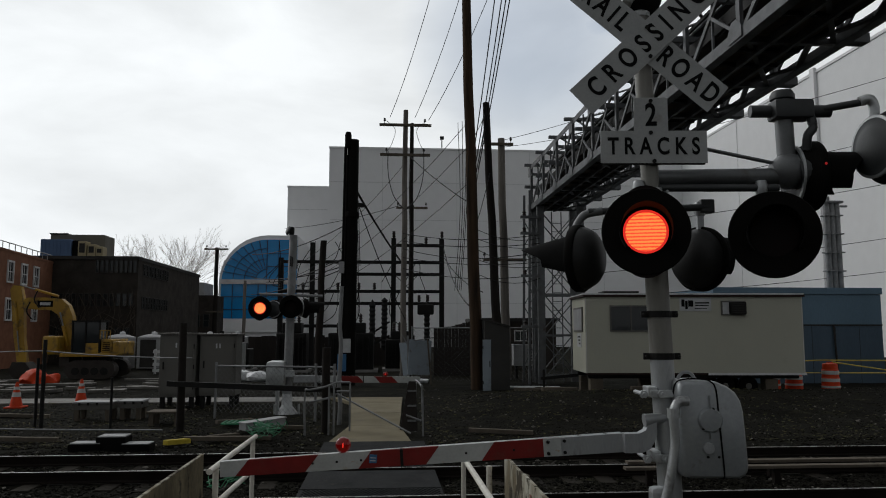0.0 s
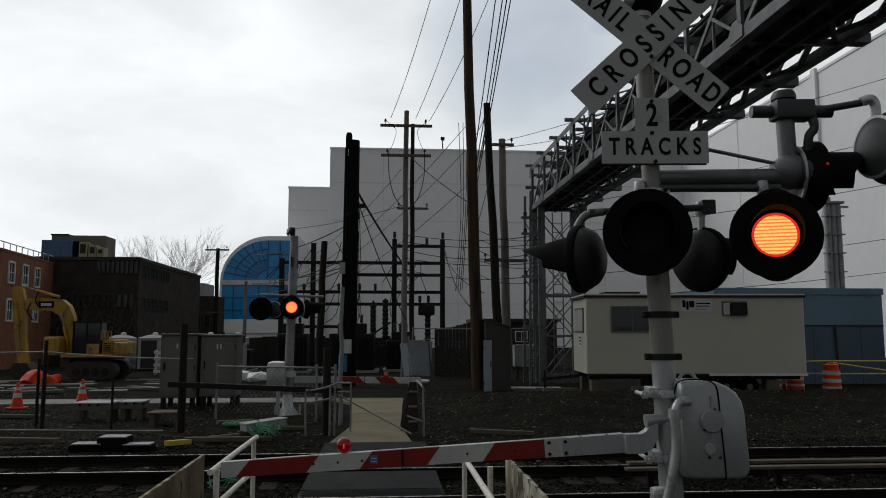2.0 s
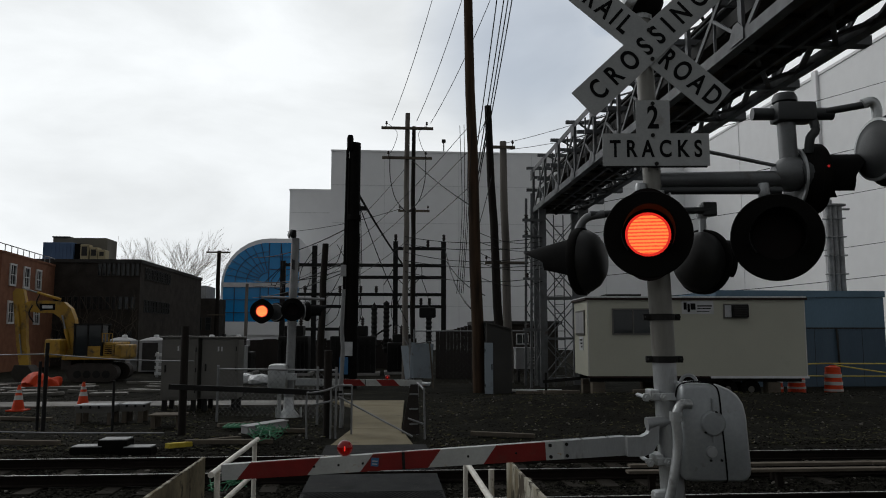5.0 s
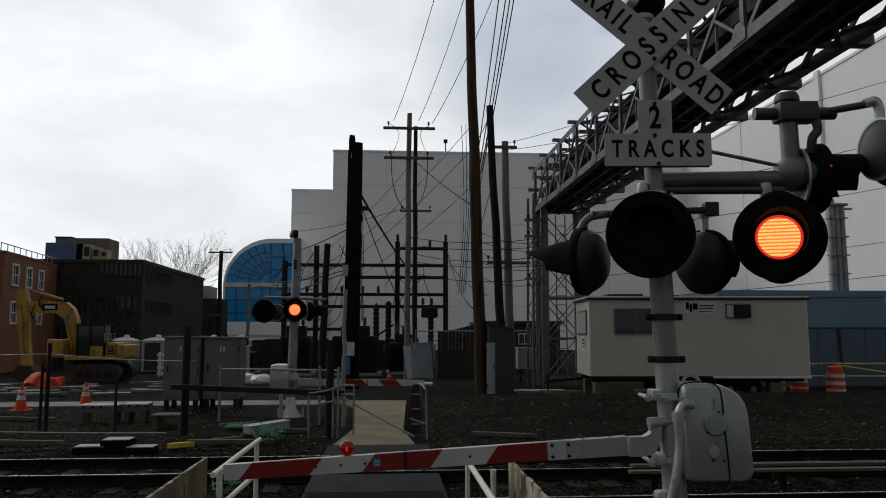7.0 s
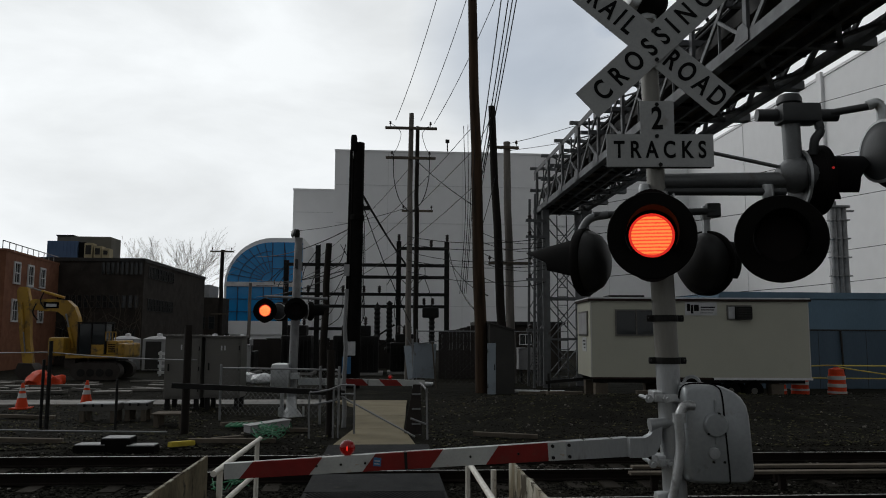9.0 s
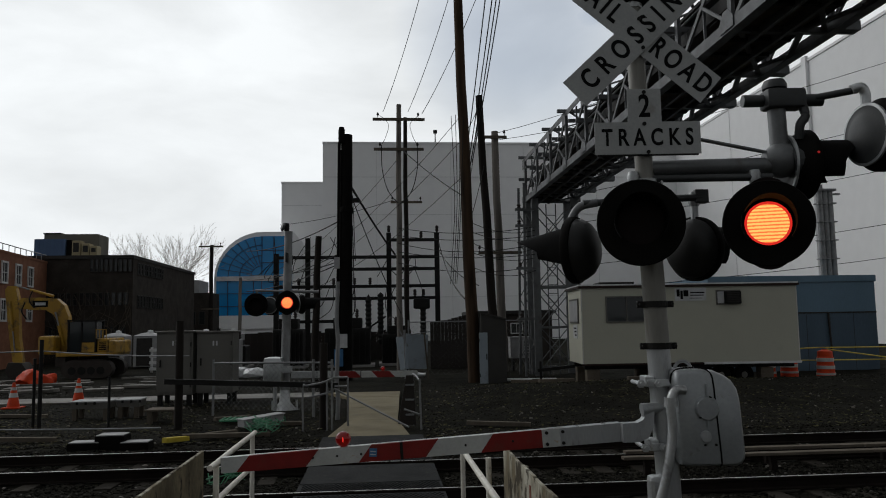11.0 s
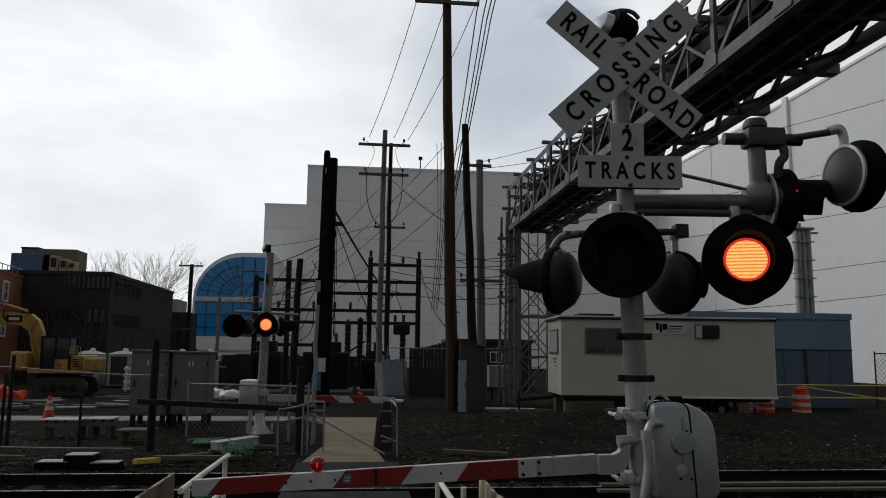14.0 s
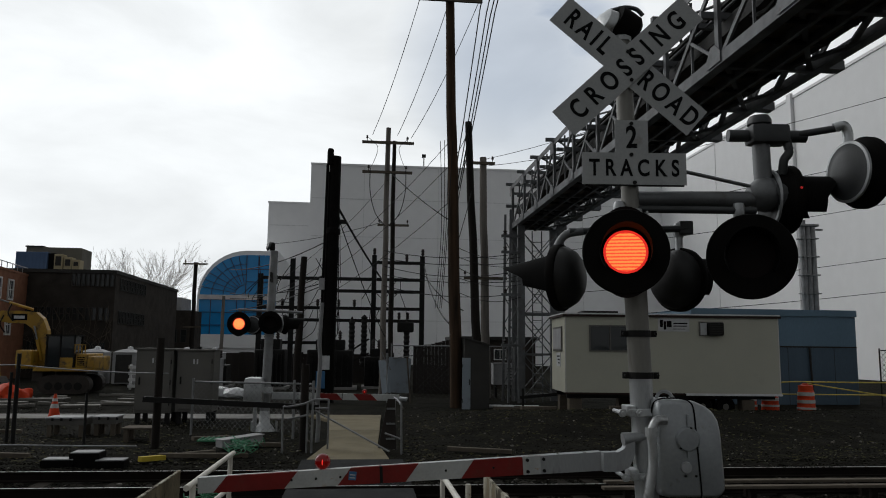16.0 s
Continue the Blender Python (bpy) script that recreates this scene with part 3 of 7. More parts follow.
def rubble(name, label, count, area, size, mat, seed, category="gravel", flat=0.6):
    """Loose stones strewn over an area; pick points with area(rng)."""
    rng = random.Random(seed)
    verts, faces = [], []
    ico = [(0, 0, 1), (0.89, 0, 0.45), (0.28, 0.85, 0.45), (-0.72, 0.53, 0.45), (-0.72, -0.53, 0.45), (0.28, -0.85, 0.45), (0.72, 0.53, -0.45), (-0.28, 0.85, -0.45), (-0.89, 0, -0.45), (-0.28, -0.85, -0.45), (0.72, -0.53, -0.45), (0, 0, -1)]
    tri = [(0, 1, 2), (0, 2, 3), (0, 3, 4), (0, 4, 5), (0, 5, 1), (1, 6, 2), (2, 6, 7), (2, 7, 3), (3, 7, 8), (3, 8, 4), (4, 8, 9), (4, 9, 5), (5, 9, 10), (5, 10, 1), (1, 10, 6)]
    for _ in range(count):
        x, y = area(rng)
        s = rng.uniform(*size) * (1.6 if rng.random() < 0.06 else 1)
        n, a = len(verts), rng.uniform(0, math.tau)
        ca, sa = math.cos(a), math.sin(a)
        z = ground_height(x, y)
        for p in ico:
            q = [c * rng.uniform(0.75, 1.2) * s for c in p]
            verts.append((x + q[0] * ca - q[1] * sa * 0.8, y + q[0] * sa + q[1] * ca * 0.8, z + q[2] * flat + s * 0.2))
        faces += [(n + i, n + j, n + k) for i, j, k in tri]
    me = bpy.data.meshes.new(name)
    me.from_pydata(verts, [], faces)
    me.materials.append(M[mat])
    return tagged(new(name, me), label, category, kind="stuff")


def on_deck(x, y):
    return -1.1 < x < 0.85 and 5.6 < y < 30


def bed_area(rng):
    while True:
        x, y = rng.uniform(-9, 12), rng.uniform(6.4, 14.6)
        if not on_deck(x, y) and all(abs(y - r) > 0.12 for r in (7.865, 9.30, 11.2, 12.635)):
            return x, y


def yard_area(rng):
    while True:
        x, y = rng.uniform(-18, 18), 14.5 + 13 * rng.random() ** 1.5
        if not on_deck(x, y):
            return x, y


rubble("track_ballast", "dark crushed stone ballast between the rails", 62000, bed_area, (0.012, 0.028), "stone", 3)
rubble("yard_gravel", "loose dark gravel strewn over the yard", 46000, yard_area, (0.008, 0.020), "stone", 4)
rubble("pale_rubble", "scattered pale stones and broken concrete", 900, yard_area, (0.012, 0.04), "rock", 5)
rubble("pale_ballast", "scattered lighter stones in the ballast", 1400, bed_area, (0.014, 0.034), "rock", 6)


def build_crossing():
    deck = thing("crossing_surface", (-0.13, 9.3, 0), "dark rubber pedestrian crossing panels with studded faces", "crossing", kind="structure")
    rows = [(6.80, 7.30), (7.32, 7.79), (7.94, 8.58), (8.59, 9.22), (9.37, 9.86), (9.89, 11.12), (11.28, 12.55), (12.72, 13.98)]
    for y0, y1 in rows:
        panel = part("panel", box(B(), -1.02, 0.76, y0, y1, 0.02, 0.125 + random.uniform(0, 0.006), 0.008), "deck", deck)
        if 7.2 < y0 < 9.6 or 11.2 < y0 < 12:
            verts, faces = [], []
            nx, ny = 30, max(4, int((y1 - y0) / 0.065))
            for i in range(nx):
                for j in range(ny):
                    cx, cy = -0.98 + (i + 0.5 + 0.5 * (j % 2)) * 1.69 / nx, y0 + 0.04 + (j + 0.5) * (y1 - y0 - 0.08) / ny
                    n = len(verts)
                    w = 0.019
                    verts += [(cx - w, cy - w, 0.131), (cx + w, cy - w, 0.131), (cx + w, cy + w, 0.131), (cx - w, cy + w, 0.131), (cx - w * .6, cy - w * .6, 0.139), (cx + w * .6, cy - w * .6, 0.139), (cx + w * .6, cy + w * .6, 0.139), (cx - w * .6, cy + w * .6, 0.139)]
                    faces += [(n, n + 1, n + 5, n + 4), (n + 1, n + 2, n + 6, n + 5), (n + 2, n + 3, n + 7, n + 6), (n + 3, n, n + 4, n + 7), (n + 4, n + 5, n + 6, n + 7)]
            me = bpy.data.meshes.new("stud")
            me.from_pydata([(x - deck.location.x, y - deck.location.y, z) for x, y, z in verts], [], faces)
            me.materials.append(M["deck"])
            ob = new("studs", me)
            ob.parent = panel
            tagged(ob, kind="stuff")
    return deck


build_crossing()
solid("pavement", box(B(), -1.35, 1.02, -14, 6.78, -0.2, 0.09, 0.01), "concrete", "worn tan concrete walkway leading to the tracks", "pavement", kind="structure")


def footpath():
    """Tan slabs that run from the crossing to the yard's cross path."""
    f = thing("footpath", (-0.2, 18, 0), "tan concrete footpath of cast slabs beyond the tracks", "footpath", kind="structure")
    for outline in (((-1.0, 14.0), (0.56, 14.0), (0.37, 16.68), (-0.68, 16.72)), ((-0.68, 16.75), (0.37, 16.71), (0.47, 19.2), (-0.78, 19.2)),
                    ((-0.78, 19.23), (0.47, 19.23), (0.55, 21.9), (-0.92, 22.1)), ((-0.92, 22.13), (0.55, 21.93), (0.62, 23.6), (-1.56, 23.7))):
        bm = B()
        top = [bm.verts.new((x, y, 0.08)) for x, y in outline]
        foot = [bm.verts.new((x, y, -0.15)) for x, y in outline]
        bm.faces.new(top)
        for i in range(4):
            j = (i + 1) % 4
            bm.faces.new((top[i], top[j], foot[j], foot[i]))
        part("slab", bm, "concrete", f)
    return f


footpath()


def slab(x0, x1, y0, y1, h, label):
    return solid("slab", box(B(), x0, x1, y0, y1, -0.05, h, 0.02), "wet", label, "slab", "yard slabs", "structure")


slab(-40, -1.6, 22.8, 24.3, 0.05, "pale wet concrete strip across the work yard")
slab_rng = random.Random(31)
for k in range(44):
    sx, sy = slab_rng.uniform(-17, -6.2), slab_rng.choice((27.3, 28.6, 30.2, 31.8, 33.0)) + slab_rng.uniform(-0.3, 0.3)
    sw, sd = slab_rng.uniform(0.5, 1.8), slab_rng.uniform(0.15, 0.45)
    solid("broken_slab", block(B(), pose(sx, sy, 0.05, slab_rng.uniform(-4, 4), slab_rng.uniform(-3, 3), slab_rng.uniform(-12, 12)), sw, sd, 0.1, 0.015), "wet", "broken pale concrete slab lying in the yard mud", "slab", "broken slabs")

# ---------------------------------------------------------------- buildings
def window(parent, x, y, z, w, h, axis="x", frame=0.07, mat="glass_dark", bars=(1, 2), fmat="frame_white", out=-1):
    """A framed window on a wall; axis: the wall's own direction."""
    def place(a0, a1, d0, d1, z0, z1, bm):
        if axis == "x":
            box(bm, x + a0, x + a1, y + out * d0, y + out * d1, z + z0, z + z1)
        else:
            box(bm, x + out * d0, x + out * d1, y + a0, y + a1, z + z0, z + z1)
    bm = B()
    for a0, a1, z0, z1 in ((-w / 2, -w / 2 + frame, 0, h), (w / 2 - frame, w / 2, 0, h), (-w / 2 + frame, w / 2 - frame, 0, frame), (-w / 2 + frame, w / 2 - frame, h - frame, h)):
        place(a0, a1, 0.0, 0.06, z0, z1, bm)
    win = part("window", bm, fmat, parent)
    nx, nz = bars
    bm = B()
    for i in range(1, nx):
        a = -w / 2 + w * i / nx
        place(a - frame * 0.3, a + frame * 0.3, 0.0, 0.05, frame, h - frame, bm)
    for k in range(1, nz):
        c = h * k / nz
        place(-w / 2 + frame, w / 2 - frame, 0.0, 0.045, c - frame * 0.35, c + frame * 0.35, bm)
    if nx > 1 or nz > 1:
        part("glazing_bar", bm, fmat, win)
    bm = B()
    place(-w / 2 + frame * 0.5, w / 2 - frame * 0.5, 0.004, 0.02, frame * 0.5, h - frame * 0.5, bm)
    part("pane", bm, mat, win)
    return win


def white_warehouse():
    """The tall windowless white block with a long wing towards the tracks."""
    w = thing("warehouse", (14, 97, 0), "huge windowless white metal-clad warehouse with stepped roofline", "building")
    part("wall", box(B(), -7.0, 41.0, 97.0, 125, -0.3, 25.4), "white_wall", w)
    part("wall", box(B(), -12.3, -7.02, 98.0, 124, -0.3, 20.4), "white_wall", w, "lower white block at the corner")
    part("wall", box(B(), 39.5, 75, -30, 96.98, -0.3, 25.6), "white_wall", w, "long white wing along the yard")
    for z in (5.5, 10.9, 16.1, 21.0):
        part("panel_joint", box(B(), -6.8, 39.4, 96.96, 96.99, z, z + 0.09), "seam", w)
    for z in (6.0, 11.5, 17.5):
        part("panel_joint", box(B(), -12.2, -7.2, 97.96, 97.99, z, z + 0.09), "seam", w)
    for y in (81, 49):
        part("panel_joint", box(B(), 39.46, 39.49, y, y + 0.09, 0, 25.5), "seam", w)
    part("pilaster", box(B(), 39.2, 39.49, 65.0, 65.7, 0, 26.1), "white_wall", w)
    for x in (-0.2, 9.4, 19.0, 28.6):
        part("panel_joint", box(B(), x, x + 0.06, 96.965, 96.995, 0, 25.3), "seam", w)
    part("coping", box(B(), -7.04, 39.3, 96.9, 97.4, 25.401, 25.63), "white_wall", w)
    part("coping", box(B(), -12.36, -7.1, 97.9, 98.4, 20.401, 20.61), "white_wall", w)
    part("coping", box(B(), 39.4, 39.9, -30, 96.9, 25.601, 25.85), "white_wall", w)
    bm = B()
    rod(bm, (7.6, 98.5, 25.4), (7.6, 98.5, 27.4), 0.08, seg=6)
    box(bm, 7.35, 7.85, 98.3, 98.7, 27.2, 27.6)
    part("roof_mast", bm, "dark_steel", w)
    return w


white_warehouse()


def glass_arch():
    """A blue curtain wall under a quarter-round white gable."""
    g = thing("glass_building", (-14.5, 87, 0), "blue glass curtain-wall building with a white curved gable", "building")
    x0, x1, z0, r, y = -18.12, -9.5, 3.4, 5.3, 86.0
    top = 12.68
    outline = [(x1, 0), (x1, top)] + [(x0 + r - r * math.sin(a), top - r + r * math.cos(a)) for a in [i * math.pi / 2 / 10 for i in range(11)]] + [(x0, 0)]
    part("wall", prism(B(), outline, pose(0, y, 0), 14), "white_wall", g)
    inner = [(x1 - 0.1, z0), (x1 - 0.1, top - 0.5)] + [(x0 + 0.28 + (r - 0.28) - (r - 0.28) * math.sin(a), top - r + (r - 0.5) * math.cos(a)) for a in [i * math.pi / 2 / 10 for i in range(11)]] + [(x0 + 0.28, z0)]
    glazing = part("glazing", prism(B(), inner, pose(0, y - 0.12, 0), 0.1), "glass_blue", g, "blue reflective curtain glass")
    bm = B()
    box(bm, x0 + 0.2, x1 - 0.1, y - 0.3, y - 0.13, 7.2, 7.7)
    part("band", bm, "frame_white", g)
    c = (x0 + 5.3, 7.72)
    for i in range(1, 8):
        a = i * math.pi / 16
        q = (c[0] - 4.95 * math.cos(a), c[1] + 4.4 * math.sin(a))
        part("mullion", bar(B(), (c[0] - 1.3 * math.cos(a), y - 0.16, c[1] + 1.3 * math.sin(a)), (q[0], y - 0.16, q[1]), 0.07, 0.06), "mullion", glazing)
    for k in range(1, 4):
        pts = [(c[0] - k * 1.25 * math.cos(i * math.pi / 20), y - 0.16, c[1] + k * 1.15 * math.sin(i * math.pi / 20)) for i in range(11)]
        part("mullion", tube(B(), pts, 0.035, 5), "mullion", glazing)
    for x in (-16.6, -15.2, -13.8, -12.9, -11.6, -10.4):
        part("mullion", box(B(), x - 0.04, x + 0.04, y - 0.2, y - 0.125, z0, 7.15 if x < -12.95 else top - 0.55), "mullion", glazing)
    for z in (4.4, 5.8, 9.2, 10.6):
        part("mullion", box(B(), x0 + 0.3 if z < 7 else -12.9, x1 - 0.1, y - 0.19, y - 0.125, z - 0.035, z + 0.035), "mullion", glazing)
    part("wall", box(B(), x0, x1, y - 0.2, y - 0.01, 1.9, 3.38), "white_wall", g, "white spandrel under the glass")
    return g


glass_arch()


def dark_mill():
    b = thing("mill_building", (-20, 55, 0), "dark weathered two-storey industrial building with a flat roof", "building")
    part("wall", box(B(), -27.0, -16.0, 51.3, 68, -0.3, 6.70), "dark_brick", b)
    part("roof", box(B(), -27.1, -15.93, 51.2, 68.1, 6.701, 6.93), "roof_dark", b)
    # ribbon windows: narrow upright lights under the roof and at mid height, on both walls
    for i in range(9):
        window(b, -18.6 + i * 0.30, 51.29, 5.85, 0.24, 0.82, "x", 0.04, bars=(1, 2), fmat="hutch_grey")
    for i in range(13):
        window(b, -21.2 + i * 0.40, 51.29, 3.65, 0.30, 0.85, "x", 0.04, bars=(1, 2), fmat="hutch_grey")
    for i in range(9):
        window(b, -21.0 + i * 0.55, 51.29, 1.3, 0.42, 1.0, "x", 0.05, bars=(1, 2), fmat="roof_dark")
    for i in range(10):
        window(b, -15.99, 52.4 + i * 0.62, 5.7, 0.4, 0.8, "y", 0.05, bars=(1, 2), fmat="hutch_grey", out=1)
        window(b, -15.99, 52.4 + i * 0.62, 3.5, 0.4, 0.85, "y", 0.05, bars=(1, 2), fmat="hutch_grey", out=1)
    # leafless creeper over the wall
    rng = random.Random(8)
    for i in range(70):
        x, side = rng.uniform(-24.0, -16.2), rng.choice((-1, 1))
        reach = rng.uniform(0.55, 1.15)
        pts = arc([(min(-16.05, x + side * rng.uniform(0.0, 0.45) * k), 51.17 - rng.uniform(0, 0.05), 0.3 + k * reach) for k in range(5)], 3)
        part("creeper_stem", tube(B(), pts, rng.uniform(0.008, 0.018), 4), "timber", b)
    return b


dark_mill()


def brick_house():
    b = thing("brick_building", (-25, 45, 0), "red-brown brick building with tall white-framed windows", "building")
    part("wall", prism(B(), [(0, -0.3), (9.4, -0.3), (9.4, 6.42), (0, 6.42)], pose(-20.5, 42.4, 0, 0, 0, 96), 9), "brick", b)
    part("roof", prism(B(), [(-0.04, 6.421), (9.44, 6.421), (9.44, 6.55), (-0.04, 6.55)], pose(-20.46, 42.4, 0, 0, 0, 96), 9.1), "brick", b)
    d = Vector((math.cos(radians(96)), math.sin(radians(96)), 0))
    m = pose(-20.5, 42.4, 0, 0, 0, 96)
    for z, h in ((4.72, 1.25), (2.62, 1.28)):
        for s in (1.15, 3.3, 5.35):
            bm = B()
            for a0, a1, z0, z1 in ((0, 0.1, 0, h), (0.85, 0.95, 0, h), (0.1, 0.85, 0, 0.1), (0.1, 0.85, h - 0.1, h)):
                block(bm, m @ pose(s + (a0 + a1) / 2, -0.03, z + (z0 + z1) / 2), a1 - a0, 0.1, z1 - z0)
            win = part("window", bm, "frame_white", b)
            bm = B()
            block(bm, m @ pose(s + 0.475, -0.02, z + h / 2), 0.75, 0.06, 0.05)
            block(bm, m @ pose(s + 0.475, -0.02, z + h / 2), 0.05, 0.05, h - 0.2)
            part("glazing_bar", bm, "frame_white", win)
            part("pane", block(B(), m @ pose(s + 0.475, 0.01, z + h / 2), 0.8, 0.05, h - 0.15), "glass_dark", win)
    pts = [m @ Vector((i * 0.94, 0.2, 6.98)) for i in range(11)]
    part("guard_rail", tube(B(), pts, 0.03, 5), "galv", b)
    for i in range(11):
        p = m @ Vector((i * 0.94, 0.2, 6.54))
        part("rail_post", rod(B(), p, p + Vector((0, 0, 0.45)), 0.025, seg=5), "galv", b)
    return b


brick_house()


def roof_plant():
    b = thing("tower_block", (-26.5, 70, 0), "slate-blue and tan clad plant rooms on a taller block", "building")
    part("wall", box(B(), -29.3, -24.0, 68.6, 72.0, -0.3, 8.6), "roof_dark", b)
    part("upper_storey", box(B(), -29.35, -24.75, 69.5, 72.2, 8.601, 10.55, 0.03), "plant_grey", b, "grey-brown clad plant room")
    part("upper_storey", box(B(), -27.9, -24.45, 68.9, 69.48, 9.25, 10.42, 0.03), "plant_grey", b, "overhanging grey-brown storey")
    part("roof", box(B(), -29.4, -27.9, 69.4, 72.3, 10.551, 10.66), "roof_dark", b)
    blue_box = part("plant_housing", box(B(), -29.4, -26.85, 67.7, 69.3, 8.3, 9.92, 0.03), "roof_blue", b, "slate-blue ribbed plant housing")
    for k in range(8):
        part("rib", box(B(), -29.3 + k * 0.31, -29.26 + k * 0.31, 67.66, 67.69, 8.4, 9.85), "roof_blue", blue_box)
    # solid black block paints the shade inside the open end
    part("opening", box(B(), -26.84, -26.3, 67.95, 69.3, 8.4, 9.85), "ink", b, "open end of the housing, its inner shade drawn as a black block")
    for x0, x1, z1 in ((-26.2, -25.5, 9.75), (-25.4, -24.75, 9.5), (-24.7, -24.1, 9.3)):
        vent = part("vent_housing", box(B(), x0, x1, 67.5, 68.5, 8.3, z1, 0.05), "tan", b)
        part("louvre", box(B(), x0 + 0.12, x1 - 0.12, 67.46, 67.49, 8.75, z1 - 0.2), "roof_dark", vent)
    return b


roof_plant()
low = thing("low_building", (-17.6, 78, 0), "dark low building with a pale parapet far behind the yard", "building")
part("wall", box(B(), -19.4, -16.3, 76, 80, -0.2, 5.5), "dark_brick", low)
part("parapet", box(B(), -19.4, -17.4, 75.95, 80.05, 5.501, 6.75), "lid", low, "pale parapet")
for k in range(3):
    window(low, -18.9 + k * 0.9, 75.99, 2.4, 0.6, 1.3, "x", 0.06, bars=(1, 2), fmat="hutch_grey")


def blue_shed():
    b = thing("storage_building", (18.5, 32, 0), "faded blue metal-sided storage building with a parapet", "building")
    part("wall", box(B(), 13.2, 20.2, 29.6, 36, -0.3, 3.55), "blue_wall", b)
    lower = part("lower_wall", box(B(), 13.2, 20.18, 29.592, 29.599, -0.1, 2.27), "blue_dark", b, "darker blue lower sheeting")
    for k in range(1, 7):
        part("sheet_joint", box(B(), 13.2 + k * 1.0, 13.215 + k * 1.0, 29.586, 29.591, 0.0, 2.26), "roof_dark", lower)
    part("parapet", box(B(), 13.15, 20.25, 29.55, 36.05, 3.56, 3.82), "blue_wall", b)
    part("seam_strip", box(B(), 13.2, 20.2, 29.57, 29.595, 2.28, 2.34), "roof_dark", b)
    part("downpipe", rod(B(), (18.2, 29.52, 0), (18.1, 29.53, 2.3), 0.04, seg=8), "roof_dark", b)
    return b


blue_shed()


# ---------------------------------------------------------------- signal bridge
def signal_bridge():
    g = thing("signal_bridge", (7.1, 30, 0), "grey riveted steel lattice signal bridge spanning the tracks", "bridge")
    xl, xr, zb, zt = 6.2, 8.0, 7.1, 8.95
    n, step, y1 = 13, 2.35, 31.2
    y0 = y1 - n * step
    # chords: angles in the upper corners, broad flanged channels below
    for x, s in ((xl, -1), (xr, 1)):
        bm = B()
        box(bm, x - 0.10, x + 0.10, y0, y1, zb - 0.015, zb + 0.015)
        box(bm, x + s * 0.10, x + s * 0.08, y0, y1, zb + 0.016, zb + 0.20)
        box(bm, x - s * 0.10, x - s * 0.085, y0, y1, zb + 0.016, zb + 0.15)
        part("chord", bm, "bridge_grey", g)
        bm = B()
        box(bm, x - 0.08, x + 0.08, y0, y1, zt - 0.015, zt + 0.015)
        box(bm, x + s * 0.08, x + s * 0.065, y0, y1, zt - 0.16, zt - 0.016)
        part("chord", bm, "bridge_grey", g)
    rivet = finish(lathe(B(), [(0, 0.014), (0.016, 0.009), (0.02, 0.0)], pose(0, 0, 0, 0, -90, 0), 6), "rivet", "bridge_grey")
    for i in range(n + 1):
        y = y0 + i * step
        for x, s in ((xl, -1), (xr, 1)):
            bm = B()
            box(bm, x - 0.05, x + 0.05, y - 0.008, y + 0.008, zb + 0.017, zt - 0.017)
            box(bm, x + s * 0.05, x + s * 0.038, y - 0.07, y + 0.07, zb + 0.205, zt - 0.165)
            part("upright", bm, "bridge_grey", g)
            plate = part("gusset", prism(B(), [(-0.26, 0.0), (0.26, 0.0), (0.26, 0.17), (0.10, 0.36), (-0.08, 0.36), (-0.26, 0.19)], pose(x + s * 0.115, y, zb + 0.02, 0, 0, 90), 0.012), "bridge_grey", g)
            part("gusset", box(B(), x + s * 0.095, x + s * 0.082, y - 0.22, y + 0.22, zt - 0.42, zt - 0.02), "bridge_grey", g)
            if s < 0:
                for k in range(8):
                    r = new("rivet", rivet)
                    r.parent = plate
                    r.location = Vector((x - 0.117, y - 0.21 + 0.14 * (k % 4), zb + 0.06 + 0.20 * (k // 4) * (1 if 0 < k % 4 < 3 else 0.5))) - g.location
        part("cross_beam", box(B(), xl - 0.30, xr + 0.32, y - 0.06, y + 0.06, zt + 0.017, zt + 0.12), "bridge_grey", g)
        part("cross_beam", box(B(), xl + 0.11, xr - 0.11, y - 0.06, y + 0.06, zb - 0.012, zb + 0.095), "bridge_grey", g)
        part("cross_beam", box(B(), xl - 0.28, xr - 0.1, y + 0.08, y + 0.18, zb + 0.95, zb + 1.07), "bridge_grey", g)
        part("bracket", box(B(), xr + 0.11, xr + 0.48, y - 0.12, y + 0.12, zb + 0.03, zb + 0.2), "bridge_grey", g)
    for i in range(n):
        a, b = y0 + i * step, y0 + (i + 1) * step
        mid = (a + b) / 2
        for x in (xl, xr):
            part("diagonal", bar(B(), (x, a + 0.1, zt - 0.15), (x, b - 0.1, zb + 0.2), 0.045, 0.10), "bridge_grey", g)
            part("sub_diagonal", bar(B(), (x, mid, (zb + zt) / 2), (x, a + 0.1, zb + 0.2), 0.035, 0.06), "bridge_grey", g)
        part("mid_arm", box(B(), xl - 0.24, xr - 0.2, mid - 0.05, mid + 0.05, zt - 0.62, zt - 0.52), "bridge_grey", g)
        part("mid_post", bar(B(), (xl + 0.03, mid, zb + 0.2), (xl + 0.03, mid, zt - 0.1), 0.05, 0.03), "bridge_grey", g)
        # lacing of the floor out to the far chord
        part("floor_lacing", bar(B(), (7.5, a + 0.1, zb + 0.05), (xr - 0.1, mid, zb + 0.05), 0.10, 0.05), "bridge_grey", g)
        part("floor_lacing", bar(B(), (7.5, b - 0.1, zb + 0.05), (xr - 0.1, mid + 0.1, zb + 0.05), 0.10, 0.05), "bridge_grey", g)
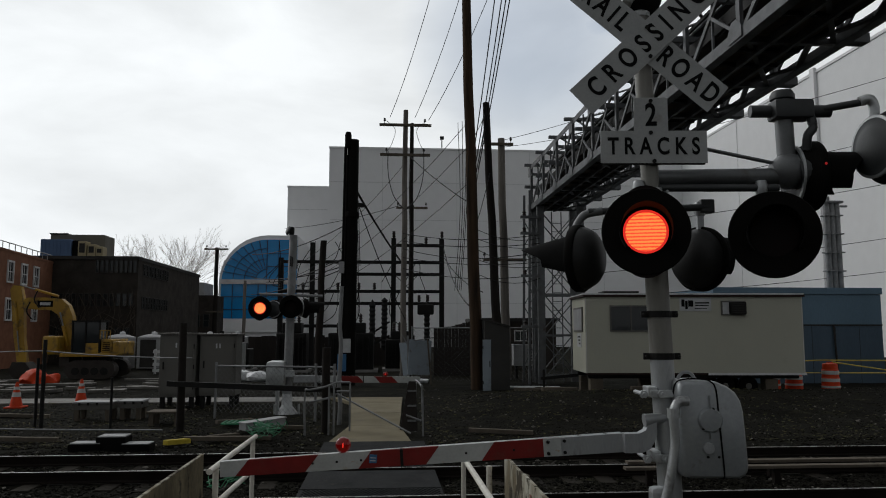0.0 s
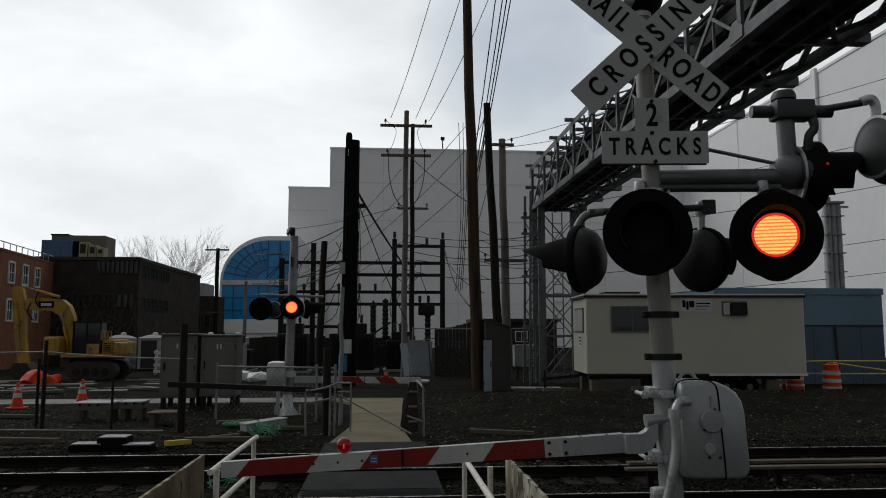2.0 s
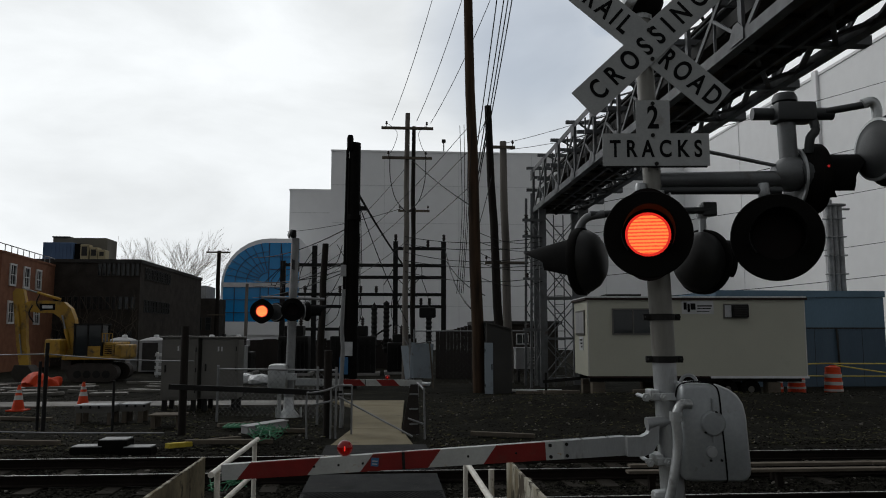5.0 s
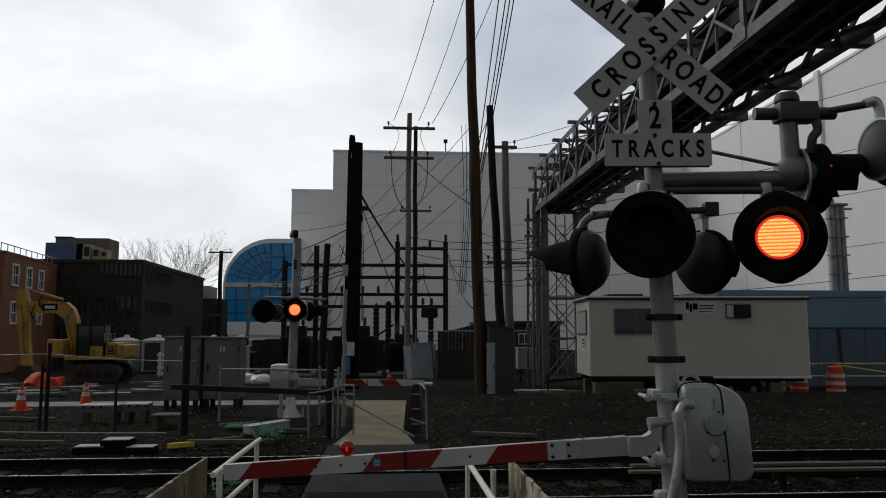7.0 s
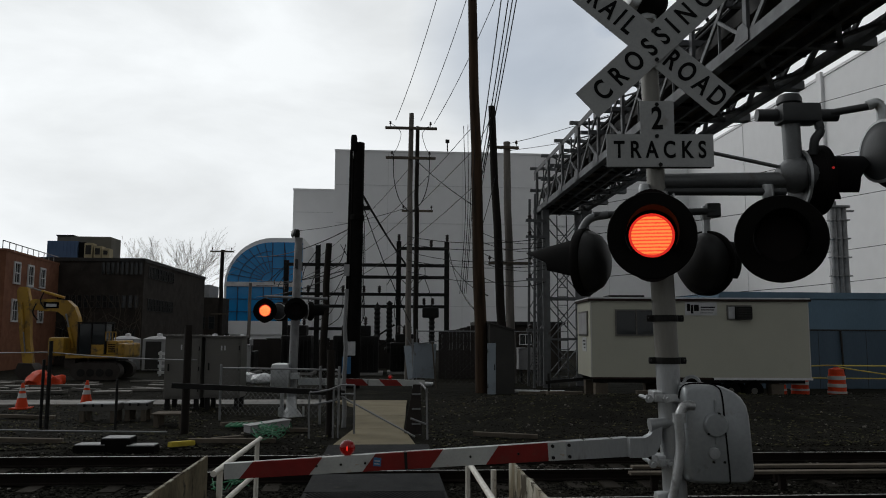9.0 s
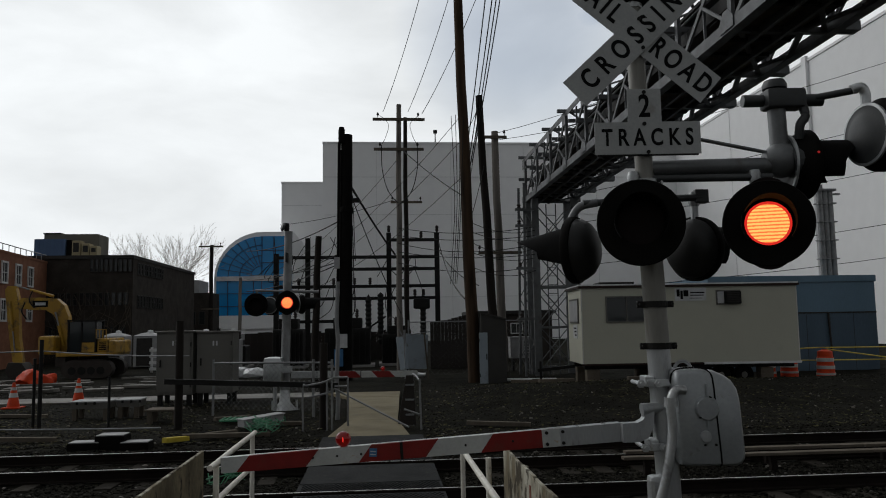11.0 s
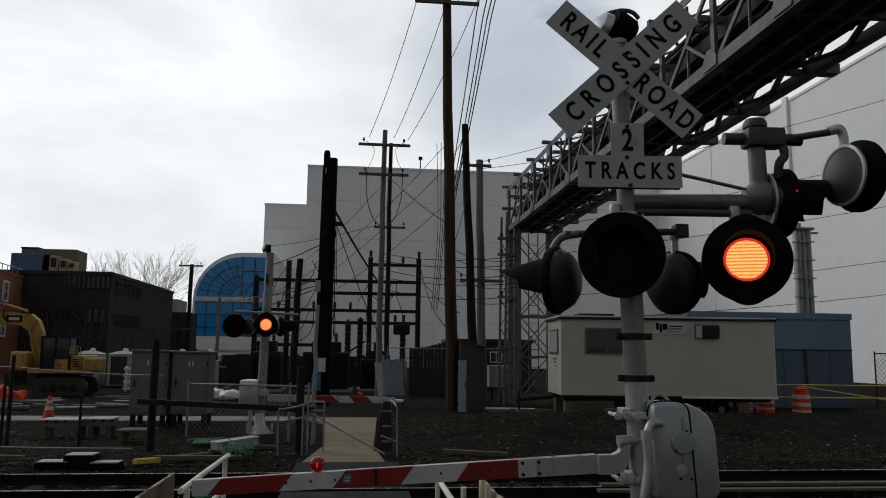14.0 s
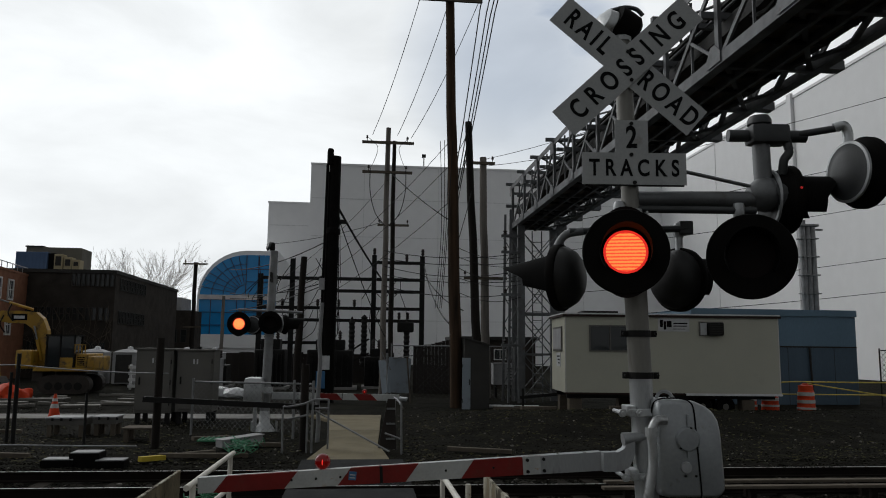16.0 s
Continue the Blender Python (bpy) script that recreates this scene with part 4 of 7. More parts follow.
        part("floor_lacing", bar(B(), (xl + 0.12, a, zb + 0.05), (xr - 0.12, b, zb + 0.05), 0.09, 0.05), "bridge_grey", g)
        part("top_lacing", bar(B(), (xr - 0.1, a, zt + 0.03), (xl + 0.1, b, zt + 0.03), 0.07, 0.03), "bridge_grey", g)
        part("top_lacing", bar(B(), (xl + 0.1, a, zt + 0.06), (xr - 0.1, b, zt + 0.06), 0.07, 0.03), "bridge_grey", g)
        part("signal_case", box(B(), 6.95, 7.4, a + 0.4, a + 0.85 + 0.3 * (i % 3), zb + 0.98, zb + 1.5, 0.02), "dark_steel", g)
        part("cable_loop", tube(B(), arc([(xl + 0.2, a + 0.2, zb + 0.9), (xl + 0.25, mid, zb + 0.55 + 0.1 * (i % 2)), (xl + 0.2, b - 0.2, zb + 0.9)], 5), 0.04, 6), "cable", g)
    # solid walkway floor and cable troughs inside
    for k in range(8):
        x = 6.32 + k * 0.142
        part("walkway_plank", box(B(), x, x + 0.139, y0, y1, zb + 0.1, zb + 0.14), "timber", g)
    for x in (6.68, 7.12):
        part("stringer", box(B(), x - 0.035, x + 0.035, y0, y1, zb - 0.06, zb + 0.099), "bridge_grey", g)
    for i in range(n * 3):
        y = y0 + (i + 0.5) * step / 3
        if (i % 3) != 2:
            part("floor_beam", box(B(), xl + 0.11, 7.46, y - 0.04, y + 0.04, zb - 0.012, zb + 0.06), "dark_steel", g)
    part("cable_trough", box(B(), 7.46, 7.60, y0, y1, zb + 0.1, zb + 0.3), "dark_steel", g)
    part("cable_trough", box(B(), 6.36, 6.62, y0, y1, zb + 0.66, zb + 0.92), "dark_steel", g)
    part("cable_trough", box(B(), 6.95, 7.45, y0, y1, zt - 0.06, zt + 0.012), "dark_steel", g)
    part("handrail", rod(B(), (6.5, y0, zb + 1.25), (6.5, y1, zb + 1.25), 0.03, seg=6), "bridge_grey", g)
    # far tower: two columns, a lattice leg outside, crossed bracing
    for ty in (29.9, 31.1):
        for x in (xl + 0.08, xr - 0.1):
            bm = B()
            box(bm, x - 0.14, x + 0.14, ty - 0.012, ty + 0.012, 0, zb - 0.02)
            box(bm, x - 0.14, x - 0.125, ty + 0.013, ty + 0.15, 0, zb - 0.02)
            box(bm, x + 0.125, x + 0.14, ty + 0.013, ty + 0.15, 0, zb - 0.02)
            part("tower_column", bm, "bridge_grey", g)
        for x in (xl - 0.45,):
            part("tower_leg", bar(B(), (x, ty, 0), (x + 0.1, ty, zb + 0.6), 0.09, 0.09), "bridge_grey", g)
        z, k = 0.1, 0
        while z < 6.6:
            p, q = ((xl - 0.42, ty, z), (xl - 0.08, ty, z + 0.6)) if k % 2 else ((xl - 0.08, ty, z), (xl - 0.42, ty, z + 0.6))
            part("lacing", bar(B(), p, q, 0.07, 0.03), "bridge_grey", g)
            z, k = z + 0.6, k + 1
        z = 0.3
        while z < 6.2:
            part("cross_brace", bar(B(), (xl + 0.22, ty, z), (xr - 0.24, ty, z + 1.55), 0.09, 0.03), "bridge_grey", g)
            part("cross_brace", bar(B(), (xl + 0.22, ty + 0.04, z + 1.55), (xr - 0.24, ty + 0.04, z), 0.09, 0.03), "bridge_grey", g)
            part("strut", box(B(), xl + 0.22, xr - 0.24, ty - 0.05, ty + 0.05, z - 0.06, z + 0.02), "bridge_grey", g)
            z += 1.62
    for z in (6.55, 5.9, 4.2, 2.2):
        part("bracket", box(B(), xl - 0.75, xl + 0.02, 29.72, 29.88, z, z + 0.1), "bridge_grey", g)
        part("insulator", lathe(B(), [(0.03, 0), (0.09, 0.03), (0.05, 0.08), (0.09, 0.13), (0.04, 0.18), (0, 0.2)], pose(xl - 0.6, 29.8, z + 0.1), 8), "ceramic", g)
    for k in range(18):
        part("ladder_rung", rod(B(), (6.95, 30.9, 0.4 + k * 0.36), (7.35, 30.9, 0.4 + k * 0.36), 0.015, seg=5), "bridge_grey", g)
    for x in (6.95, 7.35):
        part("ladder_rail", rod(B(), (x, 30.9, 0), (x, 30.9, 7.0), 0.025, seg=6), "bridge_grey", g)
    for x in (xl, xr):
        part("tower_leg", bar(B(), (x, y0 + 0.15, 0), (x, y0 + 0.15, zb - 0.02), 0.18, 0.18), "bridge_grey", g)
    return g


signal_bridge()

# ---------------------------------------------------------------- poles and wires
def pole(base, top, r0, r1, mat, label, arms=(), group="utility poles", arm_mat="timber", pins=True):
    p = thing("utility_pole", base, label, "pole", group)
    b, t = Vector(base), Vector(top)
    bm = B()
    n = 7
    tube_pts = [b.lerp(t, i / n) + Vector((0.02 * math.sin(i * 2.1), 0, 0)) for i in range(n + 1)]
    rings = []
    for i, q in enumerate(tube_pts):
        r = r0 + (r1 - r0) * i / n
        rings.append([bm.verts.new(q + Vector((r * math.cos(k * math.tau / 12), r * math.sin(k * math.tau / 12), 0))) for k in range(12)])
    for a, c in zip(rings, rings[1:]):
        for k in range(12):
            bm.faces.new((a[k], a[(k + 1) % 12], c[(k + 1) % 12], c[k]))
    bm.faces.new(rings[-1])
    part("shaft", bm, mat, p, smooth=True)
    for z, half, pin in arms:
        q = b.lerp(t, (z - b.z) / (t.z - b.z))
        arm = part("crossarm", box(B(), q.x - half, q.x + half, q.y - r1 - 0.12, q.y - r1 - 0.02, z - 0.06, z + 0.06), arm_mat, p)
        for s in pin:
            bm = B()
            lathe(bm, [(0.015, 0), (0.015, 0.1), (0.05, 0.12), (0.06, 0.17), (0.035, 0.2), (0.05, 0.24), (0.0, 0.27)], pose(q.x + s * half, q.y - r1 - 0.07, z + 0.06), 8)
            part("insulator", bm, "ceramic", arm)
    return p


pole((0.92, 34.9, 0), (0.98, 34.7, 12.3), 0.14, 0.11, "grey_pole", "silvered wooden utility pole with two crossarms", ((11.55, 1.2, (-0.8, 0.75)), (10.15, 1.15, (-0.75, 0.75))))
pole((3.36, 27.2, 0), (2.96, 27.0, 15.25), 0.23, 0.16, "pole", "tall rough brown wooden utility pole with a crossarm", ((14.98, 1.2, (-0.95, -0.35, 0.35, 0.95)),))
pole((4.6, 30.0, 0), (4.1, 30.0, 11.3), 0.19, 0.14, "dark_pole", "dark creosoted wooden pole")
pole((5.38, 33.0, 0), (5.12, 32.6, 10.5), 0.2, 0.15, "grey_pole", "weathered brown wooden pole with a short arm", ((10.2, 0.5, (0.8,)), (5.14, 0.94, (-0.95, 0.95))))
pole((1.62, 43.5, 0), (1.62, 43.5, 9.3), 0.12, 0.10, "dark_pole", "thin dark wooden pole with a short crossarm", ((9.1, 0.9, (-0.9, 0.9)),))
pole((-13.5, 63, 0), (-13.5, 63, 8.8), 0.2, 0.15, "dark_pole", "dark wooden utility pole with crossarms behind the yard", ((8.65, 0.95, (-0.8, 0.8)), (3.6, 0.7, ())))
pole((-10.3, 58, 0), (-10.3, 58, 5.8), 0.14, 0.11, "grey_pole", "grey pole behind the yard")
pole((-2.50, 30, 0), (-2.35, 30, 5.6), 0.15, 0.12, "dark_pole", "dark stub pole in the substation yard")
pole((-0.95, 17.5, 0), (-0.95, 17.5, 3.1), 0.05, 0.045, "galv", "thin grey pipe post by the footpath")
pole((5.10, 5.75, 0), (3.50, 4.75, 9.0), 0.17, 0.14, "pole", "brown wooden pole leaning close to the crossing")


def steel_monopole():
    p = thing("steel_monopole", (-1.3, 30, 0), "thick black steel pole with riser cables", "pole", "utility poles")
    part("shaft", rod(B(), (-1.32, 30, 0), (-1.22, 30, 9.65), 0.28, 0.22, 16), "black", p, smooth=True)
    part("riser_pipe", rod(B(), (-1.62, 29.95, 0), (-1.52, 29.95, 9.35), 0.07, 0.06, 8), "black", p, smooth=True)
    part("riser_pipe", rod(B(), (-1.53, 29.85, 0), (-1.44, 29.88, 9.0), 0.06, 0.05, 8), "black", p, smooth=True)
    part("cap", lathe(B(), [(0.0, 9.95), (0.1, 9.93), (0.13, 9.8), (0.13, 9.3)], pose(-1.42, 29.85, 0), 12), "black", p, smooth=True)
    part("collar", lathe(B(), [(0.27, 0), (0.29, 0.05), (0.29, 0.2), (0.27, 0.25)], pose(-1.26, 30, 6.5), 16), "black", p)
    part("meter_box", box(B(), -1.72, -1.5, 29.66, 29.76, 4.3, 4.75, 0.02), "lid", p)
    part("notice", box(B(), -1.62, -1.22, 29.66, 29.68, 1.25, 1.78), "notice", p, "white paper notice")
    part("notice", box(B(), -1.72, -1.38, 29.62, 29.64, 0.55, 1.2), "blue_sticker", p, "blue and white notice")
    part("bracket", box(B(), -1.1, -0.75, 29.9, 30.1, 6.95, 7.1), "dark_steel", p)
    return p


steel_monopole()

pole((1.30, 35.6, 0), (1.30, 35.5, 11.9), 0.12, 0.09, "dark_pole", "dark wooden pole set close behind a silvered one")

# service lines from the crossarm pole up over the tracks
for x0, z0, x1 in ((0.26, 11.9, 1.85), (1.41, 11.9, 2.96), (2.05, 11.8, 4.07)):
    wire(sag((x0, 34.5, z0), (x1, 26.8, 15.05), 0.3), 0.014)
# a bundle that climbs from the dark pole towards the viewer
for dx, dz in ((-0.12, 0.1), (0.02, 0.0), (0.10, -0.1), (0.2, 0.05)):
    wire(sag((3.45 + dx * 0.8, 28.6, 8.2 + dz), (3.62 + dx * 1.5, 22.6, 12.6 + dz), 0.12, 8), 0.02)
    wire(sag((3.62 + dx * 1.5, 22.6, 12.6 + dz), (4.3 + dx * 3, -3, 24.0 + dz), 0.1, 6), 0.02)
for i, (a, b, d, r) in enumerate([
    ((1.15, 34.5, 10.1), (3.02, 27.2, 6.75), 0.1, 0.02), ((1.0, 34.6, 9.8), (-6, 45, 5.3), 0.6, 0.012), ((3.0, 27, 9.6), (-6, 46, 5.0), 0.9, 0.012),
    ((3.0, 27, 8.7), (-6, 46, 4.3), 0.8, 0.012), ((3.05, 27, 7.4), (-6, 46, 3.6), 0.8, 0.012), ((4.1, 30, 10.9), (3.1, 27, 8.9), 0.1, 0.014),
    ((4.1, 30, 10.6), (3.15, 27, 6.4), 0.2, 0.014), ((4.3, 30, 8.6), (3.1, 27.2, 5.2), 0.2, 0.014), ((5.1, 32.6, 10.4), (16, 30, 14.2), 0.4, 0.012),
    ((5.1, 32.6, 10.1), (16, 30, 12.6), 0.4, 0.012), ((4.3, 30, 9.0), (4.6, 30.1, 3.2), 0.0, 0.016), ((-1.05, 30, 7.56), (0.98, 44.3, 6.16), 0.1, 0.05), ((3.5, 44, 6.84), (3.09, 27.4, 3.0), 0.5, 0.03), ((3.5, 44, 6.35), (3.93, 29.9, 3.6), 0.3, 0.025), ((-5.87, 46, 8.17), (1.0, 34.7, 7.9), 0.2, 0.014),
    ((-1.0, 30, 7.05), (1.0, 34.5, 2.6), 0.2, 0.02), ((-1.0, 29.9, 6.0), (-0.95, 29.8, 2.6), -0.2, 0.02), ((-1.0, 29.9, 7.2), (-0.9, 29.8, 4.6), -0.1, 0.015)]):
    wire(sag(a, b, d), r)
for z, d in ((5.9, 0.25), (5.55, 0.2), (5.2, 0.35), (4.8, 0.2), (4.3, 0.3)):
    wire(sag((6.2, 29.8, z), (0.9, 34.6, z + 0.6), d), 0.016)
    wire(sag((6.2, 29.7, z - 0.15), (3.2, 27.1, z - 0.1), d), 0.012)
# lines that run past the white wing
for z0, z1 in ((10.5, 17.5), (8.6, 14.0), (7.4, 11.2), (5.6, 8.2), (4.6, 6.3)):
    wire(sag((8.2, 31, z0 - 1.2), (34, 34, z1), 0.3), 0.014)
for a in ((2.95, 27), (3.02, 26.9), (3.1, 27.1), (2.88, 27.15)):
    wire(arc([(2.9 + (a[0] - 3) * 2, a[1] - 0.25, 9.6), (a[0] - 0.15, a[1] - 0.3, 6.4), (a[0] - 0.35, a[1] - 0.3, 3.5)], 5), 0.012)
# drooping jumpers under the crossarms
for s in (-1, 1):
    wire(arc([(1.0 + s * 0.82, 34.4, 10.3), (1.0 + s * 0.8, 34.4, 9.2), (1.0 + s * 0.55, 34.4, 8.2), (1.0 + s * 0.08, 34.4, 7.6)], 5), 0.02)
    wire(arc([(1.0 + s * 0.9, 34.4, 11.7), (1.0 + s * 0.5, 34.4, 11.3), (1.0 + s * 0.62, 34.4, 10.7), (1.0 + s * 0.8, 34.4, 10.35)], 5), 0.012)


# ---------------------------------------------------------------- substation
def substation():
    s = thing("substation_frame", (1, 45, 0), "dark steel substation bus structure with insulators", "substation")
    for x in (-5.9, -4.1, 0.61, 3.44):
        top = 7.5 if x > 0 else (6.3 if x < -5 else 7.2)
        part("post", box(B(), x - 0.14, x + 0.14, 44.6, 44.88, 0, top), "dark_steel", s)
    for z, x0, x1 in ((7.05, 0.75, 3.3), (6.05, -5.76, 0.47), (6.05, 0.75, 3.3), (5.35, -1.9, 0.47), (5.35, 0.75, 3.3), (4.35, -5.76, 0.47), (4.35, 0.75, 3.3), (3.65, -5.76, 3.3), (2.35, -5.76, -1.9)):
        part("beam", box(B(), x0, x1, 44.4, 44.58, z - 0.09, z + 0.09), "dark_steel", s)
    for x, z in ((0.61, 7.5), (1.6, 7.15), (2.5, 7.15), (3.44, 7.5), (-5.9, 4.45), (-4.6, 4.45), (-1.4, 4.45), (-0.5, 4.45), (-2.6, 4.45), (2.1, 3.75), (2.6, 3.75)):
        part("insulator", lathe(B(), [(0.05, 0)] + [((0.11 if i % 2 else 0.07), 0.04 + i * 0.045) for i in range(8)] + [(0.0, 0.42)], pose(x, 44.5, z), 10), "ceramic", s)
    for x, z0, z1 in ((-0.6, 1.2, 3.8), (0.1, 1.0, 3.9), (2.55, 1.2, 3.6)):
        part("bushing", lathe(B(), [(0.12, 0)] + [((0.19 if i % 2 else 0.14), 0.1 + i * 0.13) for i in range(int((z1 - z0) / 0.13))] + [(0.0, z1 - z0 + 0.1)], pose(x, 44.3, z0), 10), "dark_steel", s)
    part("strut", bar(B(), (-2.0, 44.3, 1.0), (0.4, 44.3, 2.6), 0.14, 0.1), "dark_steel", s)
    part("strut", bar(B(), (-1.9, 44.3, 0.6), (0.4, 44.3, 1.8), 0.14, 0.1), "dark_steel", s)
    part("control_box", box(B(), 2.0, 2.95, 44.1, 44.5, 3.0, 3.6, 0.1), "dark_steel", s)
    return s


substation()
jump = random.Random(17)
for k in range(22):
    x0, z0 = jump.choice((-5.9, -4.1, -2.6, -1.4, 0.61, 2.1, 3.44)) + jump.uniform(-0.2, 0.2), jump.choice((7.2, 6.1, 5.4, 4.4))
    x1, z1 = x0 + jump.uniform(-1.4, 1.4), z0 - jump.uniform(0.7, 2.4)
    wire(arc([(x0, 44.2, z0), ((x0 + x1) / 2 + jump.uniform(-0.5, 0.5), 44.0, (z0 + z1) / 2 - 0.3), (x1, 44.2, z1)], 6), 0.022, "bus jumpers", "black jumper cable looped between bus bars")
for z0, z1, d in ((5.2, 4.6, 0.25), (4.9, 4.9, 0.3), (4.2, 4.5, 0.2), (6.6, 6.2, 0.3)):
    wire(sag((-7.8, 46, z0), (-1.6, 30.2, z1), d), 0.022)


def transformer(x, y, w, h, label):
    t = thing("transformer", (x, y, 0), label, "transformer", "substation transformers")
    part("tank", box(B(), x - w / 2, x + w / 2, y - 0.8, y + 0.8, 0, h * 0.68, 0.08), "dark_steel", t)
    part("cap", box(B(), x - w * 0.32, x + w * 0.32, y - 0.6, y + 0.6, h * 0.68, h * 0.86, 0.06), "dark_steel", t)
    for i in range(-3, 4):
        part("cooling_fin", box(B(), x + i * w * 0.13 - 0.02, x + i * w * 0.13 + 0.02, y - 1.0, y - 0.81, 0.25, h * 0.6), "dark_steel", t)
    for s in (-0.2, 0, 0.2):
        part("bushing", lathe(B(), [(0.05, 0)] + [((0.11 if i % 2 else 0.06), 0.05 + i * 0.06) for i in range(6)] + [(0, 0.5)], pose(x + s * w, y, h * 0.86), 8), "ceramic", t)
    part("plinth", box(B(), x - w * 0.6, x + w * 0.6, y - 1.1, y + 1.1, -0.1, 0.12), "grey_concrete", t)
    return t


for x, y, w, h in ((-1.6, 40, 2.3, 2.9), (-4.6, 40, 1.5, 2.9), (0.9, 41, 1.5, 2.4), (-7.6, 41, 1.5, 1.7)):
    transformer(x, y, w, h, "dark oil-filled transformer with cooling fins")

# ---------------------------------------------------------------- flashing crossing signals
MOVING = []          # (part, opening offset, which lamp of the pair)


def half_disc(bm, r, sign, m, depth, n=14):
    pts = [(r * math.cos(i * math.pi / n), sign * r * math.sin(i * math.pi / n)) for i in range(n + 1)]
    return prism(bm, pts if sign > 0 else pts[::-1], m, depth)


def lamp_head(sig, m, lit=None, phase=None, back="lamp_grey", r=0.285, hood_len=0.24, taper=0.0):
    """A lamp on a round black backplate; the pose m looks along -y, its origin at the middle of the plate."""
    up = m @ pose(0, 0, 0, 90, 0, 0)                      # z of this pose points along -y of m
    bm = B()
    lathe(bm, [(0.150, 0.030), (r, 0.030), (r + 0.006, 0.022), (r + 0.006, -0.022), (r, -0.03), (0.13, -0.03)], up, 40)
    head = part("lamp_backplate", bm, "black", sig, smooth=True)
    # visor over the lens
    bm = B()
    a0, a1, n = radians(-40), radians(220), 22
    rings = []
    for rr in (0.166, 0.174):
        rings.append([[bm.verts.new(m @ Vector((rr * (1 - taper * s) * math.cos(a0 + (a1 - a0) * i / n), -0.03 - s * (hood_len * (0.55 + 0.45 * max(0, math.sin(a0 + (a1 - a0) * i / n)))), rr * (1 - taper * s) * math.sin(a0 + (a1 - a0) * i / n)))) for i in range(n + 1)] for s in (0, 1)])
    (i0, i1), (o0, o1) = rings
    for k in range(n):
        bm.faces.new((i0[k], i0[k + 1], i1[k + 1], i1[k]))
        bm.faces.new((o0[k + 1], o0[k], o1[k], o1[k + 1]))
        bm.faces.new((i1[k], i1[k + 1], o1[k + 1], o1[k]))
    part("visor", bm, "visor_black", head, smooth=True)
    # drum and dished rear cover
    bm = B()
    lathe(bm, [(r - 0.002, -0.031), (r - 0.03, -0.07), (0.205, -0.125), (0.0, -0.125)], up, 32)
    part("housing", bm, "black", head, smooth=True) if back != "lamp_dark" else bm.free()
    bm = B()
    if back == "lamp_dark":
        lathe(bm, [(r - 0.012, -0.0315), (r - 0.016, -0.06), (r - 0.05, -0.115), (r - 0.105, -0.155), (0.06, -0.175), (0.0, -0.178)], up, 32)
        # this cover's shaded look comes from its dark colour
        part("rear_cover", bm, back, head, "domed rear cover with shade put into its dark colour", smooth=True)
        return head
    lathe(bm, [(0.19, -0.115), (0.215, -0.118), (0.215, -0.134), (0.195, -0.138), (0.188, -0.136), (0.15, -0.150), (0.08, -0.160), (0.0, -0.163)], up, 32)
    part("rear_cover", bm, back, head, "dull grey dished rear cover", smooth=True)
    part("cover_rim", lathe(B(), [(0.216, -0.119), (0.219, -0.119), (0.219, -0.136), (0.2, -0.1395)], up, 32), "alu", head, "worn bright cover rim")
    # lens: a shallow dome, lit from within where it flashes
    bm = B()
    lathe(bm, [(0.148, -0.004), (0.12, 0.001), (0.07, 0.004), (0.0, 0.005)], up, 32)
    lens = part("lens", bm, lit or "black_gloss", head, "glowing red lens" if lit else "dark red lens")
    if lit:
        rim = lathe(B(), [(0.149, -0.003), (0.149, 0.002), (0.139, 0.0045), (0.132, 0.003)], up, 32)
        part("lens_rim", rim, "lit_rim_and_glint", head, "deep red edge of the lens")
        # added half discs in the unlit lens colour; closed, they imitate the lamp switched off
        for sign in (1, -1):
            bm = half_disc(B(), 0.158, sign, m @ pose(0, -0.017, 0), 0.006)
            v = part("added_vane", bm, "black_gloss", head, "added dark vane that stands in for the unlit lens")
            MOVING.append((v, sign * 0.154, phase))
    return head


def elbow_hang(sig, m, x, y, z_top, z_arm, mat="alu"):
    part("hanger", rod(B(), m @ Vector((x, y, z_arm)), m @ Vector((x, y, z_top)), 0.028, seg=10), mat, sig, smooth=True)
    part("fitting", lathe(B(), [(0.0, -0.05), (0.035, -0.05), (0.042, -0.02), (0.042, 0.02), (0.035, 0.05), (0, 0.05)], m @ pose(x, y, z_arm), 12), mat, sig, smooth=True)


def band(sig, m, x, z, r, mat="dark_steel"):
    """A clamp band with two bolted ears."""
    bm = B()
    lathe(bm, [(r, -0.022), (r + 0.008, -0.022), (r + 0.008, 0.022), (r, 0.022)], m @ pose(x, 0, z), 20)
    b = part("clamp_band", bm, mat, sig)
    for s in (-1, 1):
        part("clamp_ear", block(B(), m @ pose(x + s * (r + 0.022), -0.01, z), 0.045, 0.03, 0.045, 0.006), mat, b)
        part("bolt", rod(B(), m @ Vector((x + s * (r + 0.03), -0.05, z)), m @ Vector((x + s * (r + 0.03), 0.03, z)), 0.009, seg=6), mat, b)


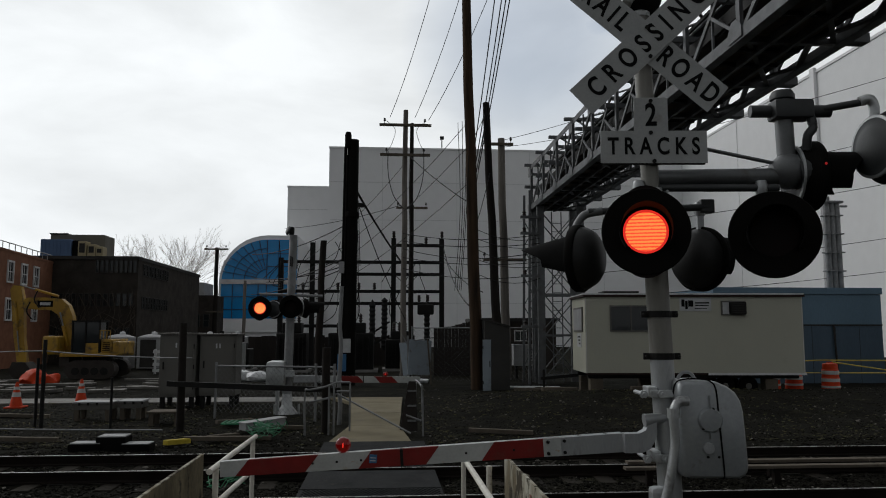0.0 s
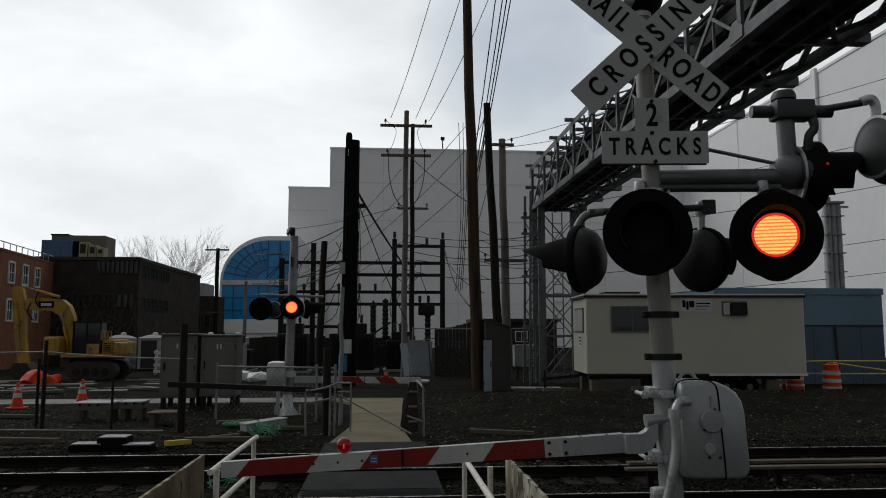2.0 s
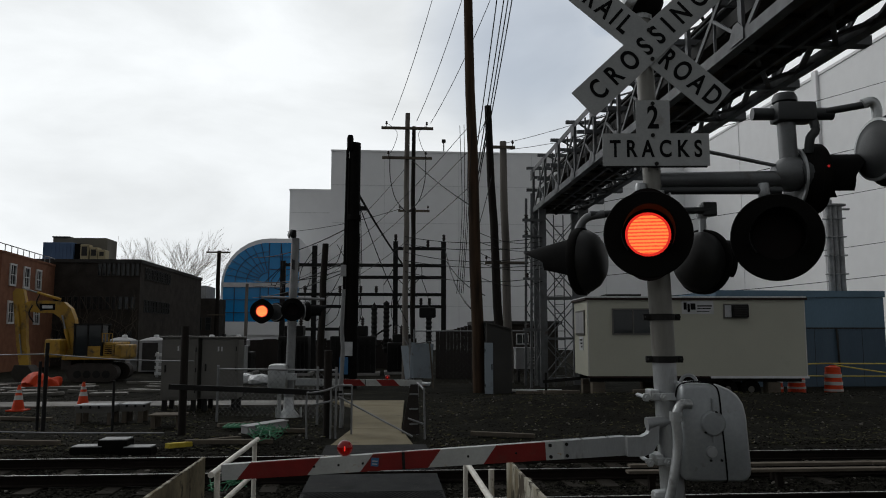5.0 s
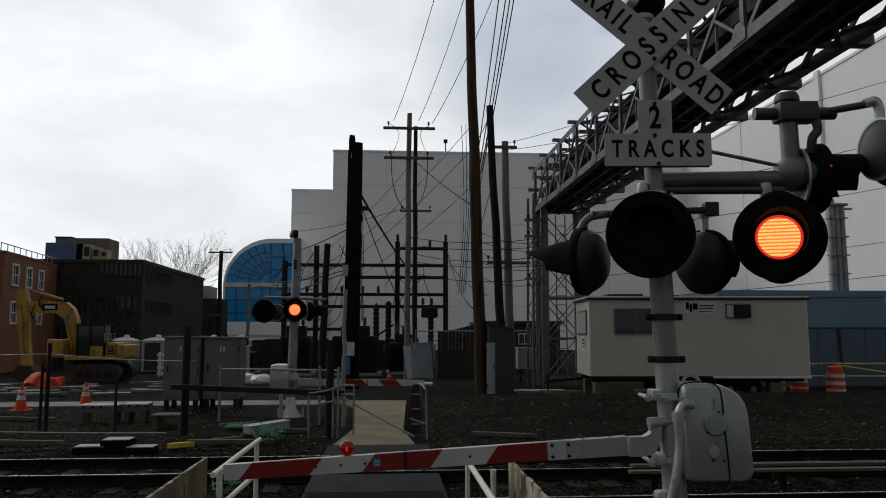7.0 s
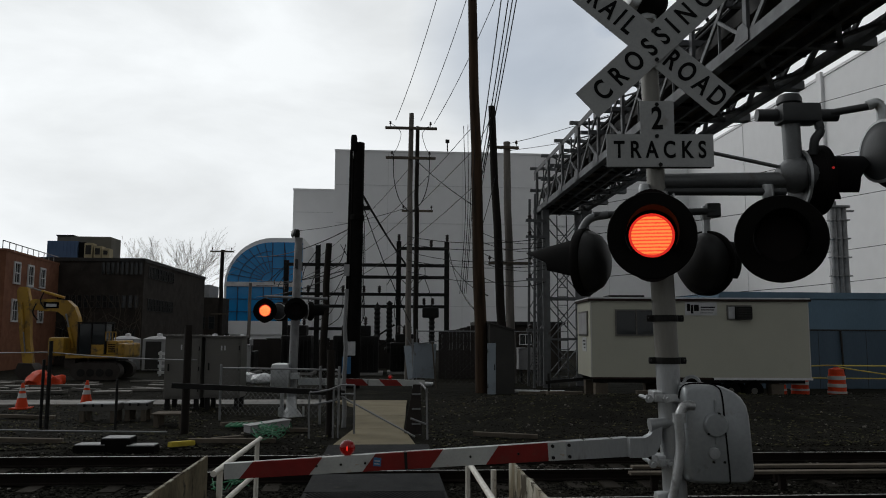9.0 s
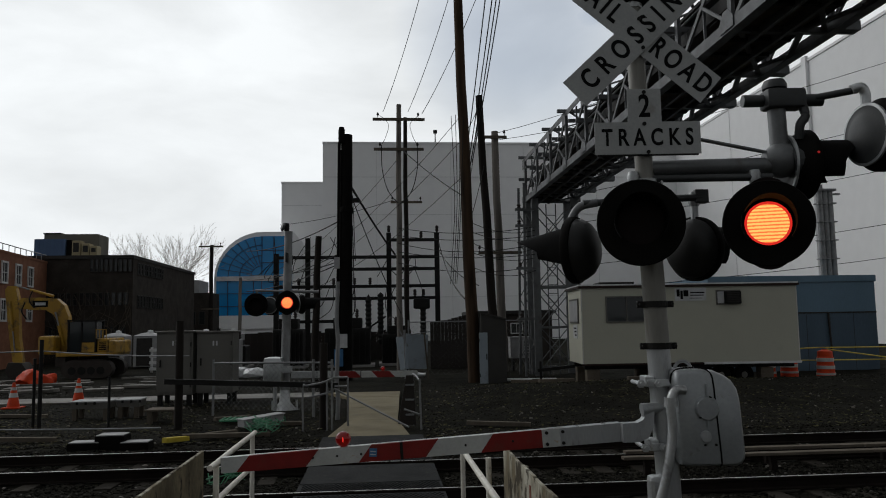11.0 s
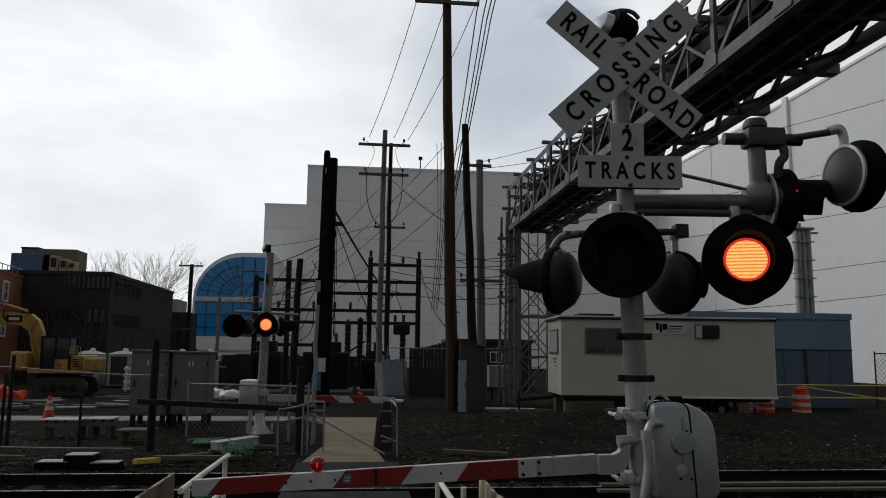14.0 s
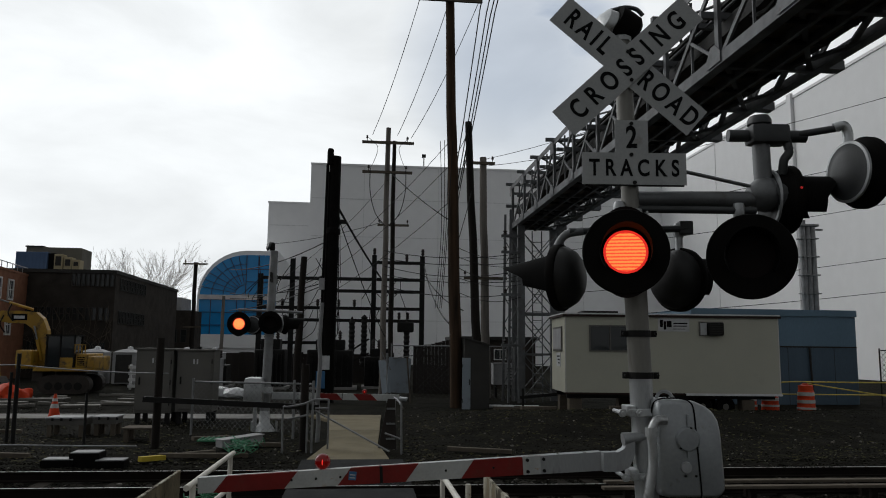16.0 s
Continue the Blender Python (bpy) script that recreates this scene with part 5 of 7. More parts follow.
def near_signal():
    base = Vector((1.90, 5.12, 0))
    sig = thing("crossing_signal", base, "flashing railroad crossing signal with white crossbuck on a grey mast", "crossing signal", "crossing signals")
    m = pose(*base, 0, 0, -5)
    low, high = Vector((0.065, 0, 0.0)), Vector((-0.085, 0, 4.35))

    def lean(z):
        return low.x + (high.x - low.x) * z / 4.35
    part("mast_foot", rod(B(), m @ low, m @ Vector((lean(1.925), 0, 1.925)), 0.080, 0.0785, 24), "alu", sig, "silver lower mast, lighter than the part above", smooth=True)
    part("mast", rod(B(), m @ Vector((lean(1.925), 0, 1.926)), m @ Vector((lean(3.0), 0, 3.0)), 0.0785, 0.078, 24), "grimy_mast", sig, "grimy weathered mast", smooth=True)
    part("mast_top", rod(B(), m @ Vector((lean(3.0), 0, 2.99)), m @ high, 0.062, 0.062, 20), "grimy_mast", sig, smooth=True)
    part("mast_base", lathe(B(), [(0.0, 0.5), (0.082, 0.5), (0.10, 0.46), (0.11, 0.2), (0.19, 0.05), (0.2, 0.0)], m @ pose(low.x, 0, 0), 24), "alu", sig, smooth=True)
    for z in (2.21, 1.925):
        band(sig, m, lean(z), z, 0.081)
    for z, mat in ((3.06, "cast"), (2.98, "cast")):
        band(sig, m, lean(z), z, 0.072, mat)
    # signs, with mounting bolts
    ms = m @ pose(-0.060, -0.085, 4.118)
    rail = part("crossbuck_blade", block(B(), ms @ pose(0, 0.012, 0, 0, 41, 0), 1.285, 0.005, 0.233), "sign", sig, "weathered white blade lettered RAIL ROAD")
    for text, x in (("RAIL", -0.375), ("ROAD", 0.375)):
        lettering(text, 0.195, ms @ pose(0, 0.0085, 0, 0, 41, 0) @ pose(x, 0, 0), rail, spread=1.42)
    cross = part("crossbuck_blade", block(B(), ms @ pose(0, 0.0, 0, 0, -43, 0), 1.285, 0.005, 0.233), "sign", sig, "weathered white blade lettered CROSSING")
    lettering("CROSSING", 0.195, ms @ pose(0, -0.0035, 0, 0, -43, 0), cross, spread=1.76)
    mt = m @ pose(-0.049, -0.085, 3.586)
    two = part("number_plate", block(B(), mt, 0.235, 0.005, 0.25), "sign", sig, "weathered white plate lettered 2")
    lettering("2", 0.220, mt @ pose(0, -0.0035, -0.005), two)
    mk = m @ pose(-0.035, -0.09, 3.36)
    tracks = part("tracks_plate", block(B(), mk, 0.735, 0.005, 0.228), "sign", sig, "weathered white plate lettered TRACKS")
    lettering("TRACKS", 0.165, mk @ pose(0, -0.0035, 0), tracks, spread=1.60)
    for mm, dx, dz in ((ms, 0.0, 0.10), (ms, 0.02, -0.11), (mt, 0, 0.1), (mk, 0.0, -0.1), (mk, -0.02, 0.10)):
        part("bolt", rod(B(), mm @ Vector((dx, -0.012, dz)), mm @ Vector((dx, 0.06, dz)), 0.014, seg=8), "dark_steel", sig)
    part("lower_batten", block(B(), mk @ pose(0, 0.008, -0.116), 0.70, 0.02, 0.014), "dark_steel", sig)
    # bell
    mb = m @ pose(-0.10, 0.05, 4.46)
    part("bell", lathe(B(), [(0.0, 0.10), (0.05, 0.095), (0.115, 0.06), (0.13, 0.0), (0.125, -0.01), (0.0, -0.01)], mb @ pose(-0.07, 0, 0, 0, -65, 20), 24), "cast", sig, "dull grey bell gong", smooth=True)
    part("bell_housing", lathe(B(), [(0, 0.08), (0.13, 0.08), (0.135, 0.06), (0.135, -0.08), (0.11, -0.11), (0, -0.11)], mb @ pose(0.03, 0, 0, 0, -65, 20), 24), "black", sig, "black bell mechanism housing", smooth=True)
    part("bell_hood", tube(B(), arc([mb @ Vector(p) for p in ((-0.05, 0, 0.125), (0.05, -0.01, 0.15), (0.14, -0.01, 0.14), (0.19, -0.01, 0.09))], 4), 0.016, 8), "lamp_grey", sig)
    part("cap", lathe(B(), [(0.07, 0), (0.075, 0.03), (0.03, 0.06), (0, 0.06)], m @ pose(high.x, 0, 4.32), 16), "cast", sig)
    # arms
    part("cantilever", rod(B(), m @ Vector((0.0, 0.02, 3.165)), m @ Vector((0.90, 0.06, 3.185)), 0.058, 0.056, 18), "arm_grey", sig, smooth=True)
    part("junction_ball", lathe(B(), [(0, 0.13), (0.06, 0.12), (0.115, 0.06), (0.13, 0.0), (0.115, -0.06), (0.06, -0.12), (0, -0.13)], m @ pose(0.95, 0.07, 3.22, 0, 90, 0), 24), "arm_grey", sig, smooth=True)
    part("junction_flange", lathe(B(), [(0, -0.04), (0.15, -0.04), (0.15, 0.04), (0, 0.04)], m @ pose(1.03, 0.09, 3.20, 0, 78, 0), 24), "lamp_grey", sig)
    part("brace", bar(B(), m @ Vector((0.05, 0.06, 3.45)), m @ Vector((0.88, 0.06, 3.27)), 0.05, 0.012), "arm_grey", sig)
    part("rear_strap", bar(B(), m @ Vector((-0.06, 0.07, 3.10)), m @ Vector((0.1, 0.09, 3.10)), 0.05, 0.03), "arm_grey", sig)
    part("crossarm", rod(B(), m @ Vector((-0.16, -0.02, 3.085)), m @ Vector((0.84, -0.02, 3.085)), 0.027, seg=12), "lamp_grey", sig, smooth=True)
    for x in (-0.13, 0.72):
        elbow_hang(sig, m, x, -0.02, 2.96, 3.085)
    part("crossarm", rod(B(), m @ Vector((-0.46, 0.12, 2.94)), m @ Vector((0.42, 0.16, 2.98)), 0.026, seg=12), "lamp_grey", sig, smooth=True)
    part("arm_elbow", tube(B(), arc([m @ Vector(p) for p in ((-0.36, 0.12, 2.945), (-0.48, 0.13, 2.92), (-0.54, 0.14, 2.84), (-0.55, 0.14, 2.76))], 4), 0.03, 10), "arm_grey", sig, smooth=True)
    elbow_hang(sig, m, 0.36, 0.2, 2.80, 2.97)
    part("fitting", block(B(), m @ pose(0.40, 0.17, 2.985), 0.10, 0.07, 0.10, 0.012), "lamp_grey", sig)
    # upper junction with its own arms
    part("riser", rod(B(), m @ Vector((0.945, 0.07, 3.3)), m @ Vector((0.935, 0.07, 3.74)), 0.062, seg=18), "arm_grey", sig, smooth=True)
    part("junction_box", block(B(), m @ pose(0.98, 0.05, 3.655), 0.28, 0.17, 0.14, 0.03), "lamp_grey", sig, smooth=True)
    part("junction_pipe", rod(B(), m @ Vector((0.70, 0.07, 3.655)), m @ Vector((1.26, 0.05, 3.65)), 0.045, seg=14), "lamp_grey", sig, smooth=True)
    part("riser_cap", lathe(B(), [(0, 0.07), (0.07, 0.06), (0.085, 0.03), (0.085, 0.0), (0.05, -0.01)], m @ pose(0.935, 0.07, 3.74), 18), "lamp_grey", sig, smooth=True)
    part("drop_elbow", tube(B(), arc([m @ Vector(p) for p in ((1.10, 0.02, 3.62), (1.11, 0.0, 3.52), (1.07, 0.0, 3.46), (1.065, 0.02, 3.36))], 4), 0.032, 10), "lamp_grey", sig, smooth=True)
    part("outer_arm", rod(B(), m @ Vector((1.2, 0.03, 3.66)), m @ Vector((1.46, -0.05, 3.69)), 0.026, seg=12), "lamp_grey", sig, smooth=True)
    part("arm_elbow", tube(B(), arc([m @ Vector(p) for p in ((1.42, -0.05, 3.69), (1.48, -0.06, 3.705), (1.51, -0.06, 3.66), (1.51, -0.06, 3.58))], 4), 0.035, 10), "cast", sig, smooth=True)
    # lamps towards the footpath: left and right of the mast
    lamp_head(sig, m @ pose(-0.136, -0.20, 2.755, 0, 0, -12), "lit_red", 0)
    lamp_head(sig, m @ pose(0.718, -0.20, 2.735, 0, 0, -19), "lit_amber", 1)
    # lamps that face other ways
    lamp_head(sig, m @ pose(-0.52, 0.16, 2.61, 0, 0, -120), None, None, "lamp_dark", 0.235, 0.42, 0.5)
    lamp_head(sig, m @ pose(0.36, 0.22, 2.61, 0, 0, 124), None, None, "lamp_dark", 0.228)
    lamp_head(sig, m @ pose(1.15, 0.15, 3.20, 0, 0, 88), r=0.245, hood_len=0.34)
    lamp_head(sig, m @ pose(1.61, -0.06, 3.36, 0, 0, 100), r=0.25, hood_len=0.34)
    for p in ((-0.55, -0.03, 2.60), (1.14, -0.09, 3.24), (1.64, -0.26, 3.42)):
        part("marker_light", lathe(B(), [(0.0, 0.012), (0.009, 0.01), (0.01, 0)], m @ pose(*p, 90, 0, 0), 10), "red_dim", sig, "small red marker light")
    return sig, m, lean


SIGNAL, SM, LEAN = near_signal()


def gate_mechanism(name_at, m, mast_lean, label):
    """The rounded drive case on the mast with conduit and brackets."""
    g = thing("gate_mechanism", name_at, label, "gate mechanism", "gate mechanisms")
    m = m @ pose(-0.105, 0, 0)

    def lean_x(z):
        return mast_lean(z) + 0.105
    # case: one rounded outline drawn in towards its front and back faces
    outline = [(0.17, 1.772), (0.36, 1.775), (0.42, 1.763), (0.485, 1.735), (0.535, 1.697), (0.567, 1.645), (0.583, 1.57), (0.594, 1.40), (0.605, 1.22), (0.60, 1.185),
               (0.58, 1.155), (0.55, 1.14), (0.22, 1.14), (0.18, 1.152), (0.16, 1.19), (0.15, 1.45), (0.147, 1.70), (0.152, 1.755)]
    bm, rings = B(), []
    for y, k in ((-0.200, 0.87), (-0.196, 0.91), (-0.182, 0.955), (-0.155, 0.987), (-0.12, 1.0), (0.09, 1.0), (0.13, 0.97), (0.155, 0.90)):
        rings.append([bm.verts.new(m @ Vector((0.37 + (x - 0.37) * k, y, 1.45 + (z - 1.45) * (1 - (1 - k) * 0.72)))) for x, z in outline])
    for p, q in zip(rings, rings[1:]):
        for i in range(len(outline)):
            j = (i + 1) % len(outline)
            bm.faces.new((p[i], p[j], q[j], q[i]))
    bm.faces.new(rings[0])
    bm.faces.new(rings[-1])
    body = part("case", bm, "case_paint", g, smooth=True)
    seam = [m @ Vector(p) for p in ((0.146, -0.10, 1.66), (0.147, -0.135, 1.74), (0.20, -0.152, 1.779), (0.335, -0.155, 1.779), (0.372, -0.19, 1.762), (0.392, -0.202, 1.73), (0.402, -0.202, 1.66), (0.410, -0.202, 1.52), (0.422, -0.202, 1.35), (0.432, -0.202, 1.18), (0.433, -0.172, 1.143))]
    part("seam", tube(B(), arc(seam, 4), 0.0055, 6), "ink", body, "black rubber seam of the case")
    part("crank_cover", lathe(B(), [(0, 0.03), (0.07, 0.028), (0.08, 0.015), (0.08, -0.01)], m @ pose(0.35, -0.20, 1.52, 90, 0, 0), 20), "case_paint", body, smooth=True)
    part("cover_ridge", box_between(m, 0.345, 0.356, -0.222, -0.2, 1.40, 1.68), "case_paint", body)
    part("lock_boss", lathe(B(), [(0, 0.02), (0.035, 0.018), (0.04, -0.01)], m @ pose(0.335, -0.2, 1.34, 90, 0, 0), 14), "alu", body, smooth=True)
    for dx, dz in ((-0.05, -0.055), (0.055, -0.05), (0.02, 0.072), (-0.02, -0.235), (0.05, -0.235)):
        part("screw", lathe(B(), [(0, 0.012), (0.008, 0.010), (0.009, -0.004)], m @ pose(0.35 + dx, -0.215 if dz > -0.1 else -0.2, 1.52 + dz, 90, 0, 0), 8), "dark_steel", body)
    part("lifting_eye", tube(B(), [m @ Vector((0.21 + 0.055 * math.cos(radians(a)) + 0.05, -0.02, 1.765 + 0.055 * math.sin(radians(a)))) for a in range(0, 181, 20)], 0.012, 6), "alu", body)
    part("conduit", tube(B(), arc([m @ Vector(p) for p in ((0.20, -0.235, 1.645), (0.135, -0.25, 1.64), (0.10, -0.255, 1.56), (0.105, -0.25, 1.38), (0.06, -0.25, 1.12), (0.0, -0.235, 0.9), (-0.01, -0.22, 0.72), (0.06, -0.2, 0.5), (0.16, -0.16, 0.3), (0.2, -0.1, 0.02))], 6), 0.031, 12), "cast", g, "ribbed grey flexible conduit", smooth=True)
    part("conduit_collar", lathe(B(), [(0.031, -0.03), (0.042, -0.03), (0.042, 0.03), (0.031, 0.03)], m @ pose(0.10, -0.255, 1.57), 14), "cast", g)
    for z in (1.68, 1.26):
        part("bracket", block(B(), m @ pose(lean_x(z) + 0.0, -0.10, z), 0.24, 0.025, 0.05, 0.006), "cast", g)
        part("bracket", block(B(), m @ pose(lean_x(z) - 0.10, -0.02, z + 0.01), 0.06, 0.16, 0.07, 0.008), "cast", g)
        for dx in (-0.17, -0.05, 0.11):
            part("stud_bolt", rod(B(), m @ Vector((lean_x(z) + dx, -0.17, z)), m @ Vector((lean_x(z) + dx, 0.10, z)), 0.014, seg=8), "cast", g)
            part("nut", lathe(B(), [(0, -0.015), (0.028, -0.015), (0.028, 0.015), (0, 0.015)], m @ pose(lean_x(z) + dx, -0.13, z, 90, 0, 0), 6), "cast", g)
    part("shaft_end", rod(B(), m @ Vector((lean_x(1.5) - 0.16, -0.06, 1.50)), m @ Vector((lean_x(1.5), -0.05, 1.52)), 0.045, 0.03, 14), "alu", g, smooth=True)
    part("lower_bracket", block(B(), m @ pose(lean_x(0.95) - 0.09, -0.06, 0.95), 0.13, 0.12, 0.24, 0.03), "cast", g)
    return g


def box_between(m, x0, x1, y0, y1, z0, z1):
    return block(B(), m @ pose((x0 + x1) / 2, (y0 + y1) / 2, (z0 + z1) / 2), x1 - x0, y1 - y0, z1 - z0)


gate_mechanism((2.2, 5.1, 0), SM, LEAN, "rounded silver gate drive case bolted to the signal mast")


def gate_arm(root, tip, h0, h1, stripes, label, lamps, thick=0.03, lift=0.0, bracket=True):
    """A striped boom from its bracket at root to its tip."""
    root, tip = Vector(root), Vector(tip)
    g = thing("crossing_gate", (root.x, root.y, 0), label, "crossing gate", "crossing gates")
    d = (tip - root)
    n = d.normalized()
    side = Vector((-n.y, n.x, 0)).normalized()
    up = side.cross(n) if side.cross(n).z > 0 else -side.cross(n)
    L = d.length

    def quad(s0a, s1a, s0b, s1b, y0, y1, bm):
        """A slanted strip: along the boom from s0a..s1a at its foot, s0b..s1b at its head."""
        def p(s, top, y):
            h = h0 + (h1 - h0) * s / L
            return root + n * s + up * (h / 2 if top else -h / 2) + side * y
        v = [bm.verts.new(p(*a)) for a in ((s0a, 0, y0), (s1a, 0, y0), (s1b, 1, y0), (s0b, 1, y0), (s0a, 0, y1), (s1a, 0, y1), (s1b, 1, y1), (s0b, 1, y1))]
        for q in ((0, 1, 2, 3), (5, 4, 7, 6), (4, 0, 3, 7), (1, 5, 6, 2), (3, 2, 6, 7), (4, 5, 1, 0)):
            bm.faces.new([v[i] for i in q])
        return bm
    start = 0.62 if bracket else 0.0
    boom = part("boom", quad(start, L, start, L, -thick, thick, B()), "white_sheet", g, "worn white boom with dark red stripes")
    fy = thick + 0.003 if (side.y < 0) else -thick - 0.003
    for s0, s1, slant in stripes:
        part("stripe", quad(max(s0, start), min(s1, L), max(s0 - slant, start), min(s1 - slant, L), min(0, fy), max(0, fy), B()), "red_sheet", boom, "dark red stripe")
    if bracket:
        part("boom_adapter", quad(0.24 if h0 < 0.15 else 0.0, 0.66, 0.24 if h0 < 0.15 else 0.0, 0.66, -thick - 0.012, thick + 0.012, B()), "alu", g, "grey metal boom adapter")
        for s in (0.64, 0.75):
            for dz in (-0.3, 0.3):
                c = root + n * s + up * dz * h0
                part("bolt", rod(B(), c - side * 0.055, c + side * 0.055, 0.012, seg=6), "dark_steel", g)
        if h0 < 0.15:
            hook = [(-0.08, -0.5), (0.03, -0.5), (0.09, -0.3), (0.125, 0.2), (0.135, 0.8), (0.14, 1.35), (0.082, 1.35), (0.078, 0.95), (0.06, 0.68), (0.02, 0.52), (-0.08, 0.5)]
            bm = B()
            prism(bm, [(-a, b * h0) for a, b in hook], Matrix.Translation(root + n * 0.17) @ pose(0, -thick - 0.008, 0, 0, 0, math.degrees(math.atan2(n.y, n.x))), 2 * thick + 0.016)
            part("adapter_hook", bm, "alu", g, "upturned end of the boom adapter")
        part("splice", quad(0.62, 0.78, 0.62, 0.78, -thick - 0.008, thick + 0.008, B()), "white_sheet", g)
        for s in (1.72, 0.34, 0.52) if h0 < 0.15 else (1.72,):
            part("strap", quad(s, s + 0.02, s, s + 0.02, -thick - 0.006, thick + 0.006, B()), "dark_steel", g)
    if h0 < 0.15:
        at = Matrix.Translation(root + n * 1.92 + up * 0.004 + side * fy * 1.03) @ pose(0, 0, 0, 0, 4, 0)
        decal = part("sticker", block(B(), at, 0.05, 0.004, 0.055), "blue_sticker", boom, "small faded blue sticker")
        for dz in (-0.013, 0.006):
            part("sticker_bar", block(B(), at @ pose(0, -0.003, dz), 0.036, 0.003, 0.006), "notice", decal)
        for s in (0.98, 1.30, 2.0, 2.16, 2.32):
            c = root + n * s + side * fy
            part("screw", rod(B(), c - side * 0.004, c + side * 0.006 * (1 if fy > 0 else -1), 0.008, seg=8), "dark_steel", boom)
    for s, r in lamps:
        c = root + n * s + up * (h1 / 2)
        lamp = part("gate_lamp", lathe(B(), [(0, -r * 0.6), (r * 0.7, -r * 0.6), (r * 0.93, -r * 0.4), (r, -r * 0.1), (r * 0.97, r * 0.25), (r * 0.8, r * 0.52), (r * 0.45, r * 0.68), (0, r * 0.72)], Matrix.Translation(c + Vector((0, 0, r * 1.02))) @ pose(0, 0, 0, 90, 0, 0), 20), "red_lens", g, "small glowing red gate lamp", smooth=True)
        part("lamp_foot", block(B(), Matrix.Translation(c), r * 0.5, r * 0.5, r * 0.5), "dark_steel", g)
        # upright highlight on the red glass, painted with a glowing patch
        part("lamp_glint", lathe(B(), [(0, 0.004), (r * 0.10, 0.003), (r * 0.12, -0.01)], Matrix.Translation(c + Vector((0, -r * 0.72, r * 1.02))) @ pose(0, 0, 0, 90, 0, 0) @ Matrix.Diagonal((0.9, 3.2, 1, 1)), 12), "lit_rim_and_glint", lamp, "highlight streak on the lamp, drawn as a glow")
    return g


gate_arm((1.86, 5.15, 1.365), (-1.06, 5.28, 1.188), 0.125, 0.10, [(0.74, 1.20, 0.09), (1.57, 2.02, 0.09), (2.37, 2.83, 0.09)], "lowered red and white striped crossing gate arm", [(2.12, 0.052)])


def far_signal():
    base = Vector((-2.40, 19.85, 0))
    sig = thing("crossing_signal", base, "flashing crossing signal across the tracks on a grey mast", "crossing signal", "crossing signals")
    m = pose(*base, 0, 0, 6)
    part("mast", rod(B(), m @ Vector((0.0, 0, 0.5)), m @ Vector((0.08, 0, 4.55)), 0.12, 0.10, 18), "galv", sig, smooth=True)
    part("mast_base", lathe(B(), [(0.0, 0.55), (0.11, 0.55), (0.12, 0.5), (0.14, 0.2), (0.26, 0.05), (0.28, 0.0)], m, 20), "cast", sig, smooth=True)
    for dx in (-0.3, 0.3):
        part("foot_bolt", rod(B(), m @ Vector((dx, -0.1, 0)), m @ Vector((dx, -0.1, 0.25)), 0.03, seg=6), "cast", sig)
    part("bell", lathe(B(), [(0, 0.06), (0.09, 0.045), (0.125, 0.0), (0, -0.02)], m @ pose(-0.05, -0.05, 4.66, 75, 0, -70), 18), "lamp_grey", sig, smooth=True)
    part("bell_housing", block(B(), m @ pose(0.03, 0.0, 4.66), 0.14, 0.16, 0.22, 0.05), "dark_steel", sig)
    part("crossbuck_back", block(B(), m @ pose(0.10, 0.12, 3.85, 0, 0, 80), 0.9, 0.03, 0.24), "dark_steel", sig)
    part("crossarm", rod(B(), m @ Vector((-0.75, 0, 3.02)), m @ Vector((0.85, 0, 2.98)), 0.035, seg=10), "galv", sig)
    for x in (-0.70, 0.02):
        part("hanger", rod(B(), m @ Vector((x, -0.02, 2.9)), m @ Vector((x, -0.02, 3.02)), 0.03, seg=8), "galv", sig)
    lamp_head(sig, m @ pose(-0.71, -0.24, 2.655), "lit_far", 0)
    lamp_head(sig, m @ pose(0.05, -0.24, 2.70), "lit_far", 1)
    lamp_head(sig, m @ pose(0.42, 0.0, 2.66, 0, 0, 110), r=0.24, hood_len=0.5)
    lamp_head(sig, m @ pose(-0.35, 0.1, 2.64, 0, 0, 160), r=0.24)
    return sig, m


FAR, FM = far_signal()
far_case = thing("gate_mechanism", (-2.75, 19.7, 0), "rounded silver gate drive case at the far signal", "gate mechanism", "gate mechanisms")
part("case", box(B(), -2.90, -2.42, 19.45, 19.95, 0.68, 1.34, 0.12), "cast", far_case, smooth=True)
part("bracket", box(B(), -2.5, -2.2, 19.55, 19.75, 0.95, 1.1), "cast", far_case)
part("stand_pipe", rod(B(), (-2.62, 19.7, -0.05), (-2.62, 19.7, 0.70), 0.05, seg=10), "cast", far_case)
gate_arm((-2.2, 19.5, 0.90), (0.95, 19.45, 0.86), 0.17, 0.15, [(1.25, 1.75, 0.16), (2.15, 2.6, 0.16)], "far lowered red and white crossing gate arm", [(2.28, 0.06)], bracket=True)

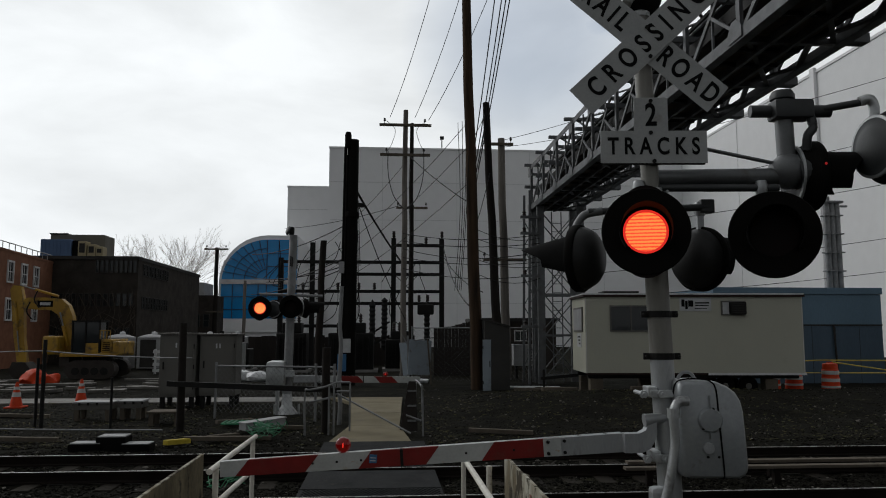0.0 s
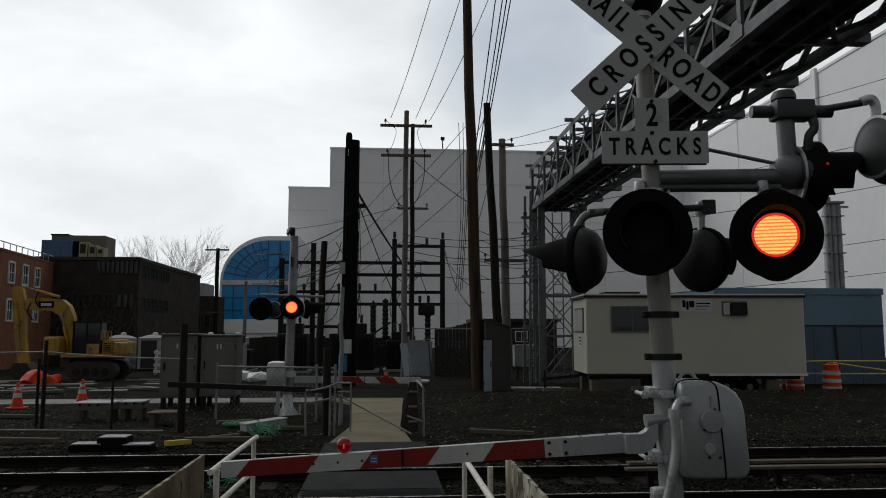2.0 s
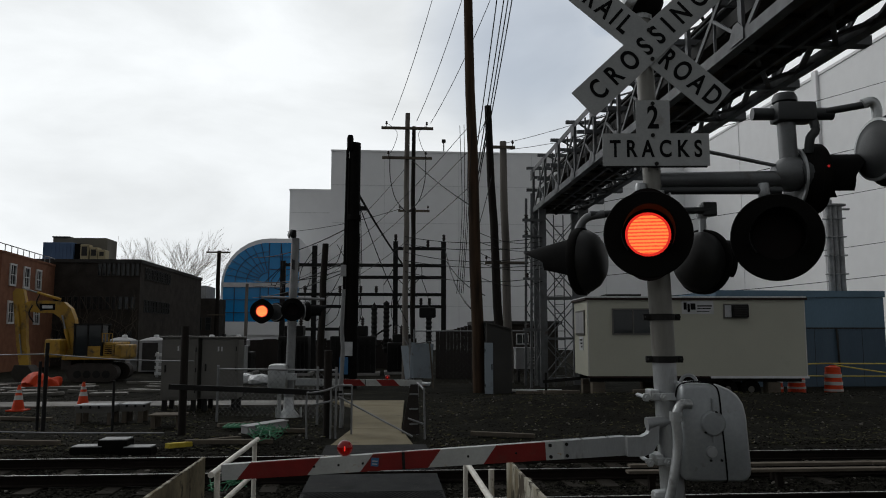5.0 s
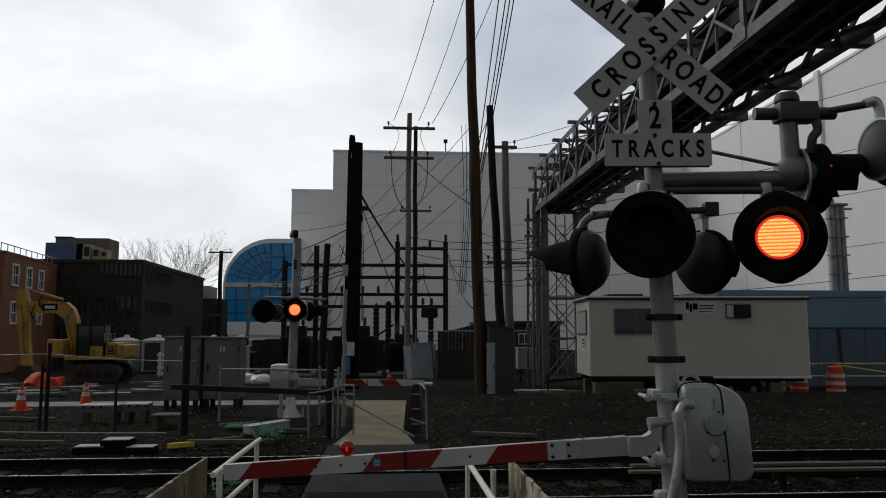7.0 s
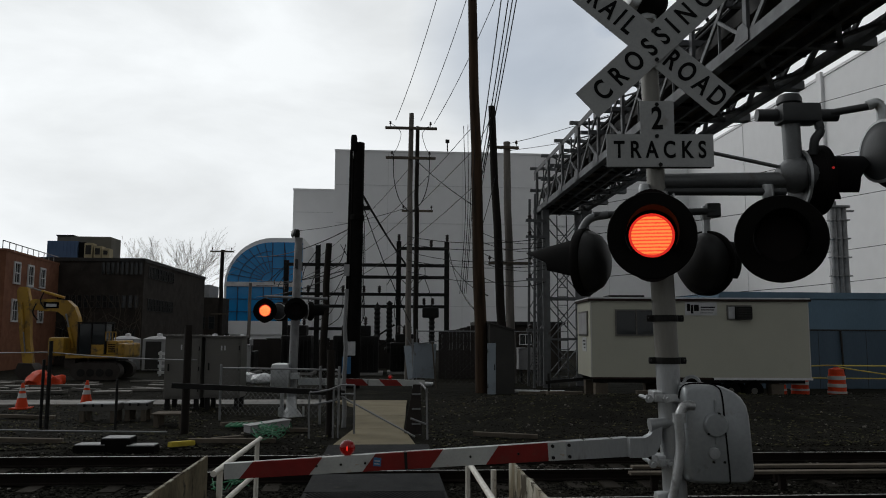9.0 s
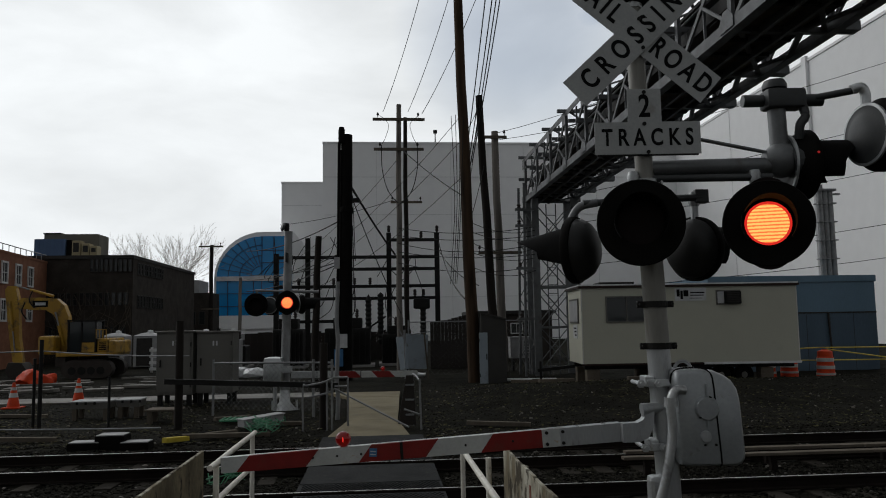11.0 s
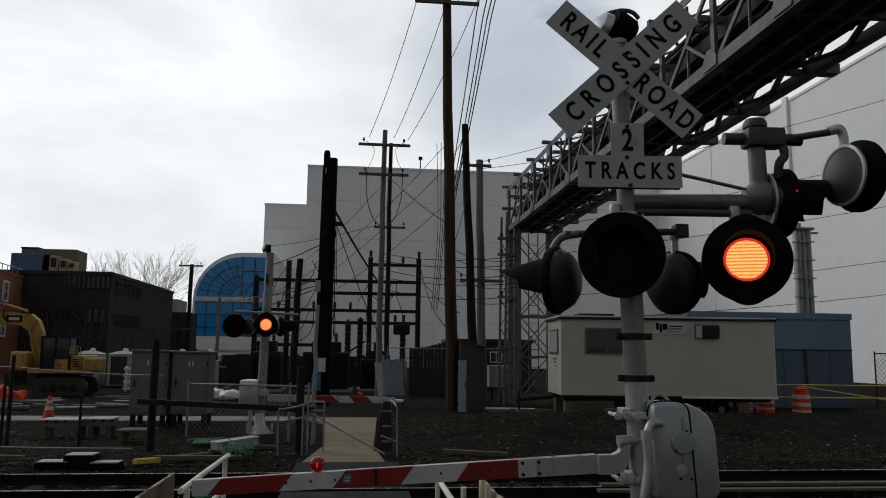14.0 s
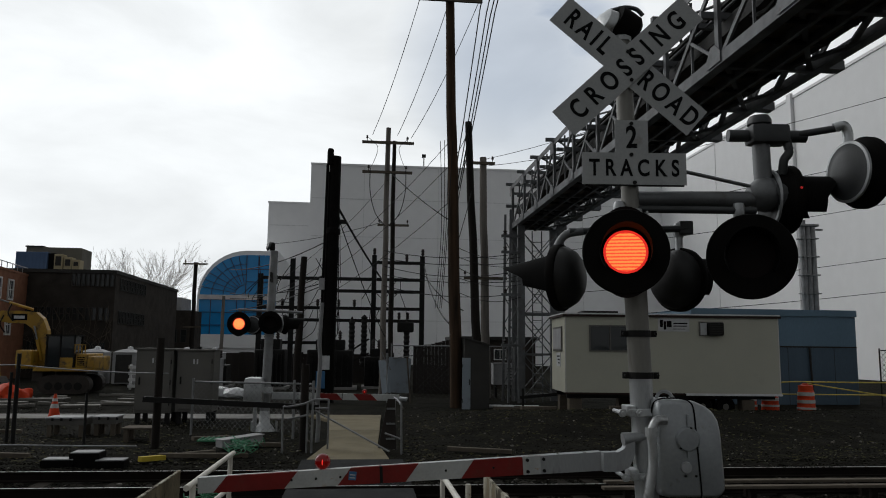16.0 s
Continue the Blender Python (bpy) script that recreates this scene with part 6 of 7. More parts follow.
# ---------------------------------------------------------------- office trailer
def office_trailer():
    t = thing("office_trailer", (10.2, 25.2, 0), "cream site office trailer with brown roof trim on blocks", "trailer")
    m = pose(6.49, 24.18, 0, 0, 0, -4.46)
    L, W, z0, z1 = 7.0, 2.45, 0.74, 3.17
    shell = part("body", box_between(m, 0, L, 0, W, z0, z1), "trailer", t)
    part("roof", box_between(m, -0.08, L + 0.06, -0.06, W + 0.06, z1 + 0.001, z1 + 0.075), "trailer_trim", t, "dark brown roof edge trim")
    part("roof_sheet", box_between(m, -0.06, L + 0.04, -0.05, W + 0.05, z1 + 0.076, z1 + 0.12), "white_plastic", t, "white roof sheet")
    part("roof_vent", box_between(m, 0.75, 1.9, 0.6, 1.6, z1 + 0.115, z1 + 0.22), "roof_dark", t)
    part("frame_rail", box_between(m, 0.1, L - 0.1, 0.25, 0.4, z0 - 0.18, z0 - 0.002), "dark_steel", t)
    part("frame_rail", box_between(m, 0.1, L - 0.1, W - 0.4, W - 0.25, z0 - 0.18, z0 - 0.002), "dark_steel", t)
    part("skirt", box_between(m, 3.9, L + 0.03, -0.02, 0.0, z0 - 0.06, z0 + 0.01), "white_plastic", t, "pale skirt board")
    part("lower_trim", box_between(m, -0.02, 3.85, -0.015, 0.0, z0 - 0.05, z0 + 0.01), "trailer_trim", t)
    for x in (0.012, L - 0.032):
        part("corner_trim", box_between(m, x, x + 0.02, -0.006, 0.0, z0 + 0.012, z1), "frame_white", t)
    for k in range(1, 11):
        x = k * L / 11
        part("siding_joint", box_between(m, x - 0.003, x + 0.003, -0.0015, 0.0, z0 + 0.015, z1 - 0.002), "trailer", shell)

    def opening(x0, x1, za, zb, split=True, name="window"):
        bm = B()
        for a, b, c, d in ((x0, x0 + 0.04, za, zb), (x1 - 0.04, x1, za, zb), (x0 + 0.04, x1 - 0.04, za, za + 0.04), (x0 + 0.04, x1 - 0.04, zb - 0.04, zb)):
            block(bm, m @ pose((a + b) / 2, -0.02, (c + d) / 2), b - a, 0.04, d - c)
        w = part(name, bm, "cabinet", t)
        part("pane", box_between(m, x0 + 0.04, x1 - 0.04, -0.012, -0.004, za + 0.04, zb - 0.04), "glass_dark", w)
        if split:
            part("glazing_bar", box_between(m, (x0 + x1) / 2 - 0.02, (x0 + x1) / 2 + 0.02, -0.035, -0.013, za + 0.04, zb - 0.04), "cabinet", w)
        return w
    opening(0.79, 2.14, 2.06, 2.90)
    ac = opening(4.37, 5.16, 2.58, 3.05, False, "air_conditioner_window")
    unit = part("air_conditioner", box_between(m, 4.64, 5.12, -0.2, -0.014, 2.62, 3.0), "dark_steel", t)
    part("louvre_panel", box_between(m, 4.42, 4.62, -0.05, -0.014, 2.62, 3.0), "notice", ac)
    for k in range(6):
        part("grille_bar", box_between(m, 4.66, 5.10, -0.215, -0.201, 2.66 + k * 0.055, 2.685 + k * 0.055), "roof_dark", unit)
    # company board: plain bars stand for its lettering
    board = part("sign_board", box_between(m, 3.04, 4.06, -0.02, -0.003, 2.72, 3.14), "notice", t, "white company board with dark bars")
    for x0, x1, za, zb in ((3.10, 3.20, 2.86, 3.09), (3.22, 3.30, 2.78, 3.05), (3.32, 3.48, 2.86, 3.06), (3.54, 4.0, 2.96, 3.0), (3.54, 3.97, 2.88, 2.91), (3.52, 3.92, 2.79, 2.81)):
        part("sign_bar", box_between(m, x0, x1, -0.026, -0.0205, za, zb), "ink", board)
    # end wall: window and notices
    we = part("window", box_between(m, -0.04, 0.0, 0.4, 2.0, 2.05, 2.86), "cabinet", t)
    part("pane", box_between(m, -0.05, -0.041, 0.46, 1.94, 2.11, 2.80), "lid", we, "closed pale blind behind the glass")
    nb = part("notice", box_between(m, -0.02, -0.001, 0.75, 1.45, 1.55, 2.0), "notice", t, "white notices under the window")
    for k in range(3):
        part("sign_bar", box_between(m, -0.026, -0.0205, 0.85, 1.3 - 0.1 * k, 1.86 - k * 0.11, 1.91 - k * 0.11), "ink", nb)
    # running gear, blocks and steps of dark shade below
    for x in (4.5, 5.25):
        for y in (0.3, W - 0.55):
            wheel = part("wheel", lathe(B(), [(0.10, -0.1), (0.28, -0.11), (0.32, -0.06), (0.32, 0.06), (0.28, 0.11), (0.10, 0.1)], m @ pose(x, y, 0.32, 90, 0, 0), 20), "black", t, smooth=True)
            part("hub", lathe(B(), [(0, -0.115), (0.09, -0.115), (0.1, -0.09), (0.17, -0.07)], m @ pose(x, y, 0.32, 90, 0, 0) @ pose(0, 0, 0, 180, 0, 0), 14), "cabinet", wheel)
    for x in (0.35, 2.4, 5.95):
        for y in (0.3, W - 0.4):
            for k in range(3):
                part("block", box_between(m, x - 0.2, x + 0.2, y - 0.2, y + 0.2, 0.0 + k * 0.19 - 0.02, 0.185 + k * 0.19 - 0.02), "timber", t)
    part("drawbar", bar(B(), m @ Vector((-0.05, 1.2, 0.62)), m @ Vector((-1.3, 1.2, 0.5)), 0.1, 0.1), "dark_steel", t)
    part("tow_jack", rod(B(), m @ Vector((-1.2, 1.2, 0.0)), m @ Vector((-1.2, 1.2, 0.8)), 0.04, seg=8), "dark_steel", t)
    return t


office_trailer()


# ---------------------------------------------------------------- crossing barriers and handrails
def barrier(x, y0, y1, z, label, pieces, flare=0.0, mat="ply"):
    """A board wall along the walkway made of upright plywood sheets."""
    b = thing("board_barrier", (x, (y0 + y1) / 2, 0), label, "barrier", "board barriers")
    n = len(pieces)
    for i, (a, c) in enumerate(pieces):
        s = part("board", box(B(), x - 0.012 + flare * i, x + 0.012 + flare * i, a, c, 0.02, z + 0.006 * (i % 2), 0.003), mat, b)
        # pale strip paints the sky-lit highlight along the board's top edge
        part("lit_top_edge", box(B(), x - 0.0125 + flare * i, x + 0.0125 + flare * i, a + 0.004, c - 0.004, z + 0.006 * (i % 2) + 0.001, z + 0.006 * (i % 2) + 0.009), "peeling", s, "pale strip painted as the lit top edge")
    for y in np.arange(y0 + 0.75, y1, 1.2):
        px = x - 0.06 if x < 0 else x + 0.06
        part("post", box(B(), px - 0.045, px + 0.045, y - 0.045, y + 0.045, 0.0, z - 0.06), "timber", b)
    return b


left_wall = barrier(-1.58, -8.0, 7.05, 1.0, "weathered plywood board barrier along the walkway", [(-8.0, -5.6), (-5.59, -3.16), (-3.15, -0.72), (-0.71, 1.72), (1.73, 4.16), (4.17, 7.05)])
right_wall = barrier(1.08, 4.28, 6.75, 1.0, "weathered plywood board barrier with rust runs", [(4.28, 4.62), (4.63, 5.0), (5.01, 5.42), (5.43, 5.9), (5.91, 6.3), (6.31, 6.75)], mat="peeling")
for y0, z0, z1 in ((5.52, 0.1, 0.93), (5.59, 0.05, 0.80), (5.64, 0.1, 0.55)):
    part("rust_run", box(B(), 1.062, 1.067, y0, y0 + 0.055, z0, z1), "rust", right_wall, "red-brown rust run")


def railing(points, posts, label, r=0.024, mat="white_pipe", group="handrails"):
    x, y, z = points[0][0]
    h = thing("handrail", (x, y, 0), label, "handrail", group)
    for pts in points:
        part("rail", tube(B(), arc(pts, 4) if len(pts) > 2 else pts, r, 10), mat, h, smooth=True)
    for px, py, top in posts:
        part("post", rod(B(), (px, py, -0.05), (px, py, top), r, seg=10), mat, h, smooth=True)
    return h


railing([[(-1.33, 6.18, 1.01), (-1.33, 7.3, 1.0), (-1.33, 8.38, 0.985)], [(-1.33, 6.2, 0.715), (-1.33, 7.2, 0.69), (-1.33, 8.0, 0.665)], [(-1.0, 4.6, 0.60), (-1.0, 5.8, 0.57), (-1.0, 6.95, 0.55)]],
        [(-1.33, 6.42, 0.99), (-1.33, 8.2, 0.98), (-1.0, 6.6, 0.55)], "chipped white pipe handrail beside the walkway")
railing([[(0.74, 6.95, 0.955), (0.74, 5.7, 0.96), (0.74, 4.74, 0.965)], [(0.74, 7.09, 0.49), (0.74, 6.1, 0.51), (0.74, 5.0, 0.53)]],
        [(0.90, 6.5, 0.97), (0.80, 7.6, 0.95)], "chipped white pipe handrail beside the board barrier")
# steps of galvanised rail at the far end of the crossing
railing([[(-1.54, 15.75, 0.0), (-1.55, 15.75, 0.84), (-1.47, 15.8, 0.90), (-1.19, 15.8, 0.95), (-0.95, 15.8, 1.04), (-0.90, 15.8, 1.05), (-0.65, 15.8, 1.05)], [(-1.47, 15.82, 0.66), (-1.2, 15.82, 0.71), (-1.0, 15.82, 0.76)], [(-0.92, 15.82, 0.87), (-0.66, 15.82, 0.87)]],
        [(-0.65, 15.8, 1.05), (-0.97, 15.8, 1.03), (-1.07, 15.8, 0.98)], "bent galvanised pipe handrail at the far footpath", 0.02, "galv")
railing([[(0.82, 15.5, 0.0), (0.80, 15.5, 0.92), (0.79, 15.5, 0.98), (0.74, 15.9, 1.04), (0.70, 16.2, 1.06)], [(0.48, 15.45, 0.42), (0.78, 15.45, 0.31)]],
        [(0.70, 16.2, 1.06)], "bent galvanised pipe handrail on the far side", 0.02, "galv")
solid("leaning_pole", rod(B(), (-1.03, 16.1, 0.85), (0.56, 15.2, 0.10), 0.02, seg=8), "galv", "thin grey pipe leaning across the footpath", "pole", smooth=True)
gate = thing("footpath_gate", (0.55, 15.8, 0), "dark timber swing gate panel folded back beside the footpath", "gate")
part("panel", prism(B(), [(0.0, 0.0), (0.37, 0.0), (0.33, 1.0), (0.18, 1.0)], pose(0.36, 15.85, 0.06), 0.05), "fence_dark", gate)
for z in (0.25, 0.55, 0.85):
    part("strap_hinge", box(B(), 0.52, 0.70, 15.82, 15.849, z, z + 0.035), "galv", gate)


# ---------------------------------------------------------------- barrier bar and fence posts of the far side
def wood_post(x, y, h, r=0.09, label="dark timber fence post in the gravel", mat="dark_pole", lean=0.0):
    return solid("fence_post", rod(B(), (x, y, -0.1), (x + lean, y, h), r, r * 0.92, 10), mat, label, "post", "fence posts", smooth=True)


wood_post(-4.20, 16.6, 2.25, 0.085)
wood_post(-1.15, 16.0, 1.75, 0.09)
wood_post(-7.25, 17.2, 1.9, 0.045, "thin dark fence post in the gravel", "dark_steel")
wood_post(-7.42, 17.3, 1.5, 0.035, "thin dark fence post in the gravel", "dark_steel")
wood_post(-5.75, 17.0, 1.1, 0.03, "thin dark steel stake", "dark_steel")
solid("barrier_bar", bar(B(), (-4.45, 16.45, 1.0), (-0.85, 15.95, 0.88), 0.07, 0.11), "dark_steel", "long dark bar fixed across two timber posts", "barrier")
wire(sag((-14, 17.6, 1.62), (-7.25, 17.2, 1.66), 0.03), 0.014, "fence wires", "thin grey fence wire", "galv")
wire(sag((-7.25, 17.2, 1.66), (-4.0, 16.6, 1.52), 0.04), 0.014, "fence wires", "thin grey fence wire", "galv")
wire(sag((-12, 15.9, 0.34), (-4.2, 15.3, 0.2), 0.04), 0.014, "fence wires", "slack grey wire close to the ground", "galv")


def chain_link(a, b, z0, z1, label, step=0.16, r=0.006, posts=True, mat="galv"):
    """A panel of woven wire between two points on plan."""
    a, b = Vector((*a, 0)), Vector((*b, 0))
    f = thing("chain_link_fence", ((a.x + b.x) / 2, (a.y + b.y) / 2, 0), label, "fence", "chain-link fences")
    d = b - a
    L, n = d.length, d.normalized()
    H = z1 - z0
    bm = B()
    for sgn in (1, -1):
        k = -int(H / step) - 1
        while k * step < L:
            s0, s1 = k * step, k * step + H
            c0, c1 = max(0, s0), min(L, s1)
            if c1 > c0 + 0.02:
                t0, t1 = (c0 - s0) / H, (c1 - s0) / H
                if sgn < 0:
                    t0, t1 = 1 - t0, 1 - t1
                bar(bm, a + n * c0 + Vector((0, 0, z0 + t0 * H)), a + n * c1 + Vector((0, 0, z0 + t1 * H)), r, r)
            k += 1
    part("mesh", bm, mat, f)
    part("top_rail", rod(B(), a + Vector((0, 0, z1)), b + Vector((0, 0, z1)), 0.022, seg=6), mat, f)
    for i in range(int(L / 2.6) + 2):
        p = a + n * min(i * 2.6, L)
        part("post", rod(B(), p, p + Vector((0, 0, z1 + 0.08)), 0.03, seg=7), mat, f)
    return f


chain_link((-4.0, 19.0), (-1.1, 18.0), 0.15, 1.25, "low chain-link fence by the far signal", 0.13, 0.004)
chain_link((20.4, 28.5), (31, 29.5), 0.05, 2.2, "tall chain-link fence behind the storage building", 0.2, 0.009, mat="dark_steel")
chain_link((26.0, 27.0), (20.8, 25.5), 0.05, 1.8, "leaning chain-link panel at the yard's edge", 0.2, 0.009, mat="dark_steel")
chain_link((1.2, 31.5), (6.2, 31.0), 0.05, 2.2, "chain-link fence in front of the substation", 0.22, 0.003)


# ---------------------------------------------------------------- relay cabinets
def relay_cabinet(x0, x1, y0, y1, z0, z1, label):
    c = thing("relay_cabinet", ((x0 + x1) / 2, (y0 + y1) / 2, 0), label, "cabinet", "relay cabinets")
    body = part("body", box(B(), x0, x1, y0, y1, z0, z1, 0.015), "cabinet", c)
    part("roof", box(B(), x0 - 0.05, x1 + 0.05, y0 - 0.05, y1 + 0.05, z1 + 0.001, z1 + 0.05, 0.012), "cabinet", c)
    door = part("door", box(B(), x0 + 0.06, x1 - 0.06, y0 - 0.022, y0 - 0.001, z0 + 0.07, z1 - 0.06, 0.006), "cabinet", c)
    part("handle", box(B(), x0 + 0.1, x0 + 0.14, y0 - 0.06, y0 - 0.023, z0 + 0.75, z0 + 0.95, 0.008), "dark_steel", door)
    for k in range(2):
        part("label_plate", box(B(), (x0 + x1) / 2 - 0.06 + k * 0.09, (x0 + x1) / 2 - 0.02 + k * 0.09, y0 - 0.027, y0 - 0.0225, z1 - 0.35, z1 - 0.22), "notice", door)
    for k in range(3):
        part("hinge", rod(B(), (x1 - 0.05, y0 - 0.03, z0 + 0.2 + k * 0.55), (x1 - 0.05, y0 - 0.03, z0 + 0.32 + k * 0.55), 0.014, seg=6), "dark_steel", door)
    for x in (x0 + 0.1, x1 - 0.1):
        for y in (y0 + 0.08, y1 - 0.08):
            part("leg", box(B(), x - 0.06, x + 0.06, y - 0.05, y + 0.05, 0, z0 - 0.001), "dark_steel", c)
    part("lifting_lug", box(B(), (x0 + x1) / 2 - 0.05, (x0 + x1) / 2 + 0.05, (y0 + y1) / 2 - 0.02, (y0 + y1) / 2 + 0.02, z1 + 0.052, z1 + 0.12), "dark_steel", c)
    return c


relay_cabinet(-6.05, -5.08, 21.5, 22.4, 0.30, 1.98, "dull silver relay cabinet with a single door on legs")
relay_cabinet(-5.0, -4.02, 21.6, 22.5, 0.32, 1.96, "dull silver relay cabinet with small label plates on legs")
for x0, x1, y, lab in ((-7.2, -6.3, 18.95, "low grey cable box with a pale lid on stub legs"), (-6.25, -5.68, 19.2, "small grey cable box with a pale lid on stub legs"), (-5.2, -4.45, 17.9, "low timber trestle before the relay cabinets")):
    t = thing("cable_box", ((x0 + x1) / 2, y, 0), lab, "cable box", "cable boxes")
    if x0 < -5.3:
        part("lid", box(B(), x0, x1, y - 0.3, y + 0.3, 0.40, 0.44, 0.012), "lid", t)
        part("trough", box(B(), x0 + 0.02, x1 - 0.02, y - 0.27, y + 0.27, 0.26, 0.399), "cabinet", t)
        for k in range(3):
            part("catch", box(B(), x0 + 0.15 + k * 0.2, x0 + 0.2 + k * 0.2, y - 0.32, y - 0.301, 0.36, 0.42), "dark_steel", t)
    else:
        part("lid", box(B(), x0, x1, y - 0.3, y + 0.3, 0.27, 0.31, 0.012), "timber", t)
    for x in (x0 + 0.1, x1 - 0.1):
        for dy in (-0.2, 0.2):
            part("leg", box(B(), x - 0.05, x + 0.05, y + dy - 0.05, y + dy + 0.05, -0.03, 0.259 if x0 < -5.3 else 0.269), "timber", t)
for x, y, w, d, h in ((-5.15, 14.15, 0.55, 0.35, 0.13), (-4.72, 14.2, 0.5, 0.4, 0.24), (-4.28, 14.1, 0.5, 0.35, 0.12)):
    b = thing("track_box", (x, y, 0), "black track-side junction box with a pale worn lid", "junction box", "junction boxes")
    part("case", box(B(), x - w / 2, x + w / 2, y - d / 2, y + d / 2, -0.03, h, 0.015), "black", b)
    part("lid", box(B(), x - w / 2 + 0.02, x + w / 2 - 0.02, y - d / 2 + 0.02, y + d / 2 - 0.02, h + 0.001, h + 0.018, 0.005), "lid", b)
solid("yellow_timber", block(B(), pose(-3.72, 14.55, 0.08, 0, 4, 62), 0.6, 0.11, 0.09, 0.01), "yellow_timber", "short yellow-painted timber lying on the gravel", "timber")
for x, y, L, a in ((-3.05, 15.3, 0.7, 50), (-3.3, 17.8, 0.9, 40), (-2.2, 16.6, 1.1, 10), (-6.8, 15.2, 1.4, 4), (-2.9, 15.0, 1.6, 14), (-8.9, 19.4, 1.8, 3), (2.4, 15.6, 1.3, -8)):
    solid("scrap_timber", block(B(), pose(x, y, 0.07, 0, 2, a), L, 0.12, 0.08, 0.008), "timber", "weathered scrap timber on the gravel", "timber", "scrap timbers")
mesh = thing("plastic_mesh", (-3.05, 17.2, 0), "green plastic mesh mat lying on gravel", "mesh")
for k in range(9):
    part("strand", box(B(), -3.45, -2.55, 17.0 + k * 0.08, 17.03 + k * 0.08, 0.08, 0.10), "green", mesh)
    part("strand", box(B(), -3.45 + k * 0.11, -3.42 + k * 0.11, 17.0, 17.68, 0.101, 0.115), "green", mesh)
tangle = B()
rng = random.Random(21)
for k in range(26):
    c = Vector((-2.25 + rng.uniform(-0.22, 0.22), 15.4 + rng.uniform(-0.7, 0.6), 0.1))
    tube(tangle, arc([c + Vector((rng.uniform(-0.2, 0.2), rng.uniform(-0.2, 0.2), rng.uniform(0, 0.22))) for _ in range(4)], 3), 0.008, 4)
for k in range(12):
    c = Vector((-2.05 + rng.uniform(-0.16, 0.16), 10.55 + rng.uniform(-0.25, 0.25), 0.06))
    tube(tangle, arc([c + Vector((rng.uniform(-0.14, 0.14), rng.uniform(-0.14, 0.14), rng.uniform(0, 0.16))) for _ in range(4)], 3), 0.007, 4)
tagged(solid("plastic_netting", tangle, "green", "crumpled green plastic netting in the weeds", "netting"), kind="stuff")
tray = thing("metal_tray", (-2.35, 18.0, 0), "pale metal cable tray lying by the far signal", "tray")
part("tray", block(B(), pose(-2.5, 16.6, 0.14, 0, -3, 40), 0.95, 0.28, 0.14, 0.01), "lid", tray)
part("tray_lip", block(B(), pose(-2.5, 16.6, 0.225, 0, -3, 40), 0.99, 0.32, 0.02, 0.004), "lid", tray)


# ---------------------------------------------------------------- cones, barrels, tape
def cone(x, y):
    c = thing("traffic_cone", (x, y, 0), "orange traffic cone with white reflective bands", "traffic cone", "traffic cones")
    part("foot", box(B(), x - 0.23, x + 0.23, y - 0.23, y + 0.23, 0.0, 0.04, 0.012), "orange", c)
    body = part("cone", lathe(B(), [(0.165, 0.041), (0.035, 0.68), (0.028, 0.70), (0, 0.70)], pose(x, y, 0), 20), "orange", c, smooth=True)
    for z0, z1 in ((0.30, 0.42), (0.49, 0.57)):
        part("band", lathe(B(), [(0.179 - 0.2035 * z0, z0), (0.179 - 0.2035 * z1, z1)], pose(x, y, 0), 20), "reflective", body)
    return c


for x, y in ((-9.96, 22.0), (-8.7, 23.2)):
    cone(x, y)


def drum(x, y):
    c = thing("traffic_drum", (x, y, 0), "orange traffic drum with white bands beside the storage building", "traffic drum", "traffic drums")
    part("foot", lathe(B(), [(0, 0), (0.36, 0), (0.36, 0.06), (0.29, 0.07)], pose(x, y, 0), 20), "black", c)
    body = part("drum", lathe(B(), [(0.29, 0.07), (0.29, 0.3), (0.275, 0.31), (0.275, 0.55), (0.26, 0.56), (0.26, 0.8), (0.24, 0.82), (0.23, 1.0), (0.1, 1.03), (0.1, 1.06), (0, 1.06)], pose(x, y, 0), 24), "orange", c, smooth=True)
    for r, z0, z1 in ((0.293, 0.22, 0.29), (0.278, 0.42, 0.53), (0.263, 0.66, 0.78)):
        part("band", lathe(B(), [(r, z0), (r + 0.003, z0 + 0.01), (r + 0.003, z1 - 0.01), (r, z1)], pose(x, y, 0), 24), "reflective", body)
    return c


for x, y in ((14.15, 25.6), (14.75, 24.4), (13.35, 25.6)):
    drum(x, y)
wire(sag((13.9, 25.3, 1.02), (15.0, 24.8, 1.1), -0.02), 0.022, "barrier tapes", "yellow barrier tape between drums", "tape")
wire(sag((15.0, 24.8, 1.1), (24, 26.0, 1.15), 0.05), 0.022, "barrier tapes", "yellow barrier tape along the yard", "tape")
wire(sag((15.0, 24.7, 1.05), (20.5, 23.5, 0.25), 0.02), 0.022, "barrier tapes", "yellow barrier tape sagging to the ground", "tape")
wire(sag((13.3, 24.8, 0.7), (24, 25.5, 0.7), 0.05), 0.02, "barrier tapes", "yellow barrier tape along the yard", "tape")
heap = B()
bmesh.ops.create_icosphere(heap, subdivisions=4, radius=1.0, matrix=pose(-13.2, 31.0, 0.1) @ Matrix.Diagonal((0.72, 0.5, 0.42, 1)))
for v in heap.verts:
    fold = noise.noise(v.co * 2.6) * 0.22 + abs(noise.noise(v.co * 6.0)) * 0.10
    v.co += Vector((noise.noise(v.co * 3.1) * 0.16, noise.noise(v.co * 3.3 + Vector((7, 0, 0))) * 0.12, fold))
    v.co.z = max(v.co.z, 0.0)
solid("orange_tarp", heap, "orange", "crumpled orange tarpaulin heap in the yard", "tarpaulin")


